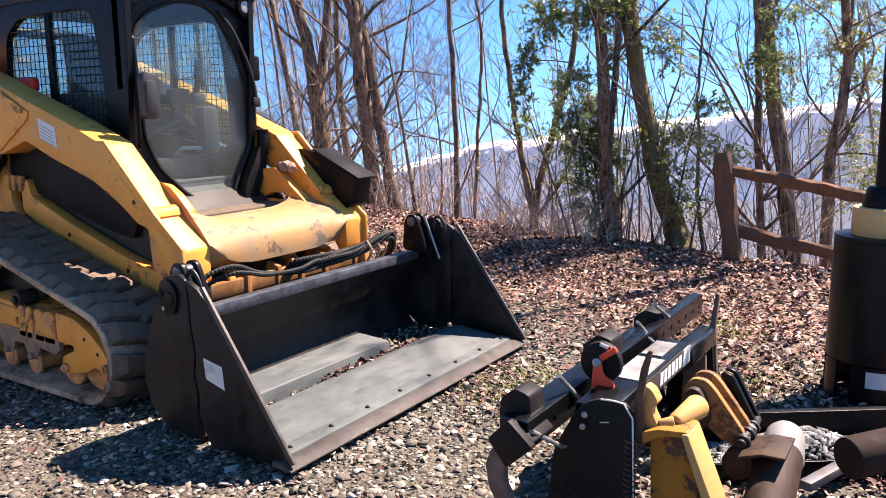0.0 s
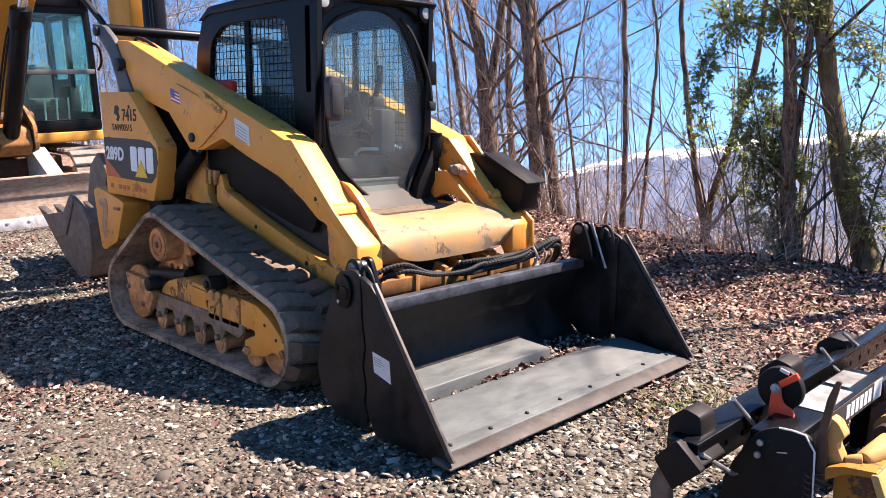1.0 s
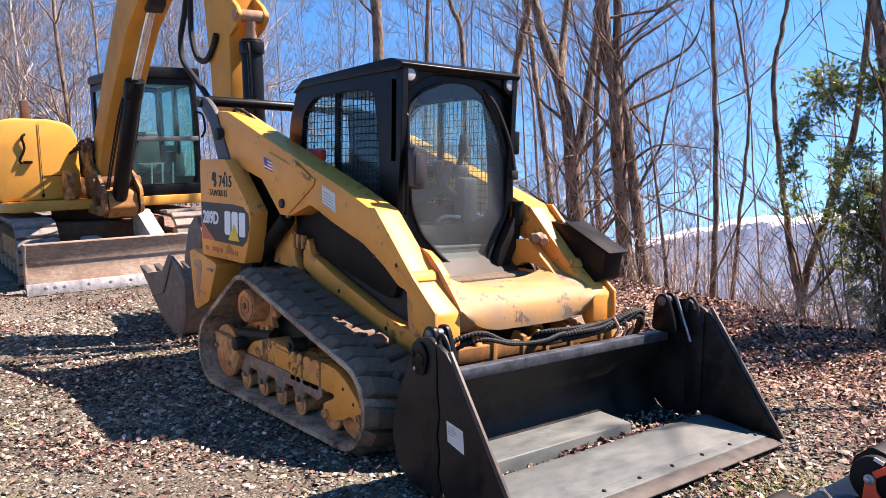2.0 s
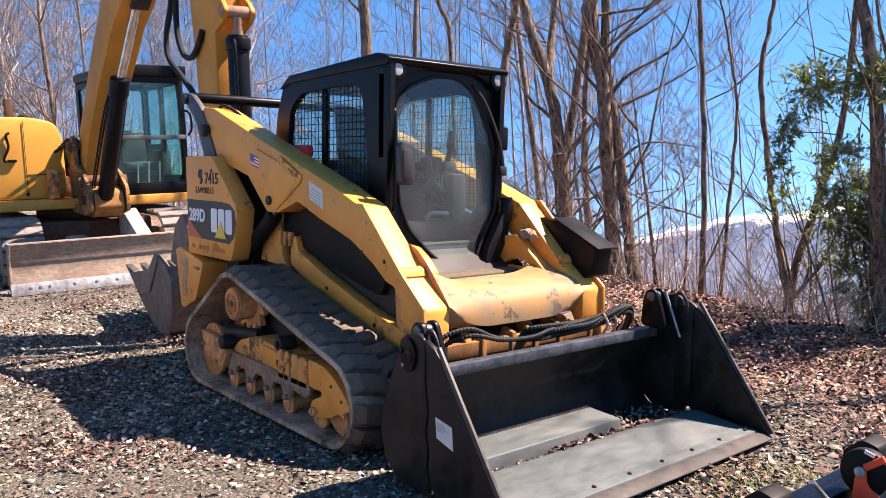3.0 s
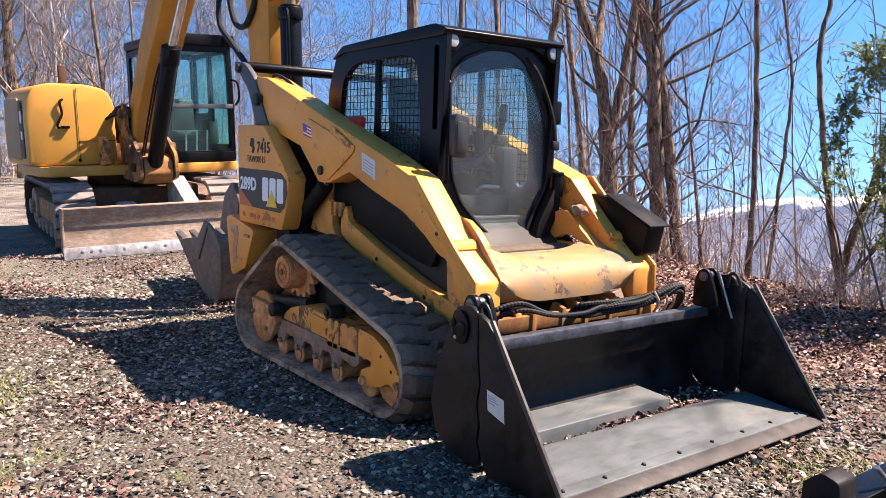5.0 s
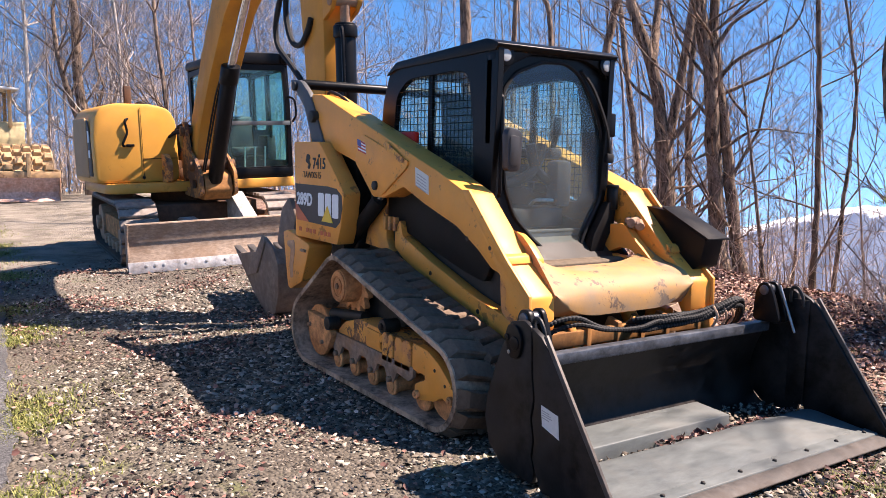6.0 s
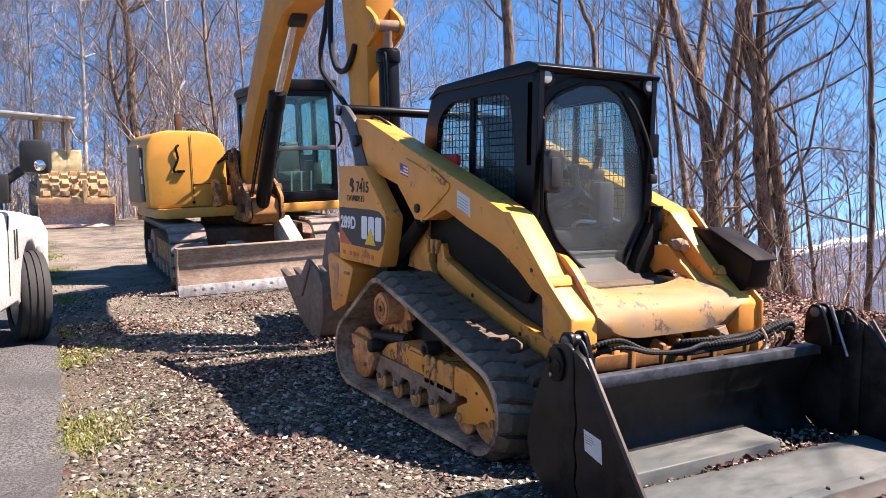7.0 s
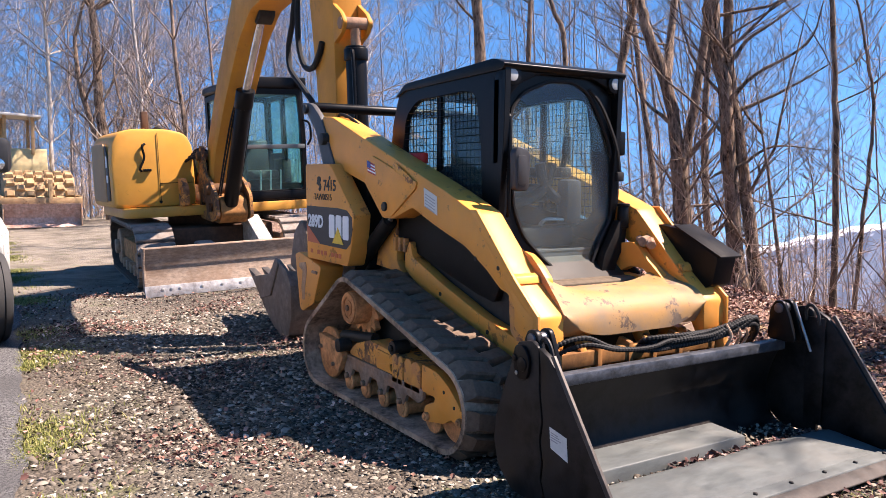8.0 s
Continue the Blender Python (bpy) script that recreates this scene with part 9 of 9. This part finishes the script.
def leafy_shrub(name, spot, stems, clumps, seed, leaf, material, label, loose=0, height=2.0, dry=0):
    """A shrub of thin stems that carry leaves in separate clumps, with open air between them; a stem is drawn across the ridge and up, a clump is its middle, half width, half height and number of leaves."""
    rnd = random.Random(seed)
    base = on_ground(*spot)
    top = new(name)
    top.matrix_basis = Matrix.Translation(base)
    tagged(top, label, "shrub")
    sv, sf = [], []
    joints = []
    lines = [(r, [ACROSS * a + DEPTH * rnd.gauss(0, 0.08) + Vector((0, 0, z)) for a, z in line]) for r, line in stems]
    for _ in range(loose):
        a = rnd.gauss(0, 0.28)
        d = rnd.gauss(0, 0.22)
        start = ACROSS * a + DEPTH * d + Vector((0, 0, -0.15))
        lines.append((rnd.uniform(0.004, 0.012), branch_line(rnd, start, ACROSS * (a * 0.8 + rnd.gauss(0, 0.12)) + Vector((0, 0, 1)), height * rnd.uniform(0.5, 1.0), 0.10, 5)))
    for r, line in lines:
        p = spline(line, 4)
        m = len(p) - 1
        tube_lists(p, [max(0.0018, r * (1 - 0.85 * i / m)) for i in range(m + 1)], 6, sv, sf, cap=False)
        joints += p[m // 4:]
        for _ in range(4 + dry):
            i = rnd.randint(m // 5, m - 1)
            q = branch_line(rnd, p[i], Vector((rnd.gauss(0, 0.8), rnd.gauss(0, 0.8), rnd.uniform(0.1, 1.0))), rnd.uniform(0.15, 0.5), 0.2, 4, 0.02)
            tube_lists(q, [max(0.0014, r * k) for k in (0.4, 0.32, 0.25, 0.18, 0.1)], 3, sv, sf, cap=False)
    lv = []
    for a, z, ra, rz, count in clumps:
        mid = ACROSS * a + DEPTH * rnd.gauss(0, 0.15) + Vector((0, 0, z))
        root = min(joints, key=lambda j: (j - mid).length + 0.6 * max(0, j.z - mid.z))
        q = spline([root, root.lerp(mid, 0.5) + Vector((0, 0, 0.06)), mid], 4)
        tube_lists(q, [0.006 - 0.0005 * i for i in range(len(q))], 4, sv, sf, cap=False)
        for _ in range(max(1, count // 5)):
            th, ph, rr = rnd.uniform(0, 6.28), rnd.gauss(0, 0.5), rnd.uniform(0.15, 1.25)
            end = mid + ACROSS * (math.cos(th) * rr * ra) + Vector((0, 0, math.sin(th) * rr * rz)) + DEPTH * (ph * ra)
            w = branch_line(rnd, mid.lerp(end, 0.35), end - mid + Vector((0, 0, 0.03)), (end - mid).length * 0.65 + 0.05, 0.18, 4, -0.03)
            tube_lists(w, [0.0026, 0.0022, 0.0018, 0.0014, 0.001], 3, sv, sf, cap=False)
            for _ in range(16):
                k = rnd.randint(1, 3)
                c = w[k].lerp(w[k + 1], rnd.random())
                d = ((w[k + 1] - w[k]).normalized() * 0.5 + Vector((rnd.gauss(0, 0.7), rnd.gauss(0, 0.7), rnd.gauss(-0.15, 0.5)))).normalized()
                s = d.cross(Vector((rnd.gauss(0, 0.45), rnd.gauss(0, 0.45), 1))).normalized()
                n = d.cross(s)
                L = leaf * rnd.uniform(0.6, 1.3)
                lv += [c, c + d * (L * 0.45) + s * (L * 0.2) + n * (L * 0.05), c + d * L, c + d * (L * 0.45) - s * (L * 0.2) + n * (L * 0.05)]
    tagged(part("branchwork", raw("branchwork", sv, sf), SHRUB_STEM if not dry else BRUSH, top, smooth=60), kind="stuff")
    if lv:
        f = (np.arange(len(lv) // 4)[:, None, None] * 4 + np.array([(0, 1, 2), (0, 2, 3)])[None]).reshape(-1, 3)
        part("foliage", fast_mesh(bpy.data.meshes.new("foliage"), np.array([tuple(v) for v in lv]), f), material, top, smooth=0)
    return top


leafy_shrub("evergreen_shrub", (-0.75, 4.45), [
    (0.014, [(-0.02, -0.1), (-0.18, 0.7), (-0.30, 1.3), (-0.45, 2.1)]), (0.016, [(0.10, -0.1), (0.15, 0.7), (0.28, 1.6), (0.26, 2.5)]),
    (0.012, [(0.25, -0.1), (0.32, 0.7), (0.30, 1.4), (0.45, 2.1)]), (0.013, [(-0.12, -0.1), (-0.13, 0.6), (-0.14, 1.6), (-0.02, 2.4)]),
    (0.012, [(-0.40, -0.1), (-0.55, 0.6), (-0.75, 1.5), (-0.72, 2.1)])], [
    (-0.50, 2.24, 0.26, 0.24, 620), (-0.04, 2.24, 0.28, 0.24, 700), (0.27, 2.30, 0.2, 0.18, 340), (-0.74, 1.85, 0.11, 0.2, 220), (-0.84, 1.52, 0.11, 0.18, 170),
    (-0.30, 1.62, 0.22, 0.14, 300), (-0.36, 1.26, 0.13, 0.16, 260), (-0.08, 1.24, 0.18, 0.28, 720), (-0.02, 0.88, 0.22, 0.20, 680), (-0.24, 0.95, 0.16, 0.2, 380),
    (-0.20, 0.50, 0.18, 0.28, 420), (-0.12, 0.22, 0.17, 0.2, 260), (0.08, 0.45, 0.12, 0.2, 170), (0.10, 1.75, 0.12, 0.2, 120)],
    21, 0.047, EVERGREEN, "tall loose evergreen shrub with small glossy leaves", 9, 2.0)
leafy_shrub("evergreen_shrub", (-1.55, 4.70), [
    (0.012, [(0.0, -0.1), (0.05, 0.6), (0.0, 1.4), (-0.1, 2.2)]), (0.010, [(0.1, -0.1), (0.12, 0.7), (0.25, 1.6)])], [
    (-0.22, 1.20, 0.16, 0.16, 150), (0.16, 1.02, 0.18, 0.2, 230), (0.15, 0.55, 0.16, 0.25, 110), (0.30, 1.45, 0.1, 0.12, 70)],
    22, 0.044, EVERGREEN, "thin evergreen shrub among bare stems", 5, 1.6)
leafy_shrub("evergreen_shrub", (-0.15, 4.50), [
    (0.013, [(0.0, -0.1), (0.10, 0.75), (0.42, 1.6), (0.62, 2.5)]), (0.011, [(0.1, -0.1), (0.35, 0.65), (0.75, 1.05), (1.0, 1.3)])], [
    (0.00, 1.06, 0.22, 0.26, 420), (-0.04, 0.74, 0.18, 0.2, 320), (0.24, 1.08, 0.26, 0.14, 300), (0.46, 1.34, 0.22, 0.10, 230), (0.40, 0.92, 0.22, 0.16, 250), (0.10, 0.45, 0.17, 0.18, 240), (0.04, 1.85, 0.18, 0.16, 220), (0.0, 2.12, 0.22, 0.2, 300)],
    23, 0.042, HEMLOCK, "yellow-green leafy shrub round a mossy trunk", 5, 1.8)
leafy_shrub("evergreen_shrub", (0.70, 5.20), [
    (0.010, [(0.05, -0.1), (0.0, 1.2), (-0.1, 2.4)])], [
    (-0.17, 2.11, 0.22, 0.2, 330), (-0.05, 2.5, 0.16, 0.18, 190), (0.14, 2.12, 0.2, 0.1, 150), (-0.05, 1.82, 0.16, 0.14, 150)],
    26, 0.044, EVERGREEN, "climbing evergreen leaves round a tree trunk", 0, 2.0)
leafy_shrub("hemlock", (1.6, 7.6), [
    (0.05, [(-0.35, -0.1), (-0.40, 2.0), (-0.42, 4.6)]), (0.02, [(-0.7, -0.1), (-0.75, 2.2), (-0.8, 4.4)])], [
    (-0.40, 4.11, 0.50, 0.28, 520), (-0.38, 3.59, 0.5, 0.22, 480), (-0.67, 2.95, 0.4, 0.18, 260), (-0.40, 2.52, 0.45, 0.2, 330), (-0.6, 2.22, 0.42, 0.16, 240), (-0.79, 3.92, 0.35, 0.14, 200), (-0.93, 4.48, 0.4, 0.2, 240), (-0.2, 3.05, 0.3, 0.15, 190)],
    24, 0.050, HEMLOCK, "feathery yellow-green hemlock below the fence", 4, 4.0, 8)
leafy_shrub("brush", (-0.9, 4.15), [], [], 25, 0.05, HEMLOCK, "tangle of dry brush stems at the foot of the shrub", 34, 0.7, 3)
leafy_shrub("brush", (-1.5, 4.30), [], [], 27, 0.05, HEMLOCK, "tangle of dry brush stems at the foot of the shrub", 22, 0.6, 3)
